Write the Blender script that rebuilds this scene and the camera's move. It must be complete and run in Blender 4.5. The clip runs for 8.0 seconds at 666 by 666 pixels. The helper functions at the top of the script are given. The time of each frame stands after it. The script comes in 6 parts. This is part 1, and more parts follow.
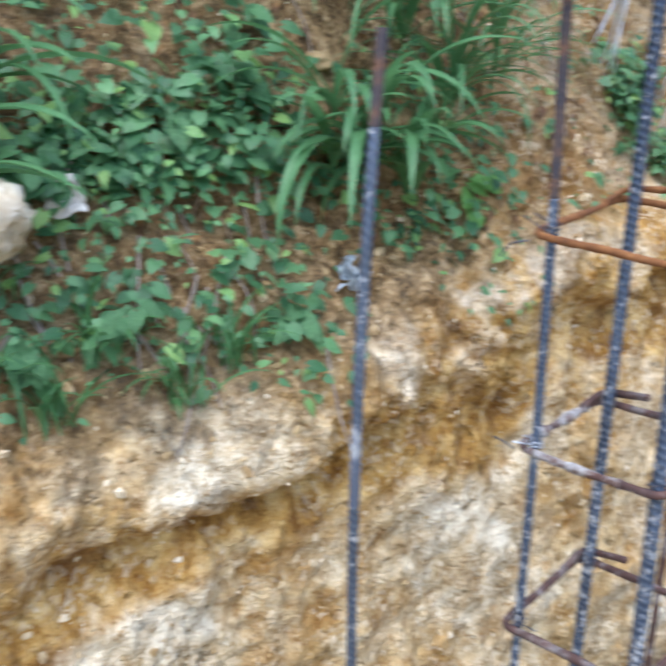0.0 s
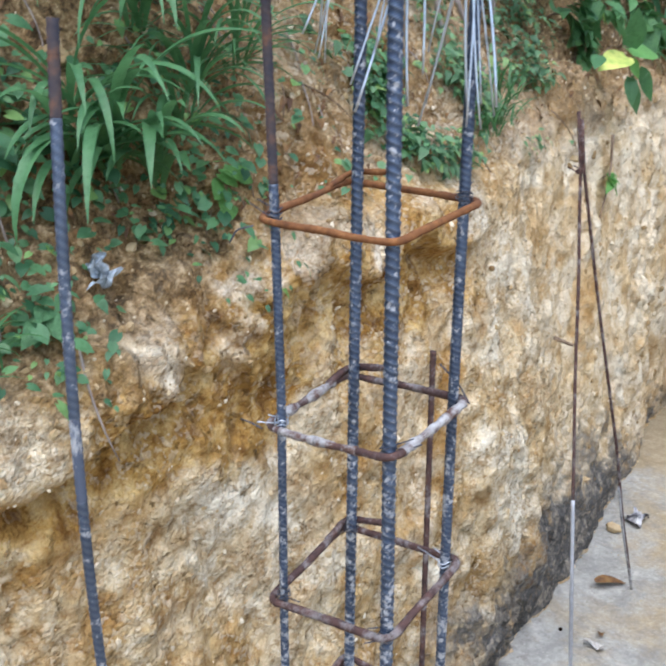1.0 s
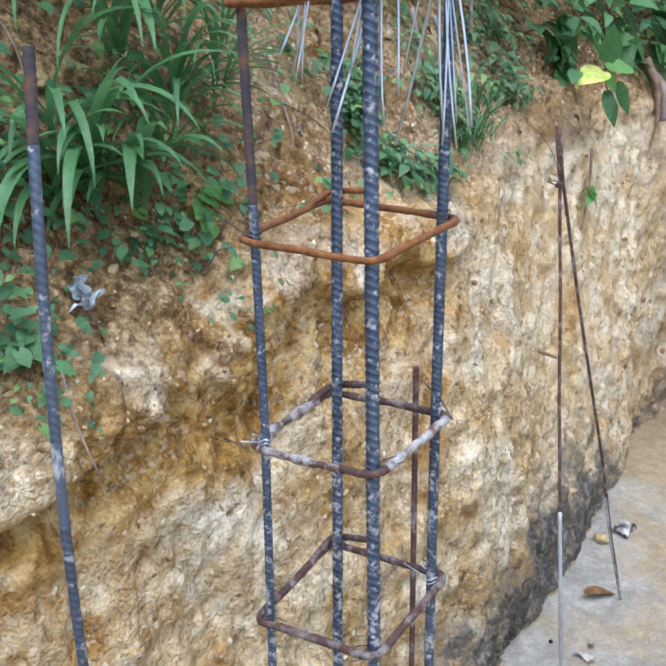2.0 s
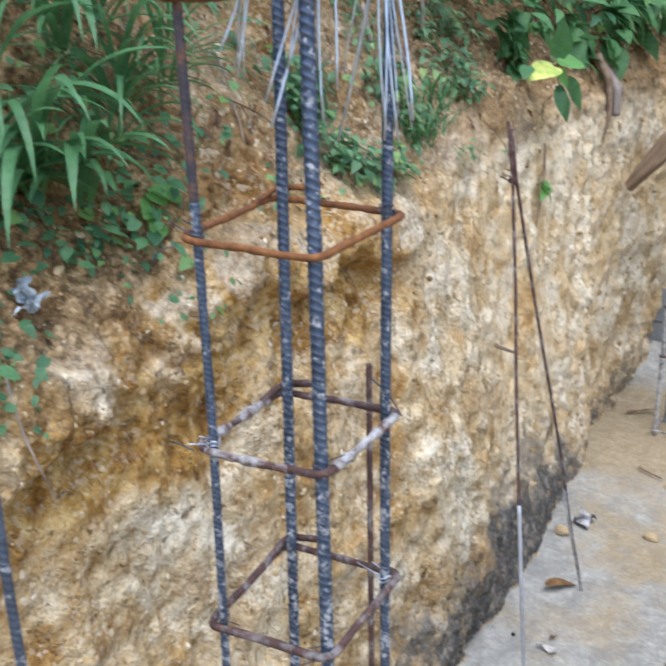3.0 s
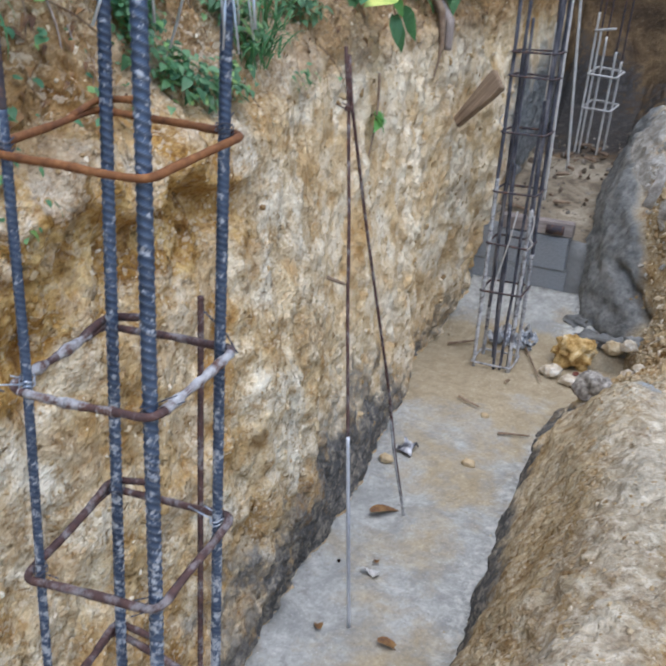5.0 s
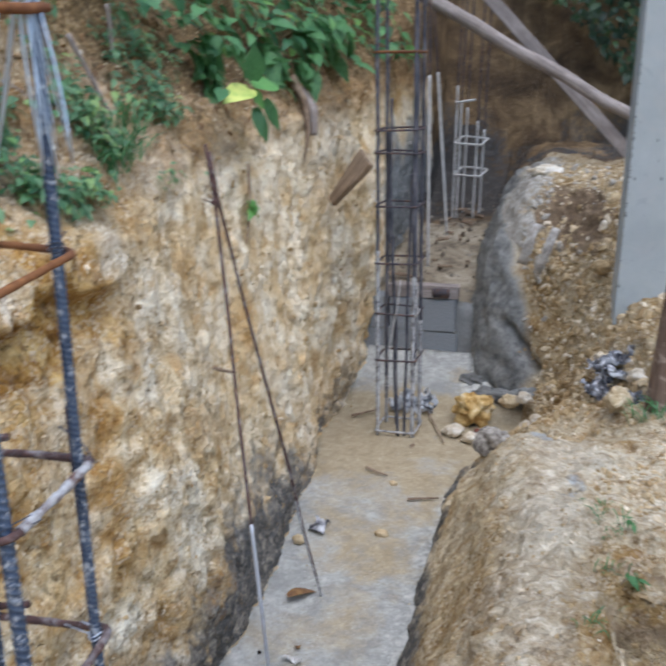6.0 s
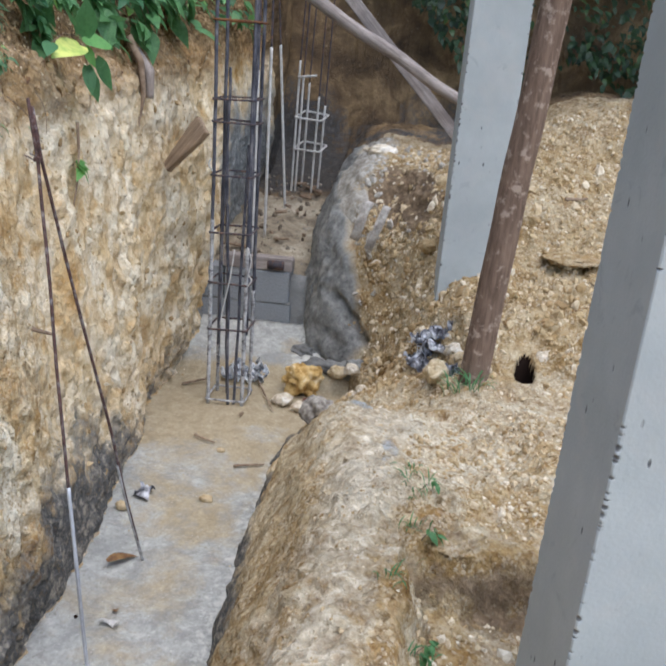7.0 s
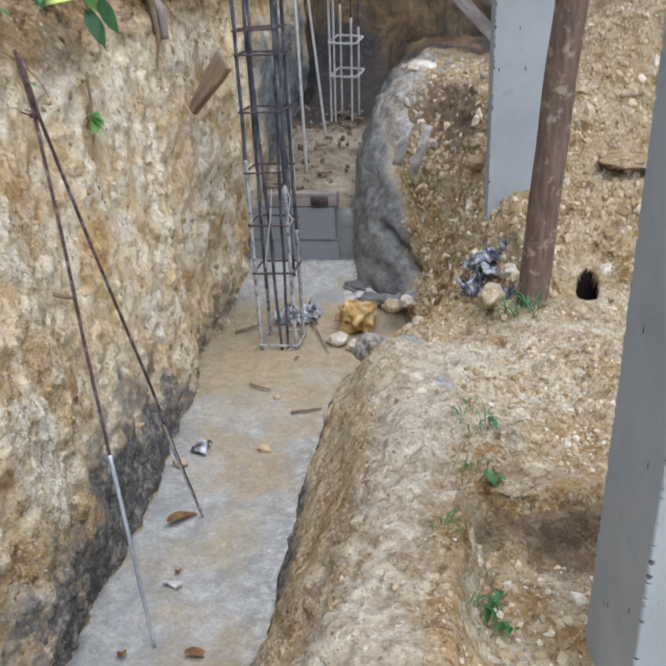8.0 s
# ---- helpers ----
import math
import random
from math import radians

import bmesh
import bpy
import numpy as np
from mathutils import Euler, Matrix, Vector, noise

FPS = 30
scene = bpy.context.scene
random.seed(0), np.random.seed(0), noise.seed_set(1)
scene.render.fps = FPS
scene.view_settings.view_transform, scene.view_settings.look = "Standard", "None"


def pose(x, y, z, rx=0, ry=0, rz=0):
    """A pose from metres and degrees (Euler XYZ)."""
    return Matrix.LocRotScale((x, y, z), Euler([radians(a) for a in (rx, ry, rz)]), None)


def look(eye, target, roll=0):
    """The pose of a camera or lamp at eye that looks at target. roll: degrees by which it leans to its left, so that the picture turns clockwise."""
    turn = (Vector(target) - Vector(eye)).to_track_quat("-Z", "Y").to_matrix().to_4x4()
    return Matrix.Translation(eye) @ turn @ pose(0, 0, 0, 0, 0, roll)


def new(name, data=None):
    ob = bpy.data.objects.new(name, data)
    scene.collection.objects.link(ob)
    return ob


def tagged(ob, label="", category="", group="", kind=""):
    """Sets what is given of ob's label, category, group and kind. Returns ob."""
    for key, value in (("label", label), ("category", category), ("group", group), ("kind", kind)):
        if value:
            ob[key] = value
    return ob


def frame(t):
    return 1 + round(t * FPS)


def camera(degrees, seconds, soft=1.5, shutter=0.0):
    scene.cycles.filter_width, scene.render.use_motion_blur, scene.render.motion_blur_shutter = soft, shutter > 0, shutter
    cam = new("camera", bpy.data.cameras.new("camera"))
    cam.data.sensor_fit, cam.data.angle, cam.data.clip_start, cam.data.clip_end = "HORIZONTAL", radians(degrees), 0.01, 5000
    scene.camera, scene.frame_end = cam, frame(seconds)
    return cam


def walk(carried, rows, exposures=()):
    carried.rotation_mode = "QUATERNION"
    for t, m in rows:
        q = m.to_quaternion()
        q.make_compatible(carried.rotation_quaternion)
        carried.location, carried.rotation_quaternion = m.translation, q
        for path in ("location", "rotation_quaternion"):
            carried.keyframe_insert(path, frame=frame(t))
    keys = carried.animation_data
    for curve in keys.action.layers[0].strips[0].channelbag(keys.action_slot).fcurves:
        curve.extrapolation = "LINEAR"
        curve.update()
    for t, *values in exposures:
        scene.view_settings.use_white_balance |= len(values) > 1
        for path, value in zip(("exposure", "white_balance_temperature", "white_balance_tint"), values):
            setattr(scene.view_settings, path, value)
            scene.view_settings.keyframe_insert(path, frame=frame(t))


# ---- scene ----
cam = camera(42.0, 8.0, soft=2.2, shutter=0.6)
PATH = [
    (0, (0.211, 0.59, 1.811), (-1.305, 1.736, 1.188), 0.6),
    (0.5, (0.245, 0.618, 1.813), (-1.097, 1.965, 1.19), 0.8),
    (1, (0.281, 0.637, 1.807), (-0.932, 2.098, 1.177), -0.0),
    (1.2, (0.283, 0.637, 1.810), (-0.925, 2.110, 1.203), -0.2),
    (2.3, (0.290, 0.638, 1.814), (-0.903, 2.130, 1.223), -0.8),
    (2.5, (0.291, 0.64, 1.817), (-0.906, 2.136, 1.241), -0.9),
    (3, (0.297, 0.659, 1.808), (-0.831, 2.196, 1.207), -1.1),
    (3.5, (0.3, 0.674, 1.798), (-0.7, 2.281, 1.151), 0.3),
    (4, (0.258, 0.704, 1.792), (-0.559, 2.382, 1.073), 2.6),
    (4.2, (0.241, 0.714, 1.784), (-0.532, 2.387, 1.009), 4.5),
    (5.3, (0.271, 0.707, 1.800), (-0.453, 2.435, 1.101), 2.6),
    (5.5, (0.286, 0.711, 1.812), (-0.403, 2.475, 1.168), 1.6),
    (6, (0.331, 0.71, 1.818), (-0.264, 2.532, 1.245), -0.9),
    (6.5, (0.389, 0.685, 1.813), (0.06, 2.57, 1.229), 1.2),
    (7, (0.395, 0.667, 1.819), (0.158, 2.553, 1.197), 4.1),
    (7.5, (0.419, 0.719, 1.805), (0.082, 2.562, 1.104), 0.2),
    (8, (0.464, 0.842, 1.778), (0.076, 2.648, 1.01), -3.1),
]
walk(cam, [(t, look(eye, target, roll)) for t, eye, target, roll in PATH], ((0, 1.34, 6000, 10), (1, 1.11, 6070, 10), (2.5, 1.13, 6070, 10), (4, 0.90, 5940, 10), (5.5, 0.76, 5800, 10), (6.5, 0.83, 5980, 10), (7.2, 0.88, 6080, 10), (8, 0.83, 6020, 10)))

# ---- world and light: bright overcast day under trees ----
world = bpy.data.worlds.new("sky")
scene.world = world
world.use_nodes = True
_n, _l = world.node_tree.nodes, world.node_tree.links
sky = _n.new("ShaderNodeTexSky")
sky.sky_type = "NISHITA"
sky.sun_disc = False
sky.sun_elevation, sky.sun_rotation = radians(69), radians(135)
sky.air_density, sky.dust_density = 1.2, 2.0
_n["Background"].inputs[1].default_value = 0.15
_l.new(sky.outputs[0], _n["Background"].inputs[0])
sun = new("sun", bpy.data.lights.new("sun", "SUN"))
sun.data.energy, sun.data.angle, sun.data.color = 1.2, radians(75), (1.0, 0.985, 0.96)
sun.matrix_world = look((2.5, -2.5, 9.0), (0, 0, 0))

# ---- material helpers ----


class Mat:
    """A small wrapper that wires nodes for one procedural material."""

    def __init__(self, name, rough=0.85, metal=0.0, spec=0.35):
        self.m = bpy.data.materials.new(name)
        self.m.use_nodes = True
        self.t = self.m.node_tree
        self.b = self.t.nodes["Principled BSDF"]
        self.b.inputs["Roughness"].default_value = rough
        self.b.inputs["Metallic"].default_value = metal
        self.b.inputs["Specular IOR Level"].default_value = spec
        self.geo = self.t.nodes.new("ShaderNodeTexCoord").outputs["Object"]
        self.h = None

    def node(self, kind, **inputs):
        n = self.t.nodes.new(kind)
        for k, v in inputs.items():
            n.inputs[k].default_value = v
        return n

    def link(self, a, b):
        self.t.links.new(a, b)

    def noise(self, scale, detail=4.0, rough=0.55, dist=0.0, vec=None, out="Fac"):
        n = self.node("ShaderNodeTexNoise", Scale=scale, Detail=detail, Roughness=rough, Distortion=dist)
        self.link(vec or self.geo, n.inputs["Vector"])
        return n.outputs[out]

    def voronoi(self, scale, feature="F1", out="Distance", vec=None, rand=1.0):
        n = self.node("ShaderNodeTexVoronoi", Scale=scale, Randomness=rand)
        n.feature = feature
        self.link(vec or self.geo, n.inputs["Vector"])
        return n.outputs[out]

    def warp(self, scale, amount):
        n = self.noise(scale, 2.0, out="Color")
        v = self.node("ShaderNodeVectorMath")
        v.operation = "MULTIPLY_ADD"
        v.inputs[1].default_value = (amount,) * 3
        self.link(n, v.inputs[0])
        self.link(self.geo, v.inputs[2])
        return v.outputs[0]

    def stretch(self, x, y, z):
        v = self.node("ShaderNodeVectorMath")
        v.operation = "MULTIPLY"
        v.inputs[1].default_value = (x, y, z)
        self.link(self.geo, v.inputs[0])
        return v.outputs[0]

    def ramp(self, fac, *stops):
        n = self.node("ShaderNodeValToRGB")
        e = n.color_ramp.elements
        while len(e) < len(stops):
            e.new(0.5)
        for el, (p, c) in zip(e, stops):
            el.position = p
            el.color = (*c, 1) if isinstance(c, tuple) else (c, c, c, 1)
        self.link(fac, n.inputs[0])
        return n.outputs[0]

    def mix(self, fac, a, b, mode="MIX"):
        n = self.node("ShaderNodeMix")
        n.data_type, n.blend_type = "RGBA", mode
        for v, k in ((fac, 0), (a, 6), (b, 7)):
            if isinstance(v, (int, float)):
                n.inputs[k].default_value = v if k == 0 else (v, v, v, 1)
            elif isinstance(v, tuple):
                n.inputs[k].default_value = (*v, 1)
            else:
                self.link(v, n.inputs[k])
        return n.outputs[2]

    def math(self, op, a, b=0.0):
        n = self.node("ShaderNodeMath")
        n.operation = op
        for v, k in ((a, 0), (b, 1)):
            if isinstance(v, (int, float)):
                n.inputs[k].default_value = v
            else:
                self.link(v, n.inputs[k])
        return n.outputs[0]

    def random(self):
        return self.t.nodes.new("ShaderNodeObjectInfo").outputs["Random"]

    def island(self):
        return self.t.nodes.new("ShaderNodeNewGeometry").outputs["Random Per Island"]

    def axis(self, which):
        n = self.node("ShaderNodeSeparateXYZ")
        self.link(self.geo, n.inputs[0])
        return n.outputs[which]

    def color(self, c):
        if isinstance(c, tuple):
            self.b.inputs["Base Color"].default_value = (*c, 1)
        else:
            self.link(c, self.b.inputs["Base Color"])
        return self

    def rough(self, r):
        self.link(r, self.b.inputs["Roughness"])
        return self

    def bump(self, height, dist=0.01, strength=1.0):
        n = self.node("ShaderNodeBump", Strength=strength, Distance=dist)
        self.link(height, n.inputs["Height"])
        if self.h:
            self.link(self.h, n.inputs["Normal"])
        self.h = n.outputs[0]
        self.link(self.h, self.b.inputs["Normal"])
        return self


def soil_colour(k):
    """Ochre clay with pale limestone crumbs, in uneven beds: colour and height."""
    w = k.warp(7.0, 0.07)
    w2 = k.warp(2.6, 0.35)
    big = k.noise(1.9, 5.0, 0.62, vec=w2)
    patch = k.noise(6.5, 5.0, 0.62, vec=w)
    mid = k.noise(24.0, 6.0, 0.72, vec=w)
    pits = k.noise(30.0, 5.0, 0.75, 0.4)
    # ochre bed in the near bank, chalky bed further along
    bed = k.math("ADD", k.math("MULTIPLY", k.math("SUBTRACT", k.axis(1), 1.55), 0.035), big)
    heap = k.math("MULTIPLY", k.ramp(k.math("DIVIDE", k.axis(1), 6.0), (0.66, 0.10), (0.74, 1.0)), k.ramp(k.math("ADD", k.axis(0), 0.6), (0.40, 0.0), (0.60, 1.0)))
    bed = k.math("SUBTRACT", bed, k.math("MULTIPLY", heap, 0.10))
    c = k.ramp(bed, (0.42, (0.44, 0.25, 0.075)), (0.47, (0.62, 0.42, 0.185)), (0.515, (0.80, 0.63, 0.37)), (0.57, (0.92, 0.81, 0.60)))
    c2 = k.ramp(patch, (0.39, (0.42, 0.24, 0.08)), (0.46, (0.62, 0.43, 0.20)), (0.52, (0.77, 0.64, 0.44)), (0.60, (0.93, 0.84, 0.66)))
    c = k.mix(0.42, c, c2)
    gold = k.ramp(patch, (0.36, (0.27, 0.155, 0.05)), (0.50, (0.47, 0.315, 0.135)), (0.64, (0.66, 0.51, 0.29)))
    c = k.mix(k.math("MULTIPLY", heap, 0.62), c, gold)
    # a thin ochre seam climbs along the near bank, with chalky lumps over it
    bn = k.t.nodes.new("ShaderNodeAttribute")
    bn.attribute_name = "bed"
    over = k.math("SUBTRACT", bn.outputs["Fac"], 5.0)
    near = k.ramp(k.math("DIVIDE", k.axis(1), 6.0), (0.37, 1.0), (0.46, 0.0))
    seam = k.math("ADD", k.math("ABSOLUTE", k.math("ADD", over, 0.050)), k.math("MULTIPLY", k.math("SUBTRACT", patch, 0.5), 0.34))
    seam = k.math("MULTIPLY", k.ramp(seam, (0.06, 0.95), (0.14, 0.0)), near)
    chalk = k.math("ADD", k.math("ABSOLUTE", k.math("SUBTRACT", over, 0.06)), k.math("MULTIPLY", k.math("SUBTRACT", patch, 0.5), -0.5))
    chalk = k.math("MULTIPLY", k.ramp(chalk, (0.0, 0.8), (0.06, 0.0)), k.math("MULTIPLY", near, k.ramp(k.math("DIVIDE", k.axis(1), 6.0), (0.225, 0.0), (0.26, 1.0))))
    # the near bank holds more iron
    c = k.mix(k.math("MULTIPLY", k.ramp(k.math("DIVIDE", k.axis(1), 6.0), (0.33, 0.42), (0.44, 0.0)), k.ramp(patch, (0.40, 1.0), (0.56, 0.15))), c, (0.56, 0.33, 0.115))
    c = k.mix(chalk, c, (0.88, 0.77, 0.61))
    # colour right of the trench lowered, as tree shade would do
    heap_dim = k.ramp(k.math("ADD", k.axis(0), 0.6), (0.40, 0.0), (0.60, 0.24))
    c = k.mix(heap_dim, c, (0.36, 0.275, 0.155))
    bank = k.ramp(k.math("MULTIPLY", k.axis(0), -1.0), (0.55, 0.0), (0.65, 1.0))
    c = k.mix(k.math("MULTIPLY", bank, 0.24), c, k.ramp(patch, (0.38, (0.58, 0.39, 0.15)), (0.60, (0.95, 0.79, 0.50))))
    # golden-brown topsoil over the cut
    soil_z = k.math("SUBTRACT", k.axis(2), k.math("ADD", 1.325, k.math("MULTIPLY", k.axis(1), 0.047)))
    soil_z = k.math("ADD", soil_z, k.math("MULTIPLY", k.math("SUBTRACT", patch, 0.5), 0.5))
    soil_z = k.math("MULTIPLY", k.ramp(soil_z, (0.0, 0.0), (0.12, 0.8)), k.ramp(k.math("MULTIPLY", k.axis(0), -1.0), (0.55, 0.0), (0.65, 1.0)))
    brown = k.ramp(mid, (0.38, (0.15, 0.088, 0.035)), (0.50, (0.30, 0.185, 0.08)), (0.64, (0.50, 0.345, 0.18)))
    c = k.mix(soil_z, c, brown)
    och = k.ramp(k.noise(15.0, 5.0, 0.65, vec=w), (0.38, (0.24, 0.11, 0.022)), (0.48, (0.46, 0.25, 0.058)), (0.62, (0.70, 0.47, 0.18)))
    # the chalky bed further along the cut
    far = k.math("MULTIPLY", k.ramp(k.math("DIVIDE", k.axis(1), 6.0), (0.42, 0.0), (0.50, 0.42), (0.80, 0.42), (0.95, 0.0)), bank)
    c = k.mix(far, c, k.ramp(patch, (0.38, (0.68, 0.53, 0.32)), (0.58, (0.82, 0.74, 0.58))))
    # brown clay on the trench shoulder; the heap's soil darkened to offset sky light
    side = k.math("ADD", k.axis(0), k.math("MULTIPLY", k.math("SUBTRACT", patch, 0.5), 0.35))
    side = k.math("MULTIPLY", k.ramp(k.math("ADD", side, 0.6), (0.40, 0.0), (0.44, 1.0), (0.58, 1.0), (0.70, 0.0)), k.ramp(k.math("DIVIDE", k.axis(1), 6.0), (0.68, 0.65), (0.76, 0.0)))
    c = k.mix(side, c, k.ramp(mid, (0.38, (0.40, 0.275, 0.135)), (0.50, (0.62, 0.465, 0.25)), (0.62, (0.80, 0.66, 0.43))))
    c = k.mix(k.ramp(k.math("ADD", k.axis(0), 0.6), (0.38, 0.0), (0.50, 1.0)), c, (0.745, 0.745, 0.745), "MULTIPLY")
    stain = k.noise(3.4, 5.0, 0.6, 0.6, vec=w)
    c = k.mix(k.math("MULTIPLY", k.ramp(stain, (0.40, 0.85), (0.52, 0.0)), bank), c, (0.79, 0.67, 0.49), "MULTIPLY")
    c = k.mix(k.math("MULTIPLY", k.ramp(stain, (0.54, 0.0), (0.64, 0.40)), k.math("MULTIPLY", bank, k.ramp(k.math("DIVIDE", k.axis(1), 6.0), (0.36, 0.15), (0.46, 1.0)))), c, (0.86, 0.77, 0.60))
    c = k.mix(seam, c, och)
    c = k.mix(1.0, c, (0.90, 0.91, 0.92), "MULTIPLY")
    # far bank brightened in its colour to make up for weak light there
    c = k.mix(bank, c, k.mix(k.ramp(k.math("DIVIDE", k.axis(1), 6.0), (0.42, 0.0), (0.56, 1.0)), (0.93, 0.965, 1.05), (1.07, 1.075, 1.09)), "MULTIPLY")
    c = k.mix(k.math("MULTIPLY", k.math("MULTIPLY", soil_z, 0.8), k.ramp(k.math("DIVIDE", k.axis(1), 6.0), (0.42, 0.0), (0.50, 1.0))), c, brown)
    plain = c
    # broken lumps, pale where fresh and ochre in the cracks; grit; pits; the marks of the spade
    lumps = k.noise(13.0, 9.0, 0.74, 0.3, vec=w)
    crumb = k.noise(52.0, 8.0, 0.76, 0.5, vec=k.warp(30.0, 0.03))
    grain = k.noise(190.0, 6.0, 0.8)
    c = k.mix(k.ramp(lumps, (0.36, 0.75), (0.47, 0.0)), c, (0.68, 0.55, 0.38), "MULTIPLY")
    c = k.mix(k.ramp(lumps, (0.53, 0.0), (0.64, 1.0)), c, (1.13, 1.125, 1.115), "MULTIPLY")
    c = k.mix(k.ramp(crumb, (0.38, 0.85), (0.475, 0.0)), c, (0.54, 0.42, 0.28), "MULTIPLY")
    c = k.mix(k.ramp(crumb, (0.525, 0.0), (0.60, 1.0)), c, (1.17, 1.17, 1.155), "MULTIPLY")
    w3 = k.warp(70.0, 0.016)
    rubble, gap = k.voronoi(105.0, out="Color", vec=w3), k.voronoi(105.0, vec=w3)
    loose = k.ramp(k.noise(8.0, 5.0, 0.65, vec=w2), (0.44, 0.15), (0.56, 1.0))
    c = k.mix(k.math("MULTIPLY", k.ramp(gap, (0.42, 0.0), (0.70, 0.38)), loose), c, (0.52, 0.38, 0.22), "MULTIPLY")
    c = k.mix(k.math("MULTIPLY", k.ramp(rubble, (0.62, 0.0), (0.70, 0.32)), loose), c, (0.82, 0.74, 0.58))
    c = k.mix(k.ramp(pits, (0.33, 0.80), (0.395, 0.0)), c, (0.19, 0.115, 0.045))
    c = k.mix(k.ramp(grain, (0.39, 0.40), (0.48, 0.0)), c, (0.60, 0.46, 0.30), "MULTIPLY")
    # the drier face further along is smoother
    c = k.mix(k.math("MULTIPLY", k.ramp(k.math("DIVIDE", k.axis(1), 6.0), (0.44, 0.0), (0.56, 0.48)), bank), c, k.mix(1.0, plain, (0.92, 0.885, 0.86), "MULTIPLY"))
    scrape = k.noise(34.0, 4.0, 0.65, vec=k.stretch(1.0, 1.0, 0.16))
    h = k.math("ADD", k.math("MULTIPLY", k.noise(13.0, 3.0, 0.6, 0.3, vec=w), 0.55), k.math("MULTIPLY", k.noise(52.0, 3.0, 0.6, 0.5), 0.40))
    h = k.math("ADD", h, k.math("MULTIPLY", scrape, 0.25))
    h = k.math("ADD", h, k.math("MULTIPLY", k.ramp(pits, (0.30, 0.0), (0.42, 1.0)), 0.25))
    k.bump(k.math("SUBTRACT", k.noise(150.0, 2.0), k.math("MULTIPLY", k.math("MULTIPLY", gap, loose), 0.6)), 0.005, 0.8)
    return c, h


def make_materials():
    M = {}
    k = Mat("soil", 0.95, spec=0.15)
    c, h = soil_colour(k)
    # leaf litter and humus on the slope above the cut: a thing of its place, by height
    litter = k.noise(18.0, 5.0, 0.7)
    clods = k.noise(42.0, 8.0, 0.76, 0.4)
    hum = k.ramp(clods, (0.41, (0.055, 0.034, 0.018)), (0.48, (0.20, 0.125, 0.058)), (0.54, (0.33, 0.215, 0.105)), (0.62, (0.58, 0.43, 0.25)))
    brow = k.ramp(k.math("DIVIDE", k.axis(1), 6.0), (0.15, 0.20), (0.21, 0.23), (0.255, 0.29), (0.29, 0.41), (0.34, 0.90), (0.47, 0.84), (0.58, 0.66), (0.85, 0.75))
    # humus darkened along the leafy stretches, putting the leaves' shade into its colour
    hum = k.mix(k.ramp(k.math("DIVIDE", k.axis(1), 6.0), (0.20, 0.75), (0.28, 0.0), (0.50, 0.0), (0.60, 0.5)), hum, (0.47, 0.47, 0.475), "MULTIPLY")
    top = k.math("SUBTRACT", k.axis(2), k.math("ADD", 1.0, brow))
    top = k.math("ADD", top, k.math("MULTIPLY", k.math("SUBTRACT", litter, 0.5), 0.5))
    c = k.mix(k.ramp(top, (0.0, 0.0), (0.12, 0.85)), c, hum)
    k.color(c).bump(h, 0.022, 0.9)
    M["soil"] = k.m

    # brown earth of the back cut, its colour also kept dark for canopy shade
    k = Mat("brown_earth", 0.95, spec=0.15)
    a = k.noise(3.0, 6.0, 0.65, 0.5)
    f = k.noise(40, 5.0, 0.7)
    c = k.ramp(a, (0.32, (0.065, 0.046, 0.032)), (0.5, (0.19, 0.125, 0.068)), (0.66, (0.40, 0.27, 0.14)))
    k.color(k.mix(k.ramp(f, (0.62, 0.0), (0.7, 0.5)), c, (0.5, 0.40, 0.28))).bump(k.math("ADD", a, f), 0.04, 0.9)
    M["brown_earth"] = k.m

    k = Mat("trodden_mud", 0.9, spec=0.2)
    a = k.noise(4.0, 6.0, 0.65, 0.6)
    f = k.noise(45, 5.0, 0.7)
    c = k.ramp(a, (0.34, (0.16, 0.13, 0.095)), (0.48, (0.38, 0.315, 0.225)), (0.66, (0.56, 0.49, 0.375)))
    k.color(k.mix(k.ramp(f, (0.36, 0.4), (0.48, 0.0)), c, (0.12, 0.09, 0.065))).bump(k.math("ADD", a, f), 0.03, 0.9)
    M["mud"] = k.m

    k = Mat("concrete_floor", 0.8, spec=0.3)
    w = k.warp(5.0, 0.12)
    st = k.noise(2.6, 6.0, 0.62, 0.5, vec=w)
    fine = k.noise(70, 5.0, 0.72)
    spot = k.noise(24, 5.0, 0.7)
    c = k.ramp(fine, (0.3, (0.30, 0.305, 0.295)), (0.5, (0.38, 0.385, 0.37)), (0.72, (0.47, 0.47, 0.45)))
    c = k.mix(k.ramp(spot, (0.52, 0.0), (0.66, 0.6)), c, (0.58, 0.585, 0.565))
    c = k.mix(k.ramp(k.noise(5.5, 6.0, 0.7, 0.6), (0.40, 0.55), (0.54, 0.0)), c, (0.20, 0.205, 0.20))
    c = k.mix(k.ramp(spot, (0.34, 0.5), (0.44, 0.0)), c, (0.20, 0.19, 0.17))
    rim = k.math("ADD", k.math("ADD", k.axis(0), 0.24), k.math("MULTIPLY", k.math("SUBTRACT", k.axis(1), 2.8), 0.07))
    rim = k.math("ADD", rim, k.math("MULTIPLY", k.math("SUBTRACT", spot, 0.5), 0.5))
    pale = k.ramp(rim, (-0.0, 0.0), (0.08, 0.75))
    c = k.mix(pale, c, (0.60, 0.60, 0.565))
    # clay washed in from the far end and trodden along the middle
    end = k.math("MULTIPLY", k.math("SUBTRACT", k.axis(1), 3.85), 0.32)
    end = k.math("SUBTRACT", end, k.math("MULTIPLY", k.math("MAXIMUM", k.math("SUBTRACT", k.axis(1), 5.12), 0.0), 3.0))
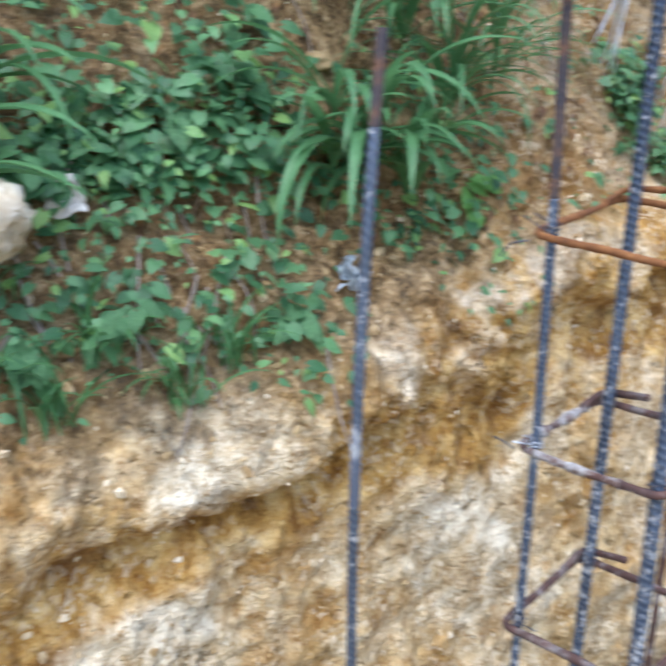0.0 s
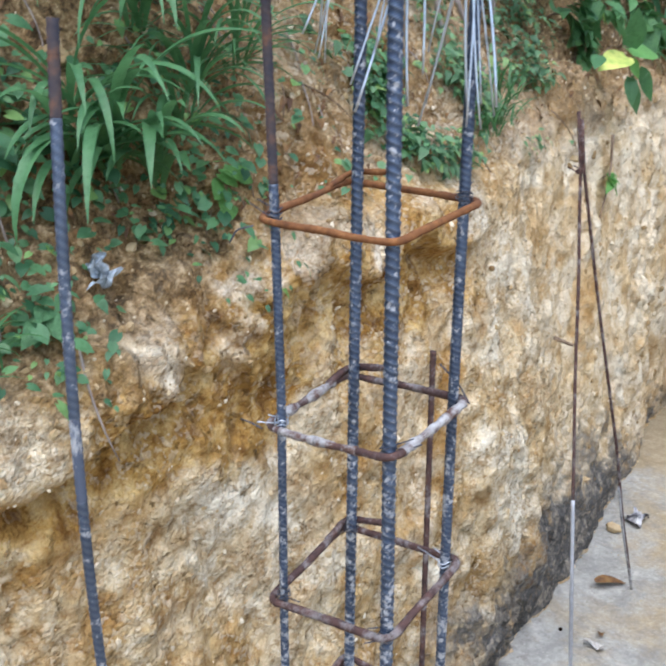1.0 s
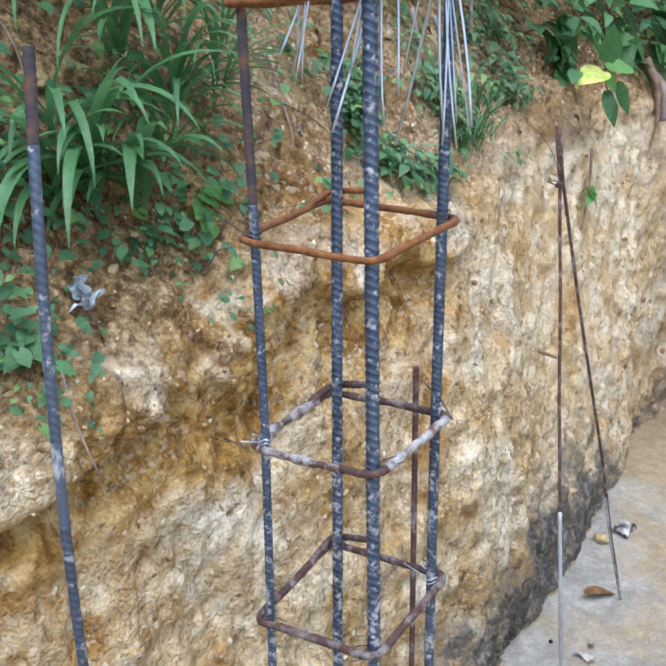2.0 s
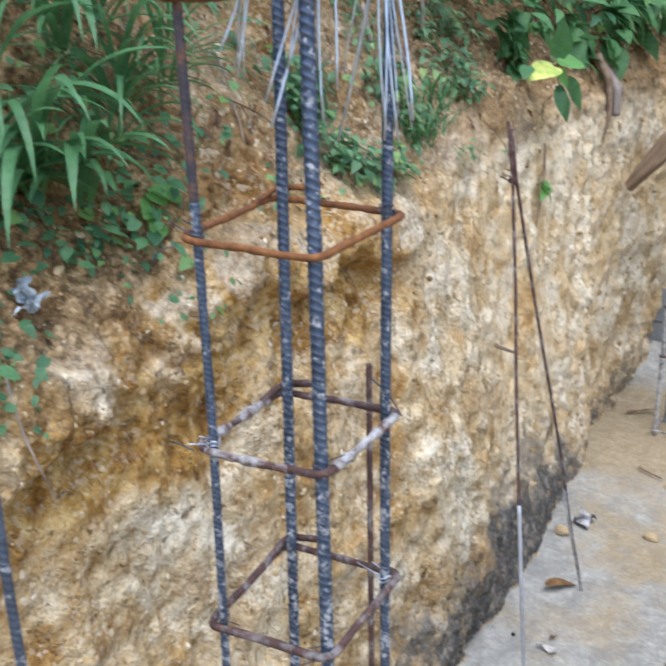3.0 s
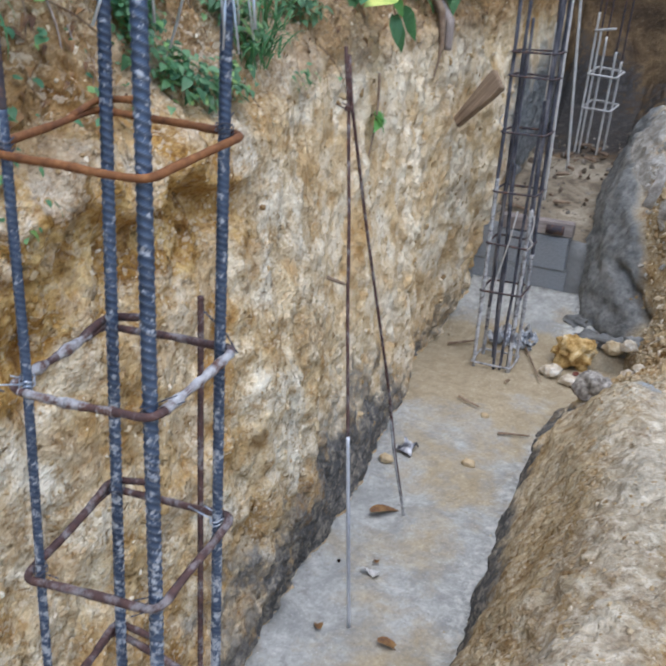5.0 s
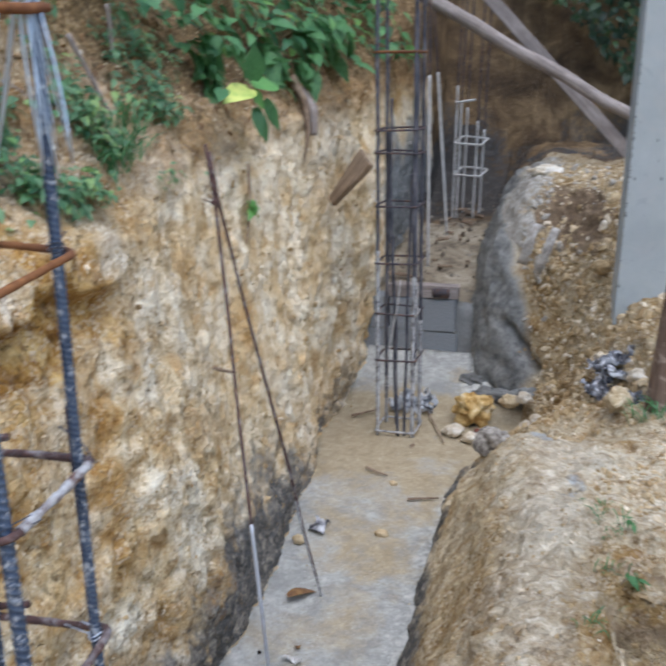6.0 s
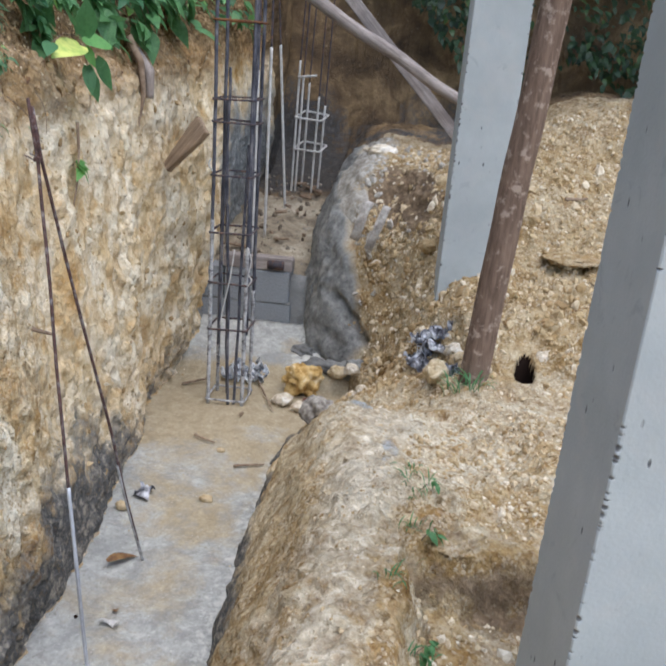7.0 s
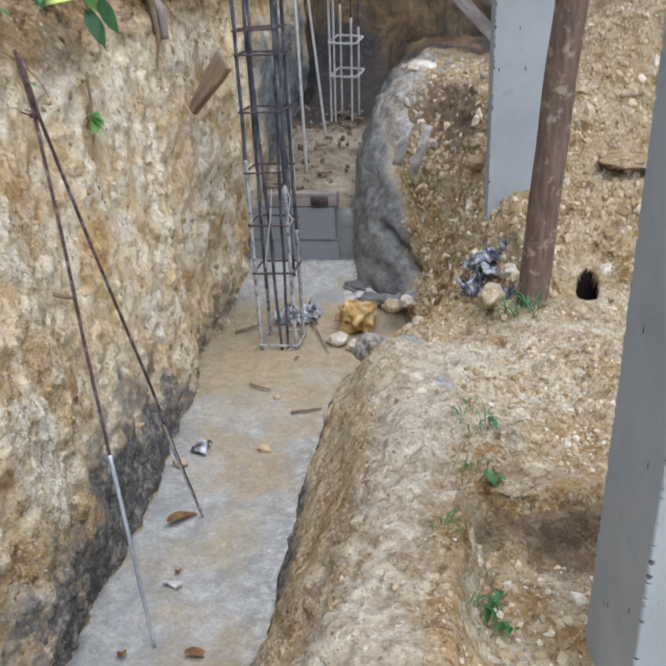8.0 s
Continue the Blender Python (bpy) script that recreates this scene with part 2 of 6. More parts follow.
    mid = k.math("SUBTRACT", 0.055, k.math("ABSOLUTE", k.math("MULTIPLY", k.math("ADD", k.axis(0), 0.42), 0.5)))
    clay = k.math("ADD", st, k.math("MAXIMUM", end, mid))
    cc = k.ramp(fine, (0.3, (0.285, 0.228, 0.145)), (0.6, (0.42, 0.348, 0.228)), (0.75, (0.52, 0.445, 0.315)))
    grit = k.noise(14, 6.0, 0.72, 0.4)
    cc = k.mix(k.ramp(grit, (0.40, 0.55), (0.52, 0.0)), cc, (0.25, 0.19, 0.105))
    cc = k.mix(k.ramp(grit, (0.58, 0.0), (0.68, 0.5)), cc, (0.56, 0.49, 0.36))
    c = k.mix(k.ramp(k.math("ADD", clay, k.math("MULTIPLY", k.math("SUBTRACT", grit, 0.5), 0.35)), (0.45, 0.0), (0.66, 0.92)), c, cc)
    c = k.mix(k.ramp(k.noise(160, 3.0, 0.6), (0.66, 0.0), (0.70, 0.7)), c, (0.72, 0.71, 0.66))
    c = k.mix(k.ramp(k.noise(90, 3.0, 0.6), (0.28, 0.7), (0.33, 0.0)), c, (0.16, 0.14, 0.11))
    c = k.mix(1.0, c, (0.99, 0.97, 0.93), "MULTIPLY")
    k.color(c).bump(k.math("ADD", k.math("MULTIPLY", fine, 0.4), st), 0.008, 0.8)
    M["floor"] = k.m

    k = Mat("concrete", 0.75, spec=0.3)
    a = k.noise(2.6, 6.0, 0.62)
    b = k.noise(14, 5.0, 0.6, vec=k.stretch(1, 1, 0.4))
    f = k.noise(110, 4.0)
    c = k.ramp(a, (0.35, (0.37, 0.395, 0.385)), (0.65, (0.47, 0.495, 0.48)))
    c = k.mix(k.ramp(b, (0.40, 0.35), (0.55, 0.0)), c, (0.40, 0.42, 0.42))
    c = k.mix(k.ramp(k.noise(4.5, 5.0, 0.6, 0.8), (0.54, 0.0), (0.70, 0.45)), c, (0.49, 0.475, 0.44))
    c = k.mix(k.ramp(k.noise(9, 6.0, 0.7, 1.2), (0.60, 0.0), (0.68, 0.6)), c, (0.33, 0.345, 0.35))
    cells = k.voronoi(30, vec=k.stretch(1, 1, 0.40))
    pits = k.math("MULTIPLY", k.ramp(cells, (0.07, 1.0), (0.13, 0.0)), k.ramp(k.noise(7, 3.0), (0.50, 0.0), (0.56, 1.0)))
    c = k.mix(pits, c, (0.13, 0.13, 0.13))
    at = k.t.nodes.new("ShaderNodeAttribute")
    at.attribute_name = "bare"
    c = k.mix(k.ramp(at.outputs["Fac"], (0.2, 0.0), (0.6, 0.9)), c, (0.12, 0.115, 0.11))
    k.color(c).bump(k.math("SUBTRACT", k.math("ADD", k.math("MULTIPLY", f, 0.25), k.math("MULTIPLY", b, 0.3)), pits), 0.005, 0.7)
    M["concrete"] = k.m

    k = Mat("block", 0.9, spec=0.2)
    f = k.noise(120, 4.0)
    k.color(k.ramp(f, (0.3, (0.20, 0.21, 0.22)), (0.7, (0.33, 0.34, 0.35)))).bump(f, 0.003, 0.8)
    M["block"] = k.m

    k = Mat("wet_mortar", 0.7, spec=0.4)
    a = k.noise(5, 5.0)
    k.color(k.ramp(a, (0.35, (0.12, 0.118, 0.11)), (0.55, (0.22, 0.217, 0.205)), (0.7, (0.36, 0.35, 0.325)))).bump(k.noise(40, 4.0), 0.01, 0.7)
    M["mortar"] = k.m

    k = Mat("rebar", 0.5, metal=0.55, spec=0.5)
    a = k.noise(14, 4.0, vec=k.stretch(1, 1, 0.5))
    splash = k.noise(90, 4.0, 0.7)
    gate = k.ramp(k.math("DIVIDE", k.axis(2), 2.0), (0.45, 0.09), (0.75, 0.0))
    splash = k.math("ADD", splash, gate)
    c = k.ramp(a, (0.3, (0.030, 0.046, 0.085)), (0.7, (0.085, 0.12, 0.195)))
    c = k.mix(k.ramp(splash, (0.565, 0.0), (0.65, 0.8)), c, (0.58, 0.59, 0.60))
    # rib crests lightened bluish: dust, with a highlight painted into the colour
    ridge = k.t.nodes.new("ShaderNodeNewGeometry").outputs["Pointiness"]
    c = k.mix(k.ramp(ridge, (0.515, 0.0), (0.57, 0.5)), c, (0.27, 0.32, 0.39))
    k.color(c)
    k.rough(k.ramp(splash, (0.4, 0.42), (0.7, 0.8)))
    M["rebar"] = k.m

    k = Mat("rust", 0.9, spec=0.2)
    a = k.noise(60, 4.0, 0.65)
    b = k.noise(9, 3.0)
    c = k.ramp(a, (0.3, (0.11, 0.046, 0.022)), (0.6, (0.25, 0.108, 0.042)), (0.8, (0.39, 0.20, 0.085)))
    k.color(k.mix(k.ramp(b, (0.5, 0.0), (0.7, 0.5)), c, (0.10, 0.05, 0.04))).bump(a, 0.001, 0.6)
    M["rust"] = k.m

    k = Mat("brown_rust", 0.85, spec=0.25)
    a = k.noise(40, 4.0, 0.65)
    k.color(k.ramp(a, (0.34, (0.045, 0.046, 0.062)), (0.52, (0.082, 0.064, 0.064)), (0.72, (0.20, 0.10, 0.058)))).bump(a, 0.001, 0.6)
    M["brown_rust"] = k.m

    k = Mat("dark_rust", 0.85, spec=0.25)
    a = k.noise(60, 4.0, 0.65)
    b = k.noise(38, 5.0, 0.7)
    c = k.ramp(a, (0.3, (0.045, 0.030, 0.030)), (0.7, (0.125, 0.066, 0.054)))
    k.color(k.mix(k.ramp(b, (0.50, 0.0), (0.68, 0.6)), c, (0.40, 0.38, 0.37))).bump(a, 0.001, 0.6)
    M["dark_rust"] = k.m

    k = Mat("cement_splash", 0.9, spec=0.2)
    a = k.noise(34, 6.0, 0.72)
    k.color(k.ramp(a, (0.40, (0.12, 0.065, 0.05)), (0.47, (0.27, 0.24, 0.23)), (0.56, (0.40, 0.385, 0.375)), (0.7, (0.58, 0.565, 0.55)))).bump(a, 0.005, 1.0)
    M["splash"] = k.m

    k = Mat("wire", 0.32, metal=0.7, spec=0.5)
    k.color((0.60, 0.66, 0.74))
    M["wire"] = k.m

    def leaf(name, dark, light):
        k = Mat(name, 0.42, spec=0.45)
        a = k.noise(8, 3.0)
        r = k.island()
        c = k.mix(r, dark, light)
        c = k.mix(k.ramp(a, (0.4, 0.0), (0.7, 0.5)), c, tuple(v * 0.6 for v in dark))
        # a few yellowing leaves, blotches and dusty flecks
        c = k.mix(k.ramp(r, (0.86, 0.0), (0.95, 0.7)), c, (light[0] * 1.35, light[1] * 1.05, light[2] * 0.6))
        f = k.noise(70, 5.0, 0.7)
        c = k.mix(k.ramp(f, (0.38, 0.6), (0.50, 0.0)), c, (0.62, 0.70, 0.60), "MULTIPLY")
        c = k.mix(k.ramp(f, (0.64, 0.0), (0.70, 0.4)), c, (0.42, 0.46, 0.38))
        k.color(c).bump(f, 0.002, 0.6)
        thin = k.node("ShaderNodeBsdfTranslucent")
        k.link(c, thin.inputs["Color"])
        both = k.node("ShaderNodeMixShader", Fac=0.35)
        k.link(k.b.outputs[0], both.inputs[1])
        k.link(thin.outputs[0], both.inputs[2])
        k.link(both.outputs[0], k.t.nodes["Material Output"].inputs["Surface"])
        return k.m

    M["strap"] = leaf("strap_leaf", (0.070, 0.205, 0.085), (0.235, 0.46, 0.19))
    M["vine"] = leaf("vine_leaf", (0.042, 0.135, 0.062), (0.20, 0.42, 0.185))
    M["shrub"] = leaf("shrub_leaf", (0.045, 0.15, 0.058), (0.20, 0.42, 0.15))
    M["weed"] = leaf("weed_leaf", (0.06, 0.15, 0.065), (0.24, 0.42, 0.20))
    M["light_leaf"] = leaf("light_leaf", (0.17, 0.42, 0.10), (0.25, 0.52, 0.16))
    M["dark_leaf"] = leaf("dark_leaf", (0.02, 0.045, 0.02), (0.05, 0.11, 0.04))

    k = Mat("yellow_leaf", 0.5)
    k.color(k.ramp(k.noise(25, 3.0), (0.4, (0.36, 0.46, 0.10)), (0.6, (0.60, 0.62, 0.17))))
    M["yellow_leaf"] = k.m

    def timber(name, lo, hi, grain):
        k = Mat(name, 0.9, spec=0.15)
        g = k.noise(9, 6.0, 0.68, 0.3, vec=k.stretch(*grain))
        b = k.noise(5, 4.0, 0.6)
        c = k.mix(k.ramp(b, (0.4, 0.35), (0.6, 0.0)), k.ramp(g, (0.3, lo), (0.7, hi)), tuple(v * 0.5 for v in lo))
        k.color(c).bump(g, 0.004, 0.6)
        return k.m

    M["wood"] = timber("board_wood", (0.15, 0.10, 0.065), (0.38, 0.28, 0.19), (0.5, 7, 7))
    M["grey_board"] = timber("grey_board_wood", (0.19, 0.155, 0.14), (0.44, 0.385, 0.35), (0.5, 7, 7))
    M["grey_wood"] = timber("grey_round_wood", (0.20, 0.16, 0.14), (0.48, 0.41, 0.365), (7, 7, 0.5))

    k = Mat("pole_bark", 0.9, spec=0.15)
    g = k.noise(10, 5.0, 0.65, 0.3, vec=k.stretch(4, 4, 0.6))
    s = k.noise(22, 3.0, 0.6)
    c = k.ramp(g, (0.3, (0.10, 0.066, 0.047)), (0.7, (0.24, 0.165, 0.12)))
    k.color(k.mix(k.ramp(s, (0.56, 0.0), (0.66, 0.7)), c, (0.42, 0.33, 0.26))).bump(g, 0.005, 0.8)
    M["pole"] = k.m

    k = Mat("limestone", 0.95, spec=0.15)
    a = k.noise(30, 5.0, 0.65)
    r = k.island()
    c = k.ramp(r, (0.0, (0.31, 0.205, 0.10)), (0.40, (0.47, 0.35, 0.19)), (0.75, (0.60, 0.48, 0.31)), (1.0, (0.80, 0.71, 0.55)))
    k.color(k.mix(k.ramp(a, (0.38, 0.5), (0.52, 0.0)), c, (0.40, 0.27, 0.13))).bump(a, 0.015, 0.9)
    M["stone"] = k.m

    k = Mat("dull_rubble", 0.95, spec=0.15)
    a = k.noise(30, 5.0, 0.65)
    c = k.ramp(k.island(), (0.0, (0.09, 0.065, 0.045)), (0.5, (0.22, 0.18, 0.14)), (1.0, (0.42, 0.38, 0.32)))
    k.color(k.mix(k.ramp(a, (0.38, 0.5), (0.52, 0.0)), c, (0.14, 0.11, 0.08))).bump(a, 0.01, 0.8)
    M["rubble"] = k.m

    k = Mat("pale_limestone", 0.95, spec=0.15)
    a = k.noise(18, 6.0, 0.7)
    k.color(k.ramp(a, (0.34, (0.46, 0.35, 0.21)), (0.48, (0.68, 0.59, 0.45)), (0.66, (0.84, 0.79, 0.70)))).bump(a, 0.025, 1.0)
    M["pale_stone"] = k.m

    k = Mat("tan_limestone", 0.95, spec=0.15)
    a = k.noise(18, 6.0, 0.7)
    k.color(k.ramp(a, (0.34, (0.34, 0.24, 0.12)), (0.48, (0.55, 0.43, 0.26)), (0.66, (0.72, 0.61, 0.42)))).bump(a, 0.025, 1.0)
    M["tan_stone"] = k.m

    k = Mat("grey_limestone", 0.95, spec=0.15)
    a = k.noise(24, 6.0, 0.7)
    k.color(k.ramp(a, (0.34, (0.26, 0.23, 0.185)), (0.48, (0.42, 0.38, 0.32)), (0.66, (0.56, 0.52, 0.45)))).bump(a, 0.02, 0.9)
    M["grey_stone"] = k.m

    k = Mat("ochre_rock", 0.95, spec=0.15)
    a = k.noise(16, 7.0, 0.72)
    k.color(k.ramp(a, (0.36, (0.32, 0.17, 0.05)), (0.46, (0.58, 0.37, 0.13)), (0.56, (0.74, 0.54, 0.25)), (0.66, (0.88, 0.77, 0.54)))).bump(a, 0.03, 1.0)
    M["ochre"] = k.m

    k = Mat("plastic_film", 0.35, spec=0.5)
    a = k.noise(20, 3.0)
    k.color(k.ramp(a, (0.40, (0.035, 0.033, 0.040)), (0.5, (0.19, 0.19, 0.205)), (0.62, (0.60, 0.60, 0.61))))
    M["film"] = k.m

    k = Mat("dry_twig", 0.9, spec=0.15)
    a = k.noise(20, 3.0)
    k.color(k.ramp(a, (0.3, (0.14, 0.09, 0.06)), (0.7, (0.36, 0.27, 0.19))))
    M["twig"] = k.m

    k = Mat("dry_leaf", 0.7, spec=0.3)
    a = k.noise(30, 3.0)
    k.color(k.ramp(a, (0.35, (0.10, 0.05, 0.028)), (0.55, (0.24, 0.13, 0.05)), (0.7, (0.27, 0.20, 0.09))))
    M["dry_leaf"] = k.m

    k = Mat("dark_pit", 1.0, spec=0.0)
    k.color((0.02, 0.013, 0.01))
    M["pit"] = k.m
    return M


M = make_materials()

# ---- mesh helpers ----


def finish(bm, name, material, smooth=True):
    me = bpy.data.meshes.new(name)
    bm.to_mesh(me)
    bm.free()
    if smooth:
        me.polygons.foreach_set("use_smooth", [True] * len(me.polygons))
    for m in material if isinstance(material, (list, tuple)) else [material]:
        me.materials.append(m)
    return me


def part(name, bm, material, parent, label="", smooth=True):
    """Links a bmesh as one mesh object under a thing or a part."""
    ob = new(name, finish(bm, name, material, smooth))
    ob.parent = parent
    if label:
        ob["label"] = label
    return ob


def thing(name, place, label, category, group="", kind="", rz=0.0):
    ob = new(name)
    ob.empty_display_size = 0.05
    ob.matrix_world = pose(*place, 0, 0, rz)
    return tagged(ob, label, category, group, kind)


def solo(name, bm, material, place, label, category, group="", kind="", rot=(0, 0, 0), smooth=True):
    ob = new(name, finish(bm, name, material, smooth))
    ob.matrix_world = pose(*place, *rot)
    return tagged(ob, label, category, group, kind)


def tube(bm, points, radius, sides=8, ribs=None, cap=True, taper=1.0, lumpy=0.0):
    """A tube along points; ribs=(pitch, height, slant) gives the raised lugs of deformed bar."""
    pts = [Vector(p) for p in points]
    rings, prev, dist = [], None, 0.0
    for i, p in enumerate(pts):
        d = (pts[min(i + 1, len(pts) - 1)] - pts[max(i - 1, 0)]).normalized()
        if prev is None:
            a = d.orthogonal().normalized()
        else:
            a = (prev - d * prev.dot(d)).normalized()
        prev = a
        b = d.cross(a)
        if i:
            dist += (p - pts[i - 1]).length
        f = i / max(1, len(pts) - 1)
        r0 = radius * (1 + (taper - 1) * f)
        if lumpy:
            r0 *= 1 + lumpy * noise.noise(p * 55)
        ring = []
        for s in range(sides):
            an = 2 * math.pi * s / sides
            r = r0
            if ribs:
                w = math.sin(2 * math.pi * (dist / ribs[0] + ribs[2] * s / sides))
                r += ribs[1] * min(1.0, max(0.0, (w - 0.25) * 2.4))
            ring.append(bm.verts.new(p + (a * math.cos(an) + b * math.sin(an)) * r))
        rings.append(ring)
    for r1, r2 in zip(rings, rings[1:]):
        for s in range(sides):
            bm.faces.new((r1[s], r1[(s + 1) % sides], r2[(s + 1) % sides], r2[s]))
    if cap:
        bm.faces.new(rings[0][::-1])
        bm.faces.new(rings[-1])


def line(a, b, step, bend=0.0, wob=0.0, seed=0):
    a, b = Vector(a), Vector(b)
    n = max(2, int((b - a).length / step) + 1)
    out = []
    for i in range(n):
        f = i / (n - 1)
        p = a.lerp(b, f)
        if wob:
            p += wob * noise.noise_vector(p * 3.0 + Vector((seed, 0, 0))) * min(1.0, 4 * f)
        if bend:
            p.x += bend * math.sin(math.pi * f)
        out.append(p)
    return out


def bent(corners, radius, close=False, per=5):
    """Corners joined by rounded bends."""
    pts = [Vector(c) for c in corners]
    out = []
    n = len(pts)
    for i, p in enumerate(pts):
        if not close and i in (0, n - 1):
            out.append(p)
            continue
        a, b = pts[i - 1], pts[(i + 1) % n]
        p0 = p + (a - p).normalized() * radius
        p1 = p + (b - p).normalized() * radius
        for j in range(per + 1):
            f = j / per
            out.append(p0.lerp(p, f).lerp(p.lerp(p1, f), f))
    if close:
        out.append(out[0].copy())
    return out


def subdivide_path(pts, step):
    out = [pts[0]]
    for a, b in zip(pts, pts[1:]):
        n = max(1, int((b - a).length / step))
        out += [a.lerp(b, (i + 1) / n) for i in range(n)]
    return out


def box(bm, sx, sy, sz, at=(0, 0, 0), bevel=0.005, cuts=0, rough=0.0, seed=0.0):
    """A box with bevelled, slightly uneven edges."""
    b2 = bmesh.new()
    bmesh.ops.create_cube(b2, size=1.0, matrix=Matrix.Diagonal((sx, sy, sz, 1)))
    if bevel:
        bmesh.ops.bevel(b2, geom=b2.edges[:], offset=bevel, segments=2, affect="EDGES", clamp_overlap=True)
    if cuts:
        bmesh.ops.subdivide_edges(b2, edges=[e for e in b2.edges if e.calc_length() > 0.04], cuts=cuts, use_grid_fill=True)
    for v in b2.verts:
        if rough:
            v.co += rough * noise.noise_vector(v.co * 14 + Vector((seed, seed, 0)))
        v.co += Vector(at)
    me = bpy.data.meshes.new("t")
    b2.to_mesh(me)
    b2.free()
    bm.from_mesh(me)
    bpy.data.meshes.remove(me)


def lump(bm, r, at=(0, 0, 0), seed=0.0, sub=3, rough=0.35, squash=(1, 1, 1), freq=1.6):
    """A rough stone."""
    b2 = bmesh.new()
    bmesh.ops.create_icosphere(b2, subdivisions=sub, radius=1.0)
    off = Vector((seed * 3.1, seed * 1.7, seed))
    for v in b2.verts:
        d = v.co.normalized()
        k = 1 + rough * noise.noise(d * freq + off) + 0.4 * rough * noise.noise(d * freq * 3 + off)
        if sub > 2:
            k += 0.3 * rough * abs(noise.noise(d * freq * 6 + off)) + 0.12 * rough * noise.noise(d * freq * 14 + off)
        v.co = Vector((d.x * squash[0], d.y * squash[1], d.z * squash[2])) * r * k + Vector(at)
    me = bpy.data.meshes.new("t")
    b2.to_mesh(me)
    b2.free()
    bm.from_mesh(me)
    bpy.data.meshes.remove(me)


# ---- smooth value noise on arrays ----


def vnoise(p, seed=0):
    i = np.floor(p).astype(np.int64)
    f = p - i
    f = f * f * (3 - 2 * f)
    out = 0.0
    for c in range(8):
        o = np.array([c & 1, (c >> 1) & 1, c >> 2])
        q = i + o
        h = (q[..., 0] * 73856093) ^ (q[..., 1] * 19349663) ^ (q[..., 2] * 83492791) ^ (seed * 2654435)
        h = (h ^ (h >> 13)) * 1274126177 & 0x7FFFFFFF
        r = (h & 0xFFFF) / 65535.0 * 2 - 1
        w = np.prod(np.where(o == 1, f, 1 - f), axis=-1)
        out = out + r * w
    return out


def fbm(p, freq, octaves=4, gain=0.5, seed=0):
    out, amp, tot = 0.0, 1.0, 0.0
    for o in range(octaves):
        out = out + amp * vnoise(p * freq * 2**o, seed + o)
        tot += amp
        amp *= gain
    return out / tot


def blocks(p, freq, seed=0):
    """Broken lumps: a value from -1 to 1 for each irregular cell, and the distance to the cell's heart."""
    q = p * freq
    i = np.floor(q).astype(np.int64)
    best, val = np.full(q.shape[:-1], 9.0), np.zeros(q.shape[:-1])
    for c in range(27):
        j = i + np.array([c % 3 - 1, c // 3 % 3 - 1, c // 9 - 1])
        h = (j[..., 0] * 73856093) ^ (j[..., 1] * 19349663) ^ (j[..., 2] * 83492791) ^ (seed * 2654435)
        h = (h ^ (h >> 13)) * 1274126177 & 0x7FFFFFFF
        r = np.stack([(h >> s & 0x3FF) / 1023.0 for s in (0, 9, 18)], -1)
        dist = ((j + r - q) ** 2).sum(-1)
        near = dist < best
        best = np.where(near, dist, best)
        val = np.where(near, (h >> 5 & 0xFF) / 127.5 - 1, val)
    return val, np.sqrt(best)


def sstep(a, b, x):
    t = np.clip((x - a) / (b - a), 0, 1)
    return t * t * (3 - 2 * t)


# ---- the ground: a cut bank, a trench and a heap, one sheet ----


def along(ys, vs):
    return lambda y: np.interp(y, ys, vs)


foot_x = along([-3, 1, 2.5, 2.86, 3.07, 3.3, 3.71, 4.25, 4.3, 4.55, 5.6, 7, 9], [-0.70, -0.70, -0.725, -0.745, -0.77, -0.80, -0.865, -0.92, -0.93, -1.07, -1.03, -1.10, -1.2])
belly_x = along([-3, 1.2, 2.5, 2.75, 3.3, 4, 4.45, 5, 5.6, 7, 9], [-0.8, -0.80, -0.70, -0.735, -0.87, -0.99, -1.0, -1.03, -1.0, -1.08, -1.2])
brow_x = along([-3, 1, 1.5, 2.1, 2.5, 3, 3.4, 4.2, 5.4, 7, 9], [-0.85, -0.82, -0.80, -0.80, -0.83, -0.95, -1.03, -1.08, -1.06, -1.12, -1.25])
brow_z = along([-3, 1, 1.5, 1.85, 2.5, 3, 3.4, 4.2, 5.4, 6.2, 7, 9], [1.22, 1.31, 1.37, 1.44, 1.48, 1.54, 1.61, 1.64, 1.74, 1.97, 2.2, 2.6])
right_x = along([-3, 1, 2.63, 3.15, 3.8, 4.18, 4.45, 4.7, 5.15, 5.28, 5.45, 5.7, 6.4, 7, 9], [-0.12, -0.15, -0.18, -0.21, -0.27, -0.30, -0.26, -0.12, -0.09, -0.11, -0.33, -0.42, -0.46, -0.5, -0.6])
floor_z = along([5.10, 5.28, 5.64, 5.70, 6.2, 7, 8, 8.4, 8.9, 10, 80], [0.0, 0.10, 0.22, 0.52, 0.60, 0.75, 0.86, 1.0, 3.0, 3.6, 9.0])


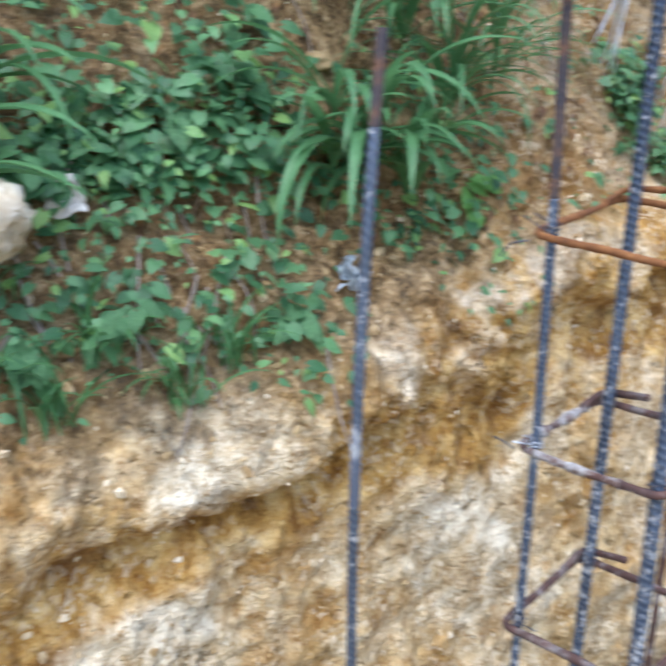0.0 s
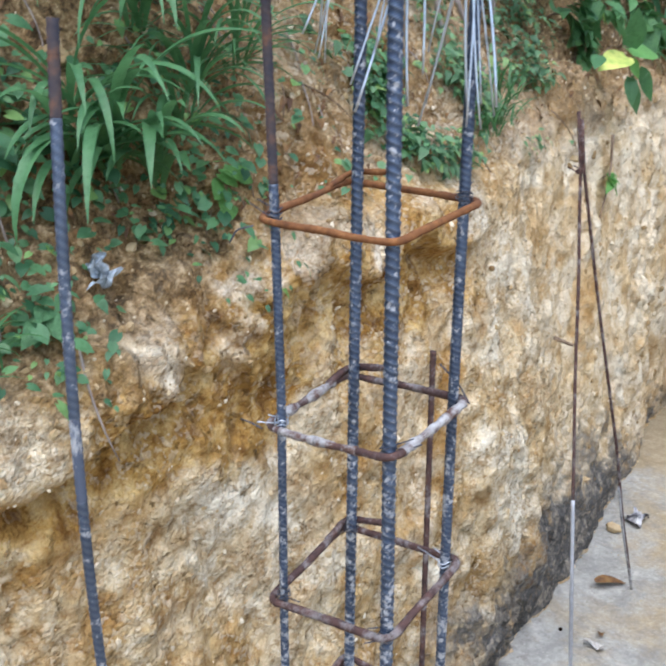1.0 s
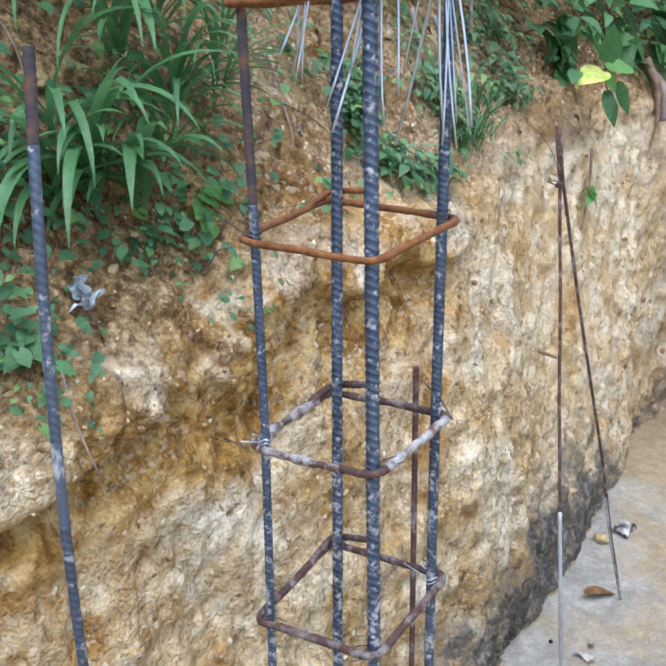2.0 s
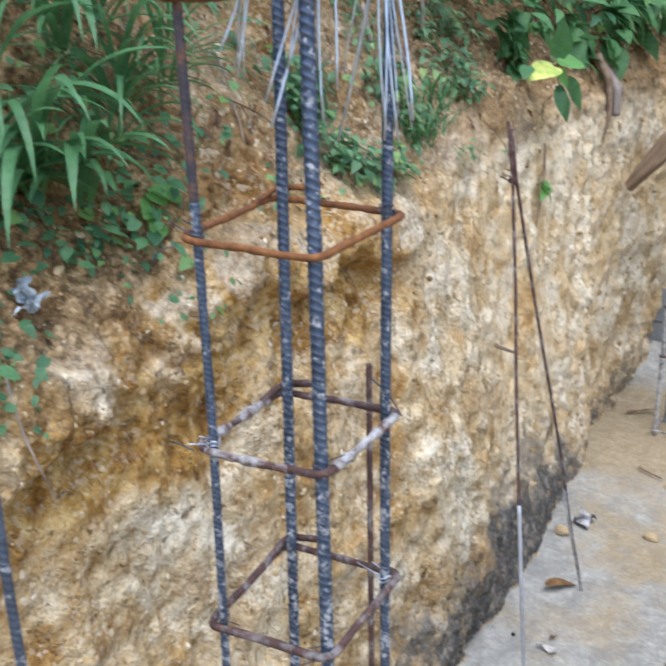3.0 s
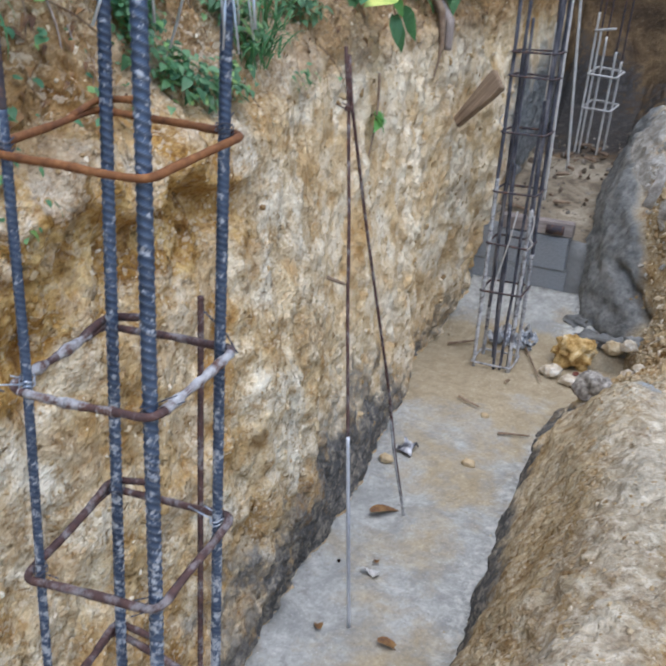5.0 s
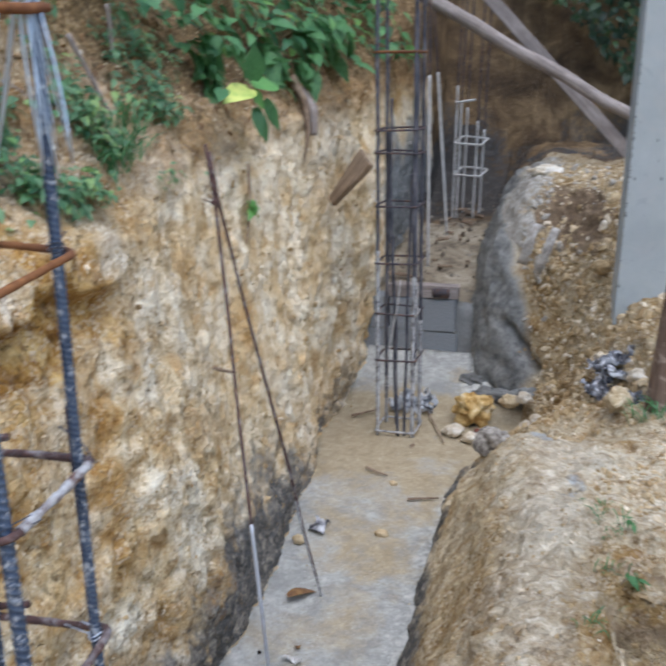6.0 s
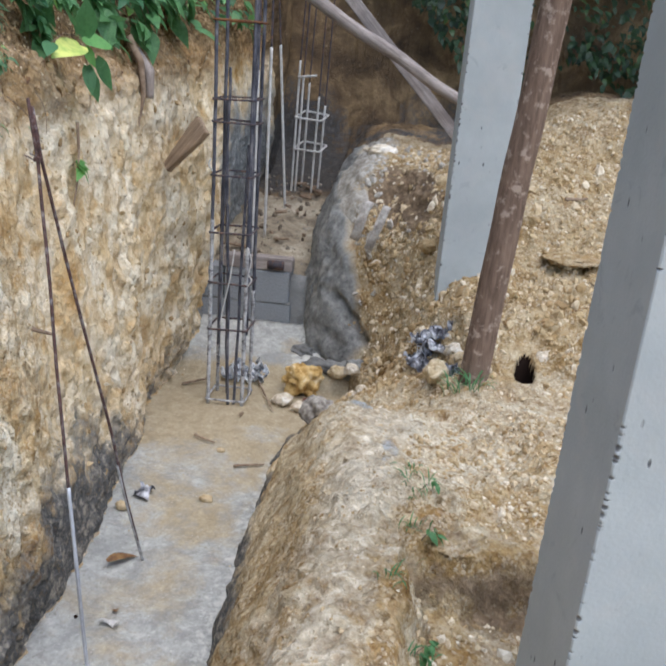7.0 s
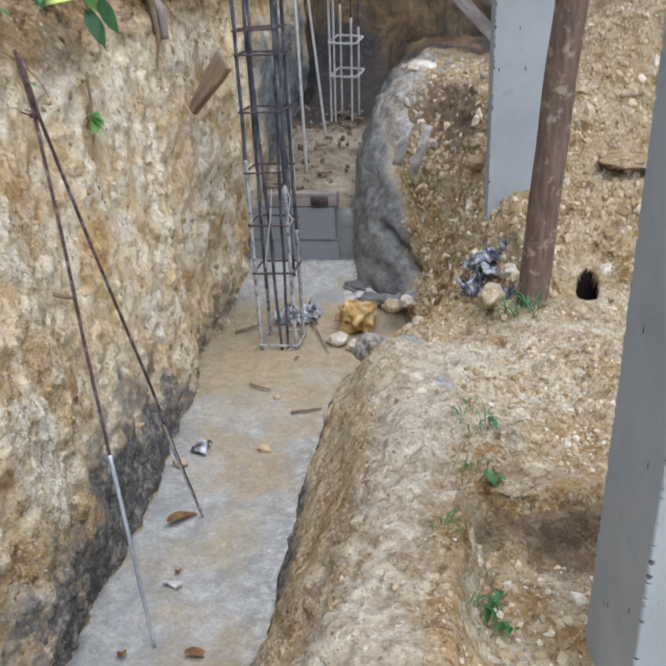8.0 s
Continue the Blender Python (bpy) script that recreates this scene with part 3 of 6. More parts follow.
def heap_z(x, y):
    """Height of the ground right of the trench, before its side falls to the trench floor."""
    v = sstep(0.0, 0.6, x)
    plat = 0.60 + 0.03 * np.sin(3 * y) - 0.05 * sstep(0.35, 0.9, x)
    hollow = 0.16 * sstep(0.36, 0.46, x) * (1 - sstep(2.61, 2.68, y + 0.05 * np.sin(16 * x))) * (1 - 0.4 * (1 - sstep(2.1, 2.5, y)) * (1 - sstep(0.45, 0.7, x)))
    rise = 0.12 * sstep(0.5, 1.2, x) * sstep(2.6, 3.4, y)
    plat = plat - hollow + rise
    z0, yb, sl = 0.26 * (1 - v) + 0.52 * v, 4.95 * (1 - v) + 4.25 * v, 1.0 * (1 - v) + 0.52 * v
    slope = z0 + sl * np.maximum(0, y - yb)
    crest = 1.21 + 0.38 * sstep(0.2, 1.4, x)
    slope = crest - np.log1p(np.exp((crest - slope) * 14)) / 14 + 0.0
    drop = sstep(3.62, 4.12, y + 0.25 * (x - 0.1))
    z = plat * (1 - drop) + np.maximum(slope, 0.2) * drop
    z = z - 0.42 * np.exp(-(((x - 0.789) / 0.036) ** 2 + ((y - 4.305) / 0.068) ** 2) ** 3)
    back = 3.0 * sstep(8.3, 9.0, y) + 0.09 * np.maximum(0, y - 9)
    return np.maximum(z, back + 0.9 * sstep(8.3, 8.5, y))


def ground_sheet():
    ys = np.concatenate([np.array([-60, -20, -8, -3, -1, 0.0, 0.4]), np.arange(0.7, 3.3, 0.0075), np.arange(3.3, 4.1, 0.014), np.arange(4.1, 4.46, 0.007), np.arange(4.46, 6.9, 0.014), np.arange(6.9, 9.4, 0.05), np.array([10, 12, 16, 24, 40, 80])])
    Y = ys[:, None]
    f0, b0, bx, bz, rx, fz = (g(ys)[:, None] for g in (foot_x, belly_x, brow_x, brow_z, right_x, floor_z))
    bz = np.maximum(bz, fz + 0.3)
    cols = []

    def seg(pa, pb, n):
        for i in range(n):
            f = i / n
            cols.append((pa[0] + (pb[0] - pa[0]) * f, pa[1] + (pb[1] - pa[1]) * f))

    zero = np.zeros_like(Y)
    fl = np.where(fz > bz, bz, fz)
    seg((zero - 60, zero + 14), (bx - 4.0, bz + 4.4), 6)
    seg((bx - 4.0, bz + 4.4), (bx - 1.0, bz + 1.35), 14)
    seg((bx - 1.0, bz + 1.35), (bx - 0.28, bz + 0.40), 40)
    seg((bx - 0.28, bz + 0.40), (bx - 0.05, bz + 0.05), 40)
    seg((bx - 0.05, bz + 0.05), (bx, bz - 0.04), 8)
    mid = fl + (bz - fl) * 0.5
    seg((bx, bz - 0.04), (b0, mid), 72)
    seg((b0, mid), (f0 - 0.012, fl + 0.03), 72)
    seg((f0 - 0.012, fl + 0.03), (f0, fl - 0.03), 4)
    seg((f0, fl - 0.03), (rx, fl - 0.03), 40)
    wide = np.interp(ys, [1, 3, 4.2, 4.6, 5.2, 5.6, 6.5, 9], [0.40, 0.42, 0.42, 0.5, 0.45, 0.42, 0.42, 0.3])[:, None]
    side_at = np.concatenate([np.linspace(0, 0.5, 60, endpoint=False), np.linspace(0.5, 2.2, 200, endpoint=False), np.linspace(2.2, 6, 16, endpoint=False), np.array([6, 9, 14, 25, 60])])
    for s in side_at:
        x = rx + s
        t = np.clip(s / wide, 0, 1)
        k = 1 - (1 - t) ** 2.0
        low = fl - 0.03
        z = low + (np.maximum(heap_z(x, Y), low) - low) * k
        if s < 0.03:
            z = low + (z - low) * (s / 0.03)
        cols.append((x, z))
    X = np.concatenate([np.broadcast_to(c[0], Y.shape) for c in cols], 1)
    Z = np.concatenate([np.broadcast_to(c[1], Y.shape) for c in cols], 1)
    P = np.stack([X, np.broadcast_to(Y, X.shape), Z], -1)
    # unevenness, along the sheet's own normal
    du, dv = np.gradient(P, axis=1), np.gradient(P, axis=0)
    N = np.cross(du, dv)
    N /= np.linalg.norm(N, axis=-1, keepdims=True) + 1e-9
    flat = np.exp(-(((P[..., 0] - (f0 + rx) / 2) / ((rx - f0) / 2 * 0.98)) ** 8)) * (P[..., 2] < fl + 0.02)
    amp = np.clip(1 - 0.95 * flat, 0, 1)
    amp = amp * (1 - 0.85 * np.exp(-(((P[..., 0] - 0.775) / 0.10) ** 2 + ((P[..., 1] - 4.32) / 0.16) ** 2) ** 3))
    q = P * np.array([1.0, 1.0, 0.8])
    d = 0.05 * fbm(q, 2.2, 3, 0.5, 3) + 0.024 * fbm(q, 9.0, 3, 0.55, 11) + 0.011 * np.abs(fbm(q, 28.0, 3, 0.6, 21))
    ledge = fbm(q * np.array([1, 0.5, 1.6]), 4.0, 3, 0.55, 51)
    d = d + 0.022 * (0.5 - np.abs(ledge)) * (P[..., 2] > 0.1)
    d = d + 0.006 * fbm(q, 45.0, 2, 0.6, 71) - 0.014 * sstep(0.18, 0.5, fbm(q * np.array([1, 1, 0.5]), 20.0, 2, 0.5, 73))
    chunk = fbm(q, 16.0, 2, 0.5, 31)
    d = d + 0.005 * sstep(0.15, 0.45, chunk)
    # fractured lumps, largest where the seam breaks out
    bent_q = q + 0.018 * np.stack([fbm(q, 18.0, 2, 0.5, s) for s in (101, 103, 105)], -1)
    rugged = 0.35 + 0.9 * sstep(-0.15, 0.35, fbm(q, 2.8, 2, 0.5, 107))
    for freq, size, seed in ((11.0, 0.013, 1), (24.0, 0.0075, 2), (46.0, 0.0035, 3)):
        v, e = blocks(bent_q, freq, seed)
        d = d + rugged * size * (0.7 * v + 0.5 - 0.9 * e)
    # spade marks down the cut
    cutface = (P[..., 0] < -0.6) & (P[..., 2] > 0.1)
    d = d + 0.008 * cutface * fbm(P * np.array([1.0, 1.0, 0.14]), 22.0, 3, 0.55, 91)
    # a cleft in the mortar at the heap's corner, and the bulge over it
    px, pz = P[..., 0] + 0.16, P[..., 2] - 0.46
    f = np.clip((0.14 * px - 0.18 * pz) / 0.052, 0, 1)
    near = np.hypot(px - 0.14 * f, pz + 0.18 * f) + 0.02 * fbm(q, 14.0, 2, 0.5, 93)
    here = sstep(5.15, 5.25, P[..., 1]) * (1 - sstep(5.75, 5.9, P[..., 1]))
    d = d + here * (0.045 * np.exp(-(((P[..., 0] + 0.26) / 0.10) ** 2 + ((P[..., 2] - 0.52) / 0.20) ** 2)) - 0.08 * np.exp(-((near / 0.028) ** 2)) + 0.030 * (1 - sstep(-0.12, 0.0, P[..., 0])) * fbm(q, 7.0, 3, 0.6, 95))
    # an ochre seam, washed out under a harder chalky ledge
    bed = P[..., 2] - 1.10 - 0.105 * P[..., 1] + 0.17 * fbm(q, 3.6, 4, 0.6, 81)
    cut = (1 - sstep(2.2, 2.75, P[..., 1])) * (1 - sstep(-0.6, -0.5, P[..., 0]))
    broken = 0.35 + 0.9 * sstep(-0.2, 0.3, fbm(q, 3.0, 2, 0.5, 83))
    d = d + cut * broken * (0.040 * sstep(-0.012, 0.02, bed) * (1 - sstep(0.05, 0.22, bed)) - 0.034 * sstep(-0.16, -0.05, bed) * (1 - sstep(-0.03, 0.0, bed)))
    out = P + N * (d * amp)[..., None]
    nv, nu = X.shape
    idx = np.arange(nv * nu).reshape(nv, nu)
    quads = np.stack([idx[:-1, :-1], idx[:-1, 1:], idx[1:, 1:], idx[1:, :-1]], -1).reshape(-1, 4)
    me = bpy.data.meshes.new("ground")
    me.from_pydata(out.reshape(-1, 3), [], quads)
    me.polygons.foreach_set("use_smooth", [True] * len(me.polygons))
    me.attributes.new("bed", "FLOAT", "POINT").data.foreach_set("value", (bed + 5.0).reshape(-1).astype(np.float32))
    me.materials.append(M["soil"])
    me.materials.append(M["brown_earth"])
    me.materials.append(M["mud"])
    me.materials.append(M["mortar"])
    brown = np.broadcast_to(ys[:-1, None] > 7.6, (nv - 1, nu - 1)).copy()
    brown = brown.astype(np.int32)
    brown[(ys[:-1] > 5.74) & (ys[:-1] < 8.3), 250:300] = 2
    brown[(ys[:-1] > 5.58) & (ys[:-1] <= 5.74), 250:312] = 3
    brown = brown.reshape(-1)
    me.polygons.foreach_set("material_index", brown.astype(np.int32))
    ob = new("ground", me)
    tagged(ob, "ochre clay ground cut by a foundation trench beside a bank", "ground", kind="structure")
    return ob, ys, out, N


ground, ROWS_Y, SURF, NORM = ground_sheet()


def footing():
    """Poured concrete strip on the trench floor, uneven at its edges."""
    bm = bmesh.new()
    ny, nx = 340, 40
    ys = np.linspace(-2.4, 5.62, ny)
    rows = []
    for y in ys:
        l, r = float(foot_x(y)) - 0.06, float(right_x(y)) + 0.05
        row = []
        for i in range(nx):
            x = l + (r - l) * i / (nx - 1)
            z = 0.004 + float(floor_z(y)) + 0.006 * noise.noise(Vector((x * 5, y * 5, 0))) + 0.003 * noise.noise(Vector((x * 25, y * 25, 2)))
            row.append(bm.verts.new((x, y, z)))
        rows.append(row)
    for a, b in zip(rows, rows[1:]):
        for i in range(nx - 1):
            bm.faces.new((a[i], a[i + 1], b[i + 1], b[i]))
    low = bmesh.ops.extrude_face_region(bm, geom=bm.faces[:])
    for v in low["geom"]:
        if isinstance(v, bmesh.types.BMVert):
            v.co.z -= 0.12
    bmesh.ops.recalc_face_normals(bm, faces=bm.faces[:])
    return solo("footing", bm, M["floor"], (0, 0, 0), "grey poured concrete footing smeared with wet ochre clay", "footing", kind="structure")


footing()

# ---- near column cage ----
BARS = {"l": (-0.391, 1.345, 0.0053), "f": (-0.229, 1.349, 0.0075), "r": (-0.232, 1.487, 0.0063), "k": (-0.415, 1.525, 0.0074)}
# how far each bar is bent sideways out of plumb, by height
SWAY = {
    "l": ([0.0, 1.08, 1.39, 1.62, 1.82, 2.25], [0.0, 0.0, 0.0020, -0.0010, -0.0055, -0.0120]),
    "f": ([0.0, 1.15, 1.42, 1.61, 1.81, 2.25], [0.003, 0.002, 0.0, -0.0010, -0.0030, -0.0060]),
    "r": ([0.0, 1.06, 1.37, 1.58, 1.76, 2.25], [-0.002, -0.002, -0.0017, 0.0, 0.0015, 0.0090]),
    "k": ([0.0, 0.95, 1.31, 1.55, 1.82, 2.25], [-0.009, -0.006, -0.0030, -0.0010, 0.0020, 0.0040]),
}


def bar_at(key, z):
    s = float(np.interp(z, *SWAY[key]))
    return Vector((BARS[key][0] + 0.781 * s, BARS[key][1] + 0.625 * s, z))


def column_cage():
    cage = thing("rebar_column", (-0.31, 1.42, 0.0), "column cage of blue-grey ribbed bars tied with rusty stirrups", "rebar cage")
    o = Vector((-0.31, 1.42, 0.0))
    for n, (key, (x, y, r)) in enumerate(BARS.items()):
        ribs = (0.0096, 0.0008, 2.0) if r > 0.0065 else (0.0070, 0.0005, 2.0)
        top = 1.66 if key == "l" else 2.25
        bm = bmesh.new()
        tube(bm, [bar_at(key, z) - o for z in np.arange(0.0, top, 0.0012)], r, 20, ribs=ribs)
        part("bar", bm, M["rebar"], cage)
        if key == "l":
            bm = bmesh.new()
            tube(bm, [bar_at(key, z) - o for z in np.arange(top, 2.25, 0.0012)], r, 20, ribs=ribs)
            part("rusty_bar_top", bm, M["brown_rust"], cage, "brown-rusted upper stretch of a bar")
    # stirrups: the height of each at the bars l, f, r and k
    hoops = (
        ((1.872, 1.875, 1.885, 1.885), "rust", 0.0050),
        ((1.619, 1.618, 1.640, 1.636), "rust", 0.0045),
        ((1.361, 1.375, 1.400, 1.361), "splash", 0.0056),
        ((1.110, 1.142, 1.173, 1.117), "dark_rust", 0.0053),
        ((0.87, 0.87, 0.88, 0.87), "dark_rust", 0.0055),
        ((0.62, 0.62, 0.63, 0.62), "dark_rust", 0.0055),
        ((0.38, 0.38, 0.38, 0.38), "dark_rust", 0.0055),
        ((0.15, 0.15, 0.15, 0.15), "dark_rust", 0.0055),
    )
    for zs, mat, rr in hoops:
        z = zs[0]
        off = (("l", -0.019, -0.010), ("f", 0.014, -0.014), ("r", 0.019, 0.008), ("k", -0.024, 0.013))
        c = [bar_at(k, h) + Vector((dx, dy, 0)) for (k, dx, dy), h in zip(off, zs)]
        pts = subdivide_path(bent([v - o for v in c], 0.020, close=True), 0.006)
        pts = [p + 0.0030 * noise.noise_vector(p * 12 + Vector((0, 0, z * 9))) for p in pts]
        pts[-1] = pts[0].copy()
        bm = bmesh.new()
        tube(bm, pts, 0.0048 if mat == "splash" else rr, 10, cap=False, lumpy=0.22)
        st = part("stirrup", bm, M["dark_rust" if mat == "splash" else mat], cage, "orange-rusted stirrup" if mat == "rust" else "")
        # the free end lies along the next side, past the back bar
        e = [c[0].lerp(c[3], 0.75) + Vector((0, 0, 0.004)), c[3] + Vector((0.002, 0.003, 0.013)), c[3].lerp(c[2], 0.34) + Vector((0, 0.008, 0.018))]
        bm = bmesh.new()
        tube(bm, subdivide_path(bent([v - o for v in e], 0.018), 0.008), rr * 0.95, 8, lumpy=0.2)
        part("hook", bm, M["dark_rust" if mat == "splash" else mat], st)
        if mat == "splash":
            for f0, f1 in ((0.005, 0.045), (0.05, 0.12), (0.125, 0.20), (0.285, 0.45), (0.80, 0.90), (0.92, 0.985)):
                bm = bmesh.new()
                tube(bm, pts[int(len(pts) * f0) : int(len(pts) * f1) + 1], rr * 1.04, 10, lumpy=0.6)
                part("cement_crust", bm, M["splash"], st, "crust of dried cement")
    return cage


column_cage()

# ---- posts and pole ----


def concrete_post(place, w, d, h, rz, lean, label, chips=1.0):
    """A square post cast in boards: flat faces, arrises chipped and honeycombed."""
    r = random.Random(int(place[0] * 1000))
    n = int(h / 0.003)
    # chips along the four arrises: depth by height
    bite = [[0.0] * (n + 1) for _ in range(4)]
    for arris in bite:
        z = 0.0
        while z < h:
            dense = max(0.0, 0.35 + 1.6 * noise.noise(Vector((r.random(), 0, z * 3.0))))
            z += 0.006 + r.expovariate(1.0) * 0.009 / (0.12 + dense)
            size, deep = 0.003 + 0.007 * r.random() ** 3, (0.0025 + 0.0055 * r.random() ** 2) * chips
            for k in range(max(0, int((z - size) / h * n)), min(n, int((z + size) / h * n) + 1) + 1):
                f = abs(h * k / n - z) / size
                if f < 1:
                    arris[k] = max(arris[k], deep * (1 - f * f) * (0.7 + 0.3 * r.random()))
    bm = bmesh.new()
    bare = bm.verts.layers.float.new("bare")
    rows = []
    for k in range(n + 1):
        z = h * k / n
        row = []
        for p, (sx, sy) in enumerate(((-1, -1), (1, -1), (1, 1), (-1, 1))):
            b = bite[p][k]
            x, y = sx * w / 2, sy * d / 2
            c = 0.003 + 0.5 * b
            ring = [(x, y - sy * (0.008 + 0.6 * b)), (x - sx * b * 0.5, y - sy * c), (x - sx * c, y - sy * b * 0.5), (x - sx * (0.008 + 0.6 * b), y)]
            if sx * sy < 0:
                ring = ring[::-1]
            for s, (qx, qy) in enumerate(ring):
                e = 0.0010 * noise.noise(Vector((p, 0, z * 2.0)))
                v = bm.verts.new((qx + e, qy + e, z))
                v[bare] = min(1.0, b / 0.005) if s in (1, 2) else 0.0
                row.append(v)
        rows.append(row)
    for a, b in zip(rows, rows[1:]):
        for p in range(16):
            bm.faces.new((a[p], a[(p + 1) % 16], b[(p + 1) % 16], b[p]))
    bm.faces.new(rows[0][::-1])
    bm.faces.new(rows[-1])
    bmesh.ops.recalc_face_normals(bm, faces=bm.faces[:])
    return solo("concrete_post", bm, M["concrete"], place, label, "concrete post", "concrete posts", rot=(lean[0], lean[1], rz), smooth=False)


concrete_post((0.485, 4.92, 0.55), 0.26, 0.2, 2.6, 6, (0, 1.2), "pale grey square concrete post standing in the soil heap")
concrete_post((0.786, 2.25, 0.15), 0.255, 0.255, 2.8, 11.3, (0, 2.3), "smooth grey concrete post with pitted arris beside a hollow")
bm = bmesh.new()
tube(bm, [p for p in line((0, 0, -0.2), (0.24, 0.12, 2.6), 0.04, wob=0.008)], 0.062, 14, taper=0.9)
solo("timber_pole", bm, M["pole"], (0.55, 4.2, 0.5), "weathered brown round timber pole leaning on a post", "pole")

k = Mat("pale_splash", 0.85, spec=0.2)
_a = k.noise(30, 3.0)
k.color(k.ramp(_a, (0.3, (0.42, 0.40, 0.37)), (0.7, (0.62, 0.60, 0.57))))
M["pale_splash"] = k.m
k = Mat("clear_film", 0.3, spec=0.5)
_a = k.noise(25, 4.0)
k.color(k.ramp(_a, (0.38, (0.15, 0.16, 0.16)), (0.62, (0.50, 0.58, 0.66))))
M["clear_film"] = k.m
k = Mat("bag_film", 0.35, spec=0.5)
_a = k.noise(30, 4.0)
k.color(k.ramp(_a, (0.40, (0.10, 0.11, 0.13)), (0.48, (0.45, 0.47, 0.50)), (0.65, (0.72, 0.74, 0.76))))
M["bag"] = k.m
k = Mat("dusted_steel", 0.7, metal=0.2, spec=0.35)
_a = k.noise(60, 5.0, 0.7, vec=k.stretch(1, 1, 0.35))
_b = k.noise(9, 3.0)
_a = k.math("ADD", _a, k.math("MULTIPLY", k.math("SUBTRACT", _b, 0.5), 0.8))
k.color(k.ramp(_a, (0.42, (0.10, 0.12, 0.17)), (0.50, (0.38, 0.40, 0.43)), (0.62, (0.64, 0.64, 0.64))))
M["pale_steel"] = k.m
k = Mat("old_steel", 0.7, metal=0.3, spec=0.35)
_a = k.noise(30, 5.0, 0.7, vec=k.stretch(1, 1, 0.4))
k.color(k.ramp(_a, (0.36, (0.04, 0.042, 0.055)), (0.52, (0.105, 0.105, 0.125)), (0.68, (0.24, 0.225, 0.225))))
M["old_steel"] = k.m
k = Mat("grey_cement_coat", 0.95, spec=0.15)
_a = k.noise(28, 5.0, 0.7)
k.color(k.ramp(_a, (0.36, (0.16, 0.15, 0.145)), (0.50, (0.38, 0.375, 0.37)), (0.66, (0.56, 0.55, 0.54)))).bump(_a, 0.004, 0.9)
M["grey_coat"] = k.m
k = Mat("sand_coat", 0.95, spec=0.15)
_a = k.noise(35, 5.0, 0.7)
k.color(k.ramp(_a, (0.38, (0.13, 0.11, 0.09)), (0.52, (0.30, 0.27, 0.23)), (0.66, (0.46, 0.42, 0.36))))
M["sand_coat"] = k.m
k = Mat("grey_steel", 0.55, metal=0.5, spec=0.4)
_a = k.noise(20, 4.0, 0.65, vec=k.stretch(1, 1, 0.4))
k.color(k.ramp(_a, (0.35, (0.36, 0.37, 0.40)), (0.65, (0.66, 0.68, 0.72))))
M["grey_steel"] = k.m
k = Mat("red_rust", 0.85, spec=0.25)
_a = k.noise(50, 4.0, 0.65)
k.color(k.ramp(_a, (0.3, (0.07, 0.04, 0.045)), (0.55, (0.17, 0.06, 0.04)), (0.75, (0.27, 0.11, 0.07)))).bump(_a, 0.001, 0.6)
M["red_rust"] = k.m

# ---- places on the ground ----
C_SLOPE, C_LIP, C_FACE, C_FOOT, C_RIGHT, C_HEAP, C_END = 20, 100, 108, 252, 296, 356, 556


def row_of(y):
    return int(np.argmin(np.abs(ROWS_Y - y)))


def on_heap(x, y):
    """A point of the ground right of the trench, and its normal."""
    r = row_of(y)
    c = C_RIGHT + int(np.argmin(np.abs(SURF[r, C_RIGHT:, 0] - x)))
    return Vector(SURF[r, c]), Vector(NORM[r, c])


def on_bank(y, z):
    """A point of the cut face or the slope over it, and its normal."""
    r = row_of(y)
    c = 6 + int(np.argmin(np.abs(SURF[r, 6:C_FOOT, 2] - z)))
    return Vector(SURF[r, c]), Vector(NORM[r, c])


if NORM[row_of(2.0), C_FACE + 60, 0] < 0:
    NORM = -NORM


def scatter(name, bases, spots, material, label, category, smooth=True):
    """Many small pieces as one mesh. spots: (which base, 4 x 4 matrix)."""
    vs, fs, n = [], [], 0
    for b, m in spots:
        v, f = bases[b]
        m = np.array(m)
        vs.append(v @ m[:3, :3].T + m[:3, 3])
        fs += [tuple(i + n for i in q) for q in f]
        n += len(v)
    me = bpy.data.meshes.new(name)
    me.from_pydata(np.concatenate(vs), [], fs)
    me.polygons.foreach_set("use_smooth", [smooth] * len(me.polygons))
    me.materials.append(material)
    return tagged(new(name, me), label, category, kind="stuff")


def base_of(make):
    bm = bmesh.new()
    make(bm)
    bm.verts.index_update()
    out = np.array([v.co[:] for v in bm.verts]), [tuple(v.index for v in f.verts) for f in bm.faces]
    bm.free()
    return out


rnd = random.Random(7)

# ---- skins laid on the ground: slurry, mortar ----


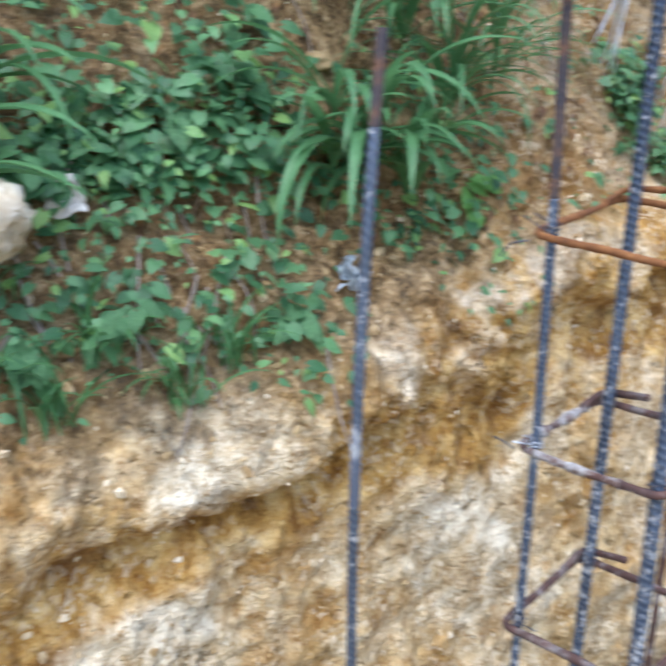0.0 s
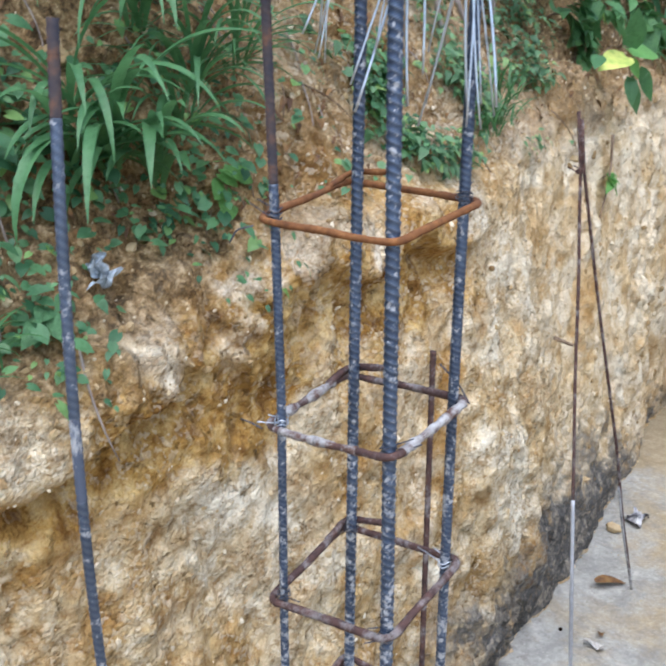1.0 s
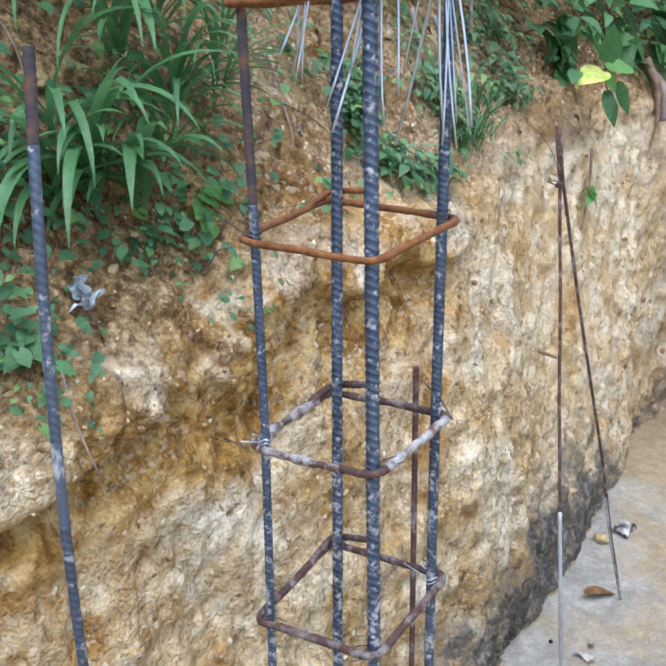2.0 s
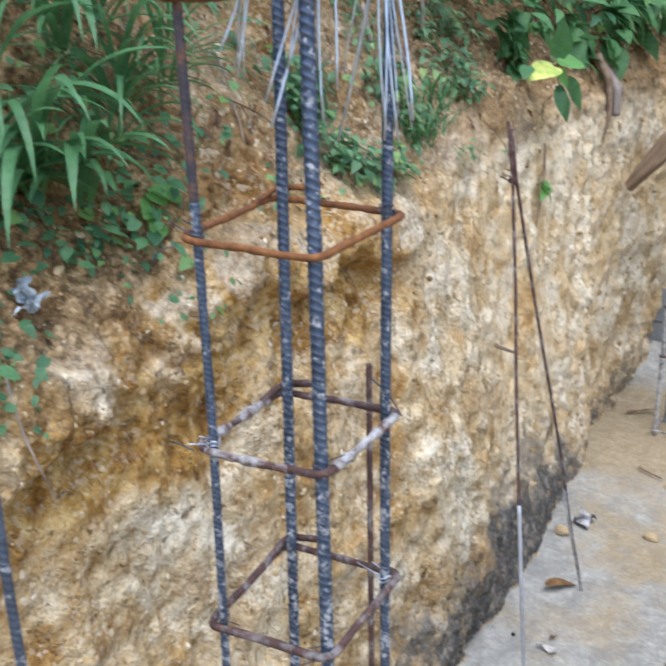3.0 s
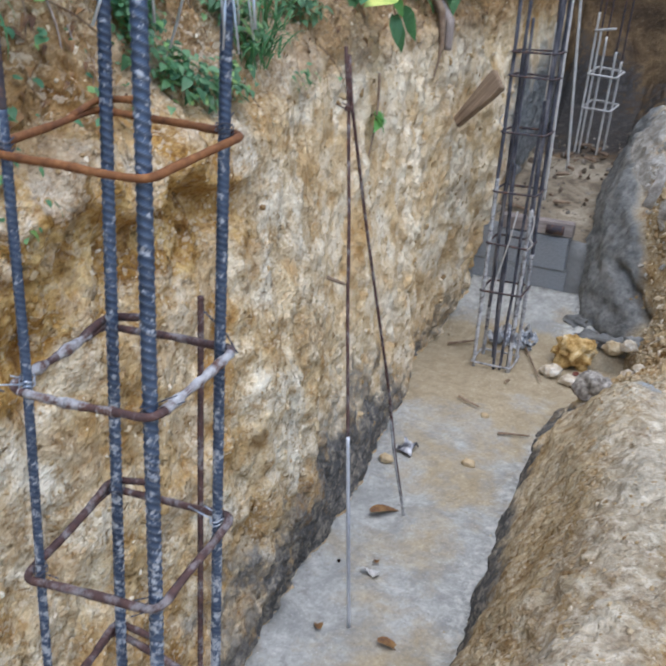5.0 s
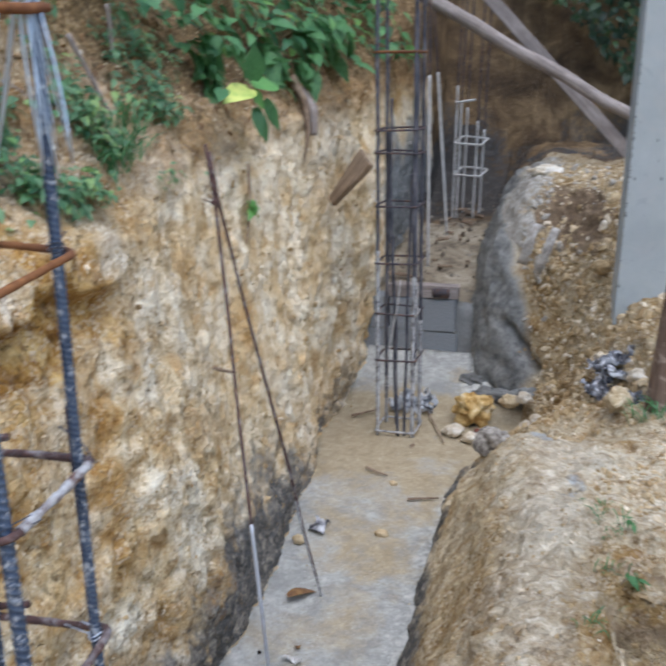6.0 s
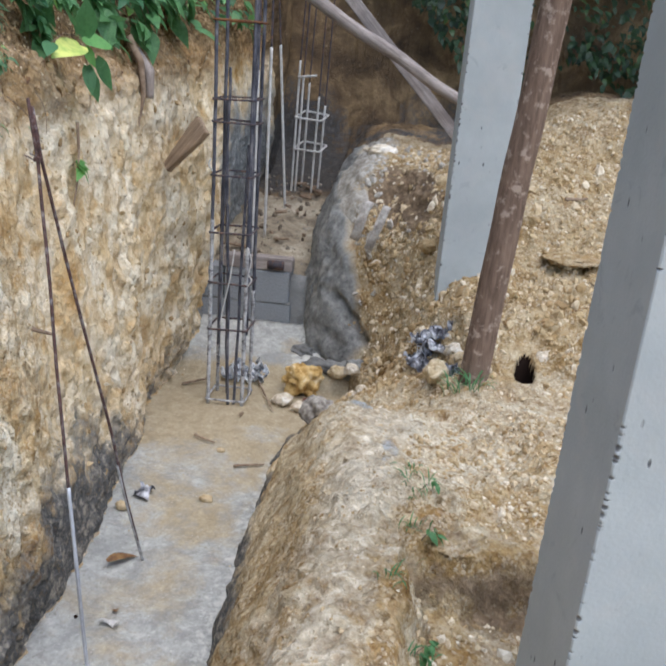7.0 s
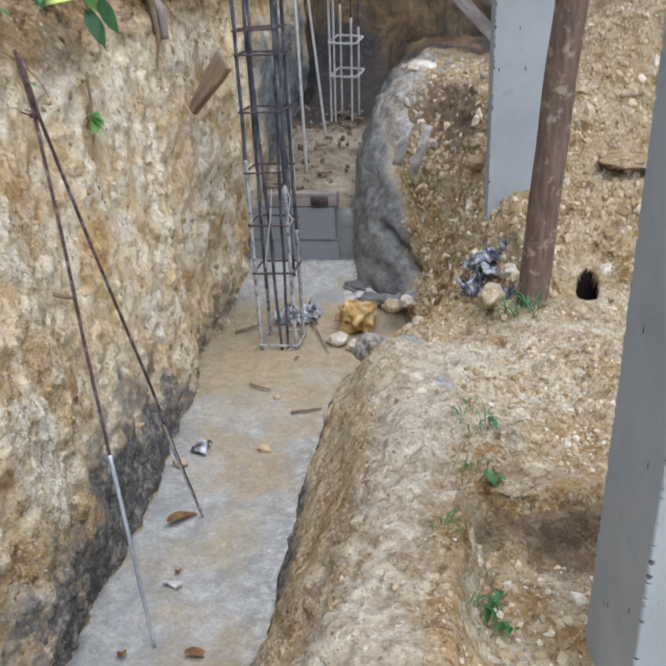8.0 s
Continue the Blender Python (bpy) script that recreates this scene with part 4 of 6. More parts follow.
def skin(name, c0, c1, y0, y1, weight, material, label, category, thick=0.02, single=False):
    """A crust that follows the ground between two columns of the sheet; weight (0 to 1) of place gives its ragged outline."""
    r0, r1 = row_of(y0), row_of(y1)
    P, N = SURF[r0:r1, c0:c1], NORM[r0:r1, c0:c1]
    w = weight(P)
    Q = P + N * ((w - 0.25) * thick)[..., None]
    keep = w > 0.05
    if single:
        # only the piece joined to the strongest place
        seed = np.zeros_like(keep)
        seed[np.unravel_index(np.argmax(w), w.shape)] = True
        size = 0
        while seed.sum() > size:
            size = seed.sum()
            for _ in range(12):
                seed[1:] |= seed[:-1]
                seed[:-1] |= seed[1:]
                seed[:, 1:] |= seed[:, :-1]
                seed[:, :-1] |= seed[:, 1:]
                seed &= keep
        keep = seed
    nv, nu = w.shape
    idx = np.arange(nv * nu).reshape(nv, nu)
    quads = np.stack([idx[:-1, :-1], idx[:-1, 1:], idx[1:, 1:], idx[1:, :-1]], -1).reshape(-1, 4)
    quads = quads[keep.reshape(-1)[quads].all(1)]
    used = np.unique(quads)
    back = -np.ones(nv * nu, int)
    back[used] = np.arange(len(used))
    me = bpy.data.meshes.new(name)
    me.from_pydata(Q.reshape(-1, 3)[used], [], back[quads])
    me.attributes.new("crust", "FLOAT", "POINT").data.foreach_set("value", w.reshape(-1)[used].astype(np.float32))
    me.polygons.foreach_set("use_smooth", [True] * len(me.polygons))
    me.materials.append(material)
    return tagged(new(name, me), label, category, kind="structure")


def crust(name, tone, rough=0.9, earth=False, mottle=2.2, relief=0.02):
    """A crust that thins out into the soil where its weight falls."""
    k = Mat(name, rough, spec=0.25)
    c, hgt = soil_colour(k)
    if earth:
        e = k.noise(3.0, 6.0, 0.65, 0.5)
        c = k.ramp(e, (0.32, (0.065, 0.046, 0.032)), (0.5, (0.19, 0.125, 0.068)), (0.66, (0.40, 0.27, 0.14)))
    a = k.noise(22, 6.0, 0.72)
    at = k.t.nodes.new("ShaderNodeAttribute")
    at.attribute_name = "crust"
    f = k.math("ADD", at.outputs["Fac"], k.math("MULTIPLY", k.math("SUBTRACT", a, 0.5), mottle))
    k.color(k.mix(k.ramp(f, (0.20, 0.0), (0.85, 1.0)), c, k.ramp(a, *tone)))
    k.bump(k.math("ADD", hgt, a), relief, 0.9)
    return k.m


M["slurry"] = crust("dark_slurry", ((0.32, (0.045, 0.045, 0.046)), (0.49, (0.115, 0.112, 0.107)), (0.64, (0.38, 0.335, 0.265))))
M["mortar_skin"] = crust("mortar_skin", ((0.38, (0.118, 0.116, 0.108)), (0.50, (0.195, 0.192, 0.178)), (0.62, (0.28, 0.272, 0.25))), 0.7, mottle=0.35, relief=0.006)
M["mortar_thin"] = crust("mortar_thin", ((0.35, (0.12, 0.125, 0.125)), (0.52, (0.23, 0.235, 0.23)), (0.68, (0.42, 0.41, 0.38))), 0.75, mottle=0.9)
M["dry_mortar"] = crust("dry_mortar", ((0.35, (0.22, 0.20, 0.165)), (0.50, (0.38, 0.345, 0.29)), (0.66, (0.56, 0.52, 0.45))), 0.9)
M["dark_soil"] = crust("dark_soil", ((0.32, (0.07, 0.048, 0.031)), (0.52, (0.18, 0.122, 0.072)), (0.70, (0.36, 0.26, 0.16))))
M["path"] = crust("trodden_clay", ((0.34, (0.27, 0.255, 0.22)), (0.44, (0.46, 0.40, 0.31)), (0.52, (0.60, 0.51, 0.37)), (0.64, (0.76, 0.67, 0.51))), 0.95, mottle=1.6)
M["shaded_damp_earth"] = crust("shaded_damp_earth", ((0.32, (0.035, 0.034, 0.034)), (0.52, (0.075, 0.07, 0.066)), (0.70, (0.16, 0.14, 0.12))), 0.8, True)


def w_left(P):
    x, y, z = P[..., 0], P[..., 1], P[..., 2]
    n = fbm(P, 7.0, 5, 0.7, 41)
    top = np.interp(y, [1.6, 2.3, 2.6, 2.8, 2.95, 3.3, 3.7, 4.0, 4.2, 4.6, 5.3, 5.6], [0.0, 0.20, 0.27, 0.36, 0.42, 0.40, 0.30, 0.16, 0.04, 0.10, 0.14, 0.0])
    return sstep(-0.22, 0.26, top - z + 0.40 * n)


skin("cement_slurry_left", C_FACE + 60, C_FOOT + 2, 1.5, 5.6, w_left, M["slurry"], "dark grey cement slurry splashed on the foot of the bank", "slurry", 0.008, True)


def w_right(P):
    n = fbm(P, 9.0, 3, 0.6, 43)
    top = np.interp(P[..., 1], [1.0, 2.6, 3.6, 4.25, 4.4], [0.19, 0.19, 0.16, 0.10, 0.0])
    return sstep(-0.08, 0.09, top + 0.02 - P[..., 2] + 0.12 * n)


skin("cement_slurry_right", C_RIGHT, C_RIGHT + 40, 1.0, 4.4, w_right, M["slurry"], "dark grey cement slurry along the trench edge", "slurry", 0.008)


def w_mortar(P):
    x, y, z = P[..., 0], P[..., 1], P[..., 2]
    n = fbm(P, 5.0, 4, 0.6, 45)
    edge = np.interp(z, [0.1, 0.4, 0.66, 0.92, 1.16, 1.35], [0.0, -0.02, -0.10, -0.19, -0.26, -0.28])
    lumps = 0.55 + 0.75 * fbm(P, 9.0, 4, 0.6, 46)
    return sstep(-0.08, 0.09, edge - x + 0.12 * n) * (0.72 + 0.40 * lumps) * sstep(5.2, 5.30, y)


skin("mortar_render", C_RIGHT, C_HEAP + 18, 5.2, 7.2, w_mortar, M["mortar_skin"], "wet grey mortar smeared over the side of the soil heap", "mortar", 0.05)


def w_dry(P):
    x, y, z = P[..., 0], P[..., 1], P[..., 2]
    n = fbm(P, 7.0, 4, 0.6, 61)
    edge = np.interp(z, [0.5, 0.8, 1.1, 1.3], [-0.17, -0.20, -0.16, -0.05])
    d = np.minimum(0.13 - np.abs(x - edge + 0.06), (z - 0.80) * 0.5)
    return sstep(-0.05, 0.10, d + 0.12 * n) * sstep(5.3, 5.5, y)


skin("mortar_crust", C_RIGHT, C_HEAP + 36, 5.3, 7.0, w_dry, M["dry_mortar"], "pale dried mortar crust along the top of the heap", "mortar", 0.03)


def w_patch(P):
    x, y, z = P[..., 0], P[..., 1], P[..., 2]
    n = fbm(P, 8.0, 4, 0.6, 63)
    d = 0.9 - ((x - 0.13) / 0.26) ** 2 - ((z - 1.03) / 0.17) ** 2 + 0.7 * n
    return sstep(-0.2, 0.5, d)


skin("dark_soil_patch", C_RIGHT + 20, C_END, 5.3, 6.1, w_patch, M["dark_soil"], "patch of dark brown soil on the heap", "soil", 0.012)


def w_path(P):
    x, y, z = P[..., 0], P[..., 1], P[..., 2]
    n = fbm(P, 6.0, 4, 0.6, 69)
    d = 0.19 - np.abs(x - 0.21 - 0.02 * (y - 2.5)) + 0.14 * n
    return 0.58 * sstep(-0.10, 0.20, d) * sstep(3.95, 3.75, y) * sstep(1.5, 1.8, y)


skin("trodden_path", C_RIGHT + 20, C_END, 1.5, 4.0, w_path, M["path"], "pale trodden clay path along the trench edge", "path", 0.002)


def w_smear(P):
    x, y = P[..., 0], P[..., 1]
    n = fbm(P, 9.0, 4, 0.6, 77)
    d = np.maximum(0.9 - ((x - 0.137) / 0.06) ** 2 - ((y - 3.70) / 0.10) ** 2, 0.3 - ((x - 0.27) / 0.07) ** 2 - ((y - 3.21) / 0.18) ** 2)
    return 0.7 * sstep(-0.3, 0.6, d + 1.1 * n)


M["smear"] = crust("cement_smear", ((0.35, (0.20, 0.22, 0.225)), (0.52, (0.34, 0.36, 0.36)), (0.68, (0.46, 0.47, 0.46))), 0.9, mottle=1.4)
skin("cement_smear", C_RIGHT + 20, C_END, 2.9, 3.9, w_smear, M["smear"], "bluish grey cement smeared on the trodden clay", "cement", 0.005)


def w_hollow(P):
    x, y, z = P[..., 0], P[..., 1], P[..., 2]
    n = fbm(P, 12.0, 4, 0.6, 65)
    d = np.minimum(0.21 - np.abs(x - 0.60), np.minimum(0.07 - np.abs(y - 2.655), 0.58 - z))
    return 0.85 * sstep(-0.05, 0.06, d + 0.08 * n)


skin("damp_soil_hollow", C_RIGHT + 40, C_END, 2.5, 3.0, w_hollow, M["dark_soil"], "damp brown soil on the steep side of a hollow", "soil", 0.006)


# near-black lining paints the burrow's inner shade, which sky light washes out
def w_burrow(P):
    d = 1.0 - ((P[..., 0] - 0.789) / 0.050) ** 2 - ((P[..., 1] - 4.308) / 0.090) ** 2
    return sstep(0.0, 0.3, d)


skin("burrow_lining", C_RIGHT + 40, C_END, 4.1, 4.45, w_burrow, M["pit"], "near-black lining of a small burrow, its shade put into the colour", "soil", 0.004)


def w_far(P):
    n = fbm(P, 4.0, 4, 0.6, 57)
    d = np.minimum(np.minimum(P[..., 1] - 6.0, 7.7 - P[..., 1]), 1.45 - P[..., 2])
    return sstep(-0.22, 0.30, d + 0.30 * n)


skin("mortar_render_left", C_FACE, C_FOOT + 2, 5.4, 7.8, w_far, M["mortar_thin"], "grey mortar smeared on the far bank face", "mortar", 0.012)


# darkens the foot of the back cut: shade and damp in one colour
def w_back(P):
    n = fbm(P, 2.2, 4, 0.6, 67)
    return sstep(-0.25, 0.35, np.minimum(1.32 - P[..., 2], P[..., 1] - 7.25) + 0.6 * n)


skin("damp_foot", C_FOOT - 30, C_HEAP + 110, 6.9, 9.0, w_back, M["shaded_damp_earth"], "dark earth at the foot of the back cut, coloured for shade and damp", "soil", 0.006)

# ---- single starter bar by the bank ----


def starter_bar(place, label):
    """A single bar, slightly bowed: straight from its foot, then arching upright."""
    t = thing("starter_bar", place, label, "rebar", "starter bars")
    o = Vector(place)

    def at(z):
        f = max((z - 1.1) / 0.75, 0.0)
        p = Vector((-0.3438 + 0.0345 * f + 0.0116 * 4 * f * (1 - f), 1.0412 - 0.0132 * f - 0.0212 * 4 * f * (1 - f), z))
        return p - o if z >= 1.1 else Vector((0, 0, 0)).lerp(Vector((-0.3438, 1.0412, 1.1)) - o, z / 1.1)

    ribs = (0.0080, 0.0004, 2.0)
    for z0, z1, name, mat, label2 in (
        (0.0, 1.430, "bar", "rebar", ""),
        (1.430, 1.510, "cement_patch", "pale_steel", "stretch dusted with dried cement"),
        (1.510, 1.755, "bar", "rebar", ""),
        (1.755, 1.800, "rusty_stretch", "brown_rust", "brown-rusted stretch near the tip"),
        (1.800, 1.826, "tip", "brown_rust", ""),
    ):
        bm = bmesh.new()
        tube(bm, [at(z) for z in np.append(np.arange(z0, z1, 0.0012), z1)], 0.0046, 14, ribs=ribs)
        part(name, bm, M[mat], t, label2)
    return t


starter_bar((-0.463, 1.185, 0.0), "single blue-grey ribbed starter bar with rusted tip")
bm = bmesh.new()
tube(bm, line((0, 0, 0), (0.01, -0.02, 1.33), 0.003), 0.0050, 10, ribs=(0.009, 0.0008, 1.0))
solo("starter_bar", bm, M["dark_rust"], (-0.46, 1.795, 0.0), "short dark rusty starter bar behind the column cage", "rebar", "starter bars")

# ---- tie wires ----


def knot(bm, at, r, turns=2.2, w=0.0008, seed=0):
    pts = []
    for i in range(26):
        a = 2 * math.pi * turns * i / 25
        pts.append(Vector(at) + Vector((math.cos(a) * r, math.sin(a) * r, (i / 25 - 0.5) * 0.012 + 0.002 * math.sin(3 * a + seed))))
    tube(bm, pts, w, 5)
    tail = [pts[-1], pts[-1] + Vector((-0.012, -0.008, 0.004)), pts[-1] + Vector((-0.026 + 0.004 * math.sin(seed), -0.012, 0.010))]
    tube(bm, tail, w, 5)
    tail = [pts[0], pts[0] + Vector((-0.020, -0.004, 0.006)), pts[0] + Vector((-0.046, -0.010 + 0.006 * math.cos(seed), 0.016))]
    tube(bm, tail, w, 5)


for n, (key, z) in enumerate((("l", 1.626), ("l", 1.37), ("l", 1.125), ("f", 1.378), ("r", 1.645), ("r", 1.165), ("f", 1.135), ("k", 1.13), ("l", 0.87), ("f", 0.87))):
    r = BARS[key][2]
    x, y, _ = bar_at(key, z)
    bm = bmesh.new()
    knot(bm, (0, 0, 0), r + 0.0030, seed=n * 1.7)
    solo("tie_wire", bm, M["wire" if n % 4 == 1 else "old_steel"], (x, y, z), "twisted steel tie wire round a bar and stirrup", "wire", "tie wires", rot=(0, 0, n * 70))


def wire_bundle(place, ends, label):
    """Cut tie wires, folded over and hooked on a bar, hanging in a loose fan."""
    t = thing("wire_bundle", place, label, "wire bundle")
    o = Vector(place)
    for n, e in enumerate(ends):
        bm = bmesh.new()
        e = Vector(e) - o
        top = Vector((0.004 * math.sin(n * 2.1), 0.004 * math.cos(n * 1.3), 0.03 + 0.004 * (n % 3)))
        m = top.lerp(e, 0.5) + Vector((0.008 * math.sin(n * 3.3), 0.012 * math.cos(n * 5.1), 0.004))
        pts = [top.lerp(m, f).lerp(m.lerp(e, f), f) for f in np.linspace(0, 1, 9)]
        tube(bm, pts, 0.0015 - 0.0003 * (n % 3), 5)
        part("strand", bm, M["wire"], t)
    bm = bmesh.new()
    knot(bm, (0, 0, 0.03), 0.012, 3.0, 0.0012)
    part("binding", bm, M["wire"], t)
    return t


_ends = [(-0.286, 1.47, 1.720), (-0.270, 1.46, 1.745), (-0.262, 1.45, 1.80), (-0.216, 1.46, 1.740), (-0.211, 1.45, 1.725), (-0.206, 1.47, 1.748), (-0.182, 1.46, 1.746), (-0.199, 1.46, 1.722), (-0.195, 1.48, 1.735)]
wire_bundle((-0.228, 1.472, 1.915), _ends, "loose bundle of bright tie wires hanging from a column bar")
wire_bundle((-0.236, 1.385, 1.925), [(-0.262, 1.325, 1.745), (-0.272, 1.33, 1.77), (-0.250, 1.34, 1.80), (-0.224, 1.36, 1.75), (-0.214, 1.37, 1.78)], "few bright tie wires hooked over a stirrup")
wire_bundle((-0.425, 1.50, 1.915), [(-0.45 + 0.02 * math.sin(n), 1.46 + 0.01 * n, 1.80 + 0.02 * math.cos(n * 2)) for n in range(5)], "small bundle of tie wires hanging from a column bar")

for n, pts in enumerate((
    ((-0.405, 1.328, 1.362), (-0.420, 1.320, 1.370), (-0.430, 1.316, 1.372)),
    ((-0.412, 1.330, 1.612), (-0.432, 1.322, 1.606), (-0.440, 1.318, 1.590)),
    ((-0.215, 1.495, 1.392), (-0.238, 1.505, 1.410), (-0.262, 1.498, 1.432)),
)):
    bm = bmesh.new()
    o = Vector(pts[0])
    tube(bm, subdivide_path(bent([Vector(p) - o for p in pts], 0.006), 0.006), 0.0011, 6)
    solo("wire_end", bm, M["old_steel"], o, "bent loose end of steel tie wire", "wire", "wire ends")

# ---- two thin rods tied together over the footing ----


def leaning_rods():
    t = thing("tied_rods", (-0.55, 2.9, 0.0), "two thin dark rods tied together, standing on the footing", "rods")
    o = Vector((-0.55, 2.9, 0.0))
    tie = Vector((-0.722, 2.90, 1.48))
    bm = bmesh.new()
    a, b = Vector((-0.503, 2.659, 0.0)), Vector((-0.735, 2.885, 1.64))
    mid = a.lerp(b, 0.36)
    pts = line(mid - o, tie - o, 0.02, wob=0.004) + [tie.lerp(b, 0.5) - o, b - o]
    tube(bm, pts, 0.0050, 8)
    rod = part("rod", bm, M["dark_rust"], t)
    bm = bmesh.new()
    tube(bm, line(a - o, mid - o, 0.03), 0.0058, 8)
    part("bare_end", bm, M["grey_steel"], rod, "bright bare steel lower end")
    bm = bmesh.new()
    c = Vector((-0.573, 3.297, 0.0))
    tube(bm, line(c - o, tie - o + Vector((0.009, 0.006, 0)), 0.02, wob=0.004, seed=3) + [b - o + Vector((0.008, 0.006, -0.02))], 0.0050, 8)
    rod = part("rod", bm, M["dark_rust"], t)
    bm = bmesh.new()
    tube(bm, line(c - o, c.lerp(tie, 0.30) - o, 0.02, wob=0.004, seed=3), 0.0056, 8)
    part("muddy_foot", bm, M["grey_coat"], rod, "foot coated with grey mud")
    bm = bmesh.new()
    knot(bm, tie - o, 0.010, 4, 0.002)
    part("binding", bm, M["dark_rust"], t)


leaning_rods()

# ---- far cage, rods and block wall ----


def far_cage():
    o = Vector((-0.66, 4.87, 0.0))
    t = thing("rebar_column", o, "slim column cage of dark bars and stirrups standing on the footing", "rebar cage")
    spots = ((-0.758, 4.775), (-0.578, 4.785), (-0.758, 4.955), (-0.578, 4.955))
    for n, (x, y) in enumerate(spots):
        bm = bmesh.new()
        tube(bm, line(Vector((x, y, 0)) - o, Vector((x, y, 2.5 - 0.1 * n)) - o, 0.0045, wob=0.004, seed=n), 0.0085, 7, ribs=(0.014, 0.0012, 1.0))
        part("bar", bm, M["old_steel"], t)
        bm = bmesh.new()
        tube(bm, line(Vector((x, y, 0.0)) - o, Vector((x, y, 0.98 - 0.13 * n)) - o, 0.02), 0.0100, 7, lumpy=0.25)
        part("cement_coat", bm, M["grey_coat"], t, "cement-coated foot of the bar")
    for n, z in enumerate((0.03, 0.42, 0.66, 0.92, 1.20, 1.45, 1.56, 1.91, 2.2)):
        bm = bmesh.new()
        g = 0.012
        s = 0.004 * math.sin(n * 4.0)
        c = [(-0.758 - g, 4.775 - g, z + s), (-0.578 + g, 4.785 - g, z), (-0.578 + g, 4.955 + g, z - s), (-0.758 - g, 4.955 + g, z + 0.5 * s)]
        tube(bm, bent([Vector(p) - o for p in c], 0.014, close=True), 0.0055, 6, cap=False)
        part("stirrup", bm, M["grey_coat"] if n == 0 else M["rust"] if n > 6 else M["brown_rust"], t, "cement-coated bottom stirrup" if n == 0 else "")
    for n, (a, b) in enumerate((((-0.745, 4.90, 0.3), (-0.715, 4.86, 1.7)), ((-0.60, 4.93, 0.35), (-0.60, 4.93, 1.9)), ((-0.625, 4.80, 0.0), (-0.60, 4.81, 1.35)), ((-0.70, 4.94, 0.0), (-0.73, 4.90, 1.55)), ((-0.655, 4.79, 0.0), (-0.69, 4.80, 1.05)), ((-0.60, 4.86, 0.0), (-0.585, 4.84, 2.1)))):
        bm = bmesh.new()
        tube(bm, line(Vector(a) - o, Vector(b) - o, 0.01, wob=0.008, seed=n), 0.0075, 7)
        part("lap_bar", bm, M["old_steel"], t)


far_cage()


def splashed_bar(foot, tip, r, low):
    t = thing("starter_bar", foot, "straight starter bar coated white with cement at its lower part", "rebar", "starter bars")
    d = Vector(tip) - Vector(foot)
    bm = bmesh.new()
    tube(bm, line(Vector(), d * low, 0.03), r * 1.1, 7)
    part("coated_part", bm, M["pale_splash"], t, "cement-whitened lower part")
    bm = bmesh.new()
    tube(bm, line(d * low, d, 0.03), r * 0.8, 7)
    part("bar", bm, M["brown_rust"], t)


splashed_bar((-0.801, 6.2, 0.60), (-0.815, 6.2, 2.6), 0.009, 0.60)
splashed_bar((-0.790, 6.8, 0.70), (-0.93, 6.8, 2.5), 0.009, 0.62)
splashed_bar((-0.812, 5.9, 0.56), (-0.822, 5.9, 2.5), 0.009, 0.57)


def small_cage():
    o = Vector((-0.735, 7.35, 0.72))
    t = thing("rebar_column", o, "short column cage splashed white with cement", "rebar cage")
    for n, (x, y, z) in enumerate(((-0.82, 7.27, 1.72), (-0.79, 7.27, 1.60), (-0.77, 7.43, 1.56), (-0.665, 7.27, 1.47), (-0.64, 7.43, 1.40))):
        bm = bmesh.new()
        tube(bm, line((x - o.x - 0.02, y - o.y, 0), (x - o.x, y - o.y, z - o.z), 0.05), 0.0085, 7)
        b = part("bar", bm, M["pale_splash"], t)
        bm = bmesh.new()
        tube(bm, line((x - o.x, y - o.y, z - o.z), (x - o.x + 0.03, y - o.y, 1.75), 0.05), 0.006, 7)
        part("bare_tip", bm, M["brown_rust"], b)
    for z in (1.08, 1.31):
        bm = bmesh.new()
        c = [(-0.835, 7.24, z), (-0.635, 7.24, z - 0.012), (-0.61, 7.46, z + 0.020), (-0.80, 7.46, z + 0.038)]
        tube(bm, bent([Vector(p) - o for p in c], 0.02, close=True), 0.0075, 7, cap=False)
        part("stirrup", bm, M["pale_splash"], t)
    bm = bmesh.new()
    tube(bm, line((-0.83 - o.x, 7.25 - o.y, 1.60 - o.z), (-0.69 - o.x, 7.26 - o.y, 1.62 - o.z), 0.04), 0.009, 6)
    part("tie_rod", bm, M["pale_splash"], t)


small_cage()


def block_wall():
    for n, (x, y, z, col) in enumerate(((-0.715, 5.70, 0.333, "block"), (-1.12, 5.70, 0.333, "block"), (-0.70, 5.70, 0.132, "block"), (-1.10, 5.70, 0.132, "block"))):
        t = thing("concrete_block", (x, y, z), "plain grey hollow concrete block laid across the trench", "block", "concrete blocks")
        bm = bmesh.new()
        box(bm, 0.395, 0.15, 0.193, (0, 0, 0.0965), 0.005)
        part("body", bm, M["block"], t, smooth=False)
    bm = bmesh.new()
    box(bm, 0.80, 0.14, 0.012, (-0.905, 5.70, 0.329), 0.002)
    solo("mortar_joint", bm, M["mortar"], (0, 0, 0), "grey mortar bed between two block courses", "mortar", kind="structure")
    bm = bmesh.new()
    box(bm, 0.42, 0.10, 0.075, (0, 0, 0.0375), 0.006)
    solo("formwork_board", bm, M["grey_board"], (-0.715, 5.68, 0.530), "short brown board lying on the block wall", "board", rot=(0, 0, 2), smooth=False)
    # dark box added in place of a dark rectangular hollow
    bm = bmesh.new()
    box(bm, 0.10, 0.03, 0.05, (0, 0, 0.025), 0.004, 0, 0)
    solo("dark_hollow", bm, M["brown_rust"], (-0.60, 5.62, 0.545), "small dark box standing for a dark hollow in the board", "offcut", rot=(0, 0, 4))


block_wall()

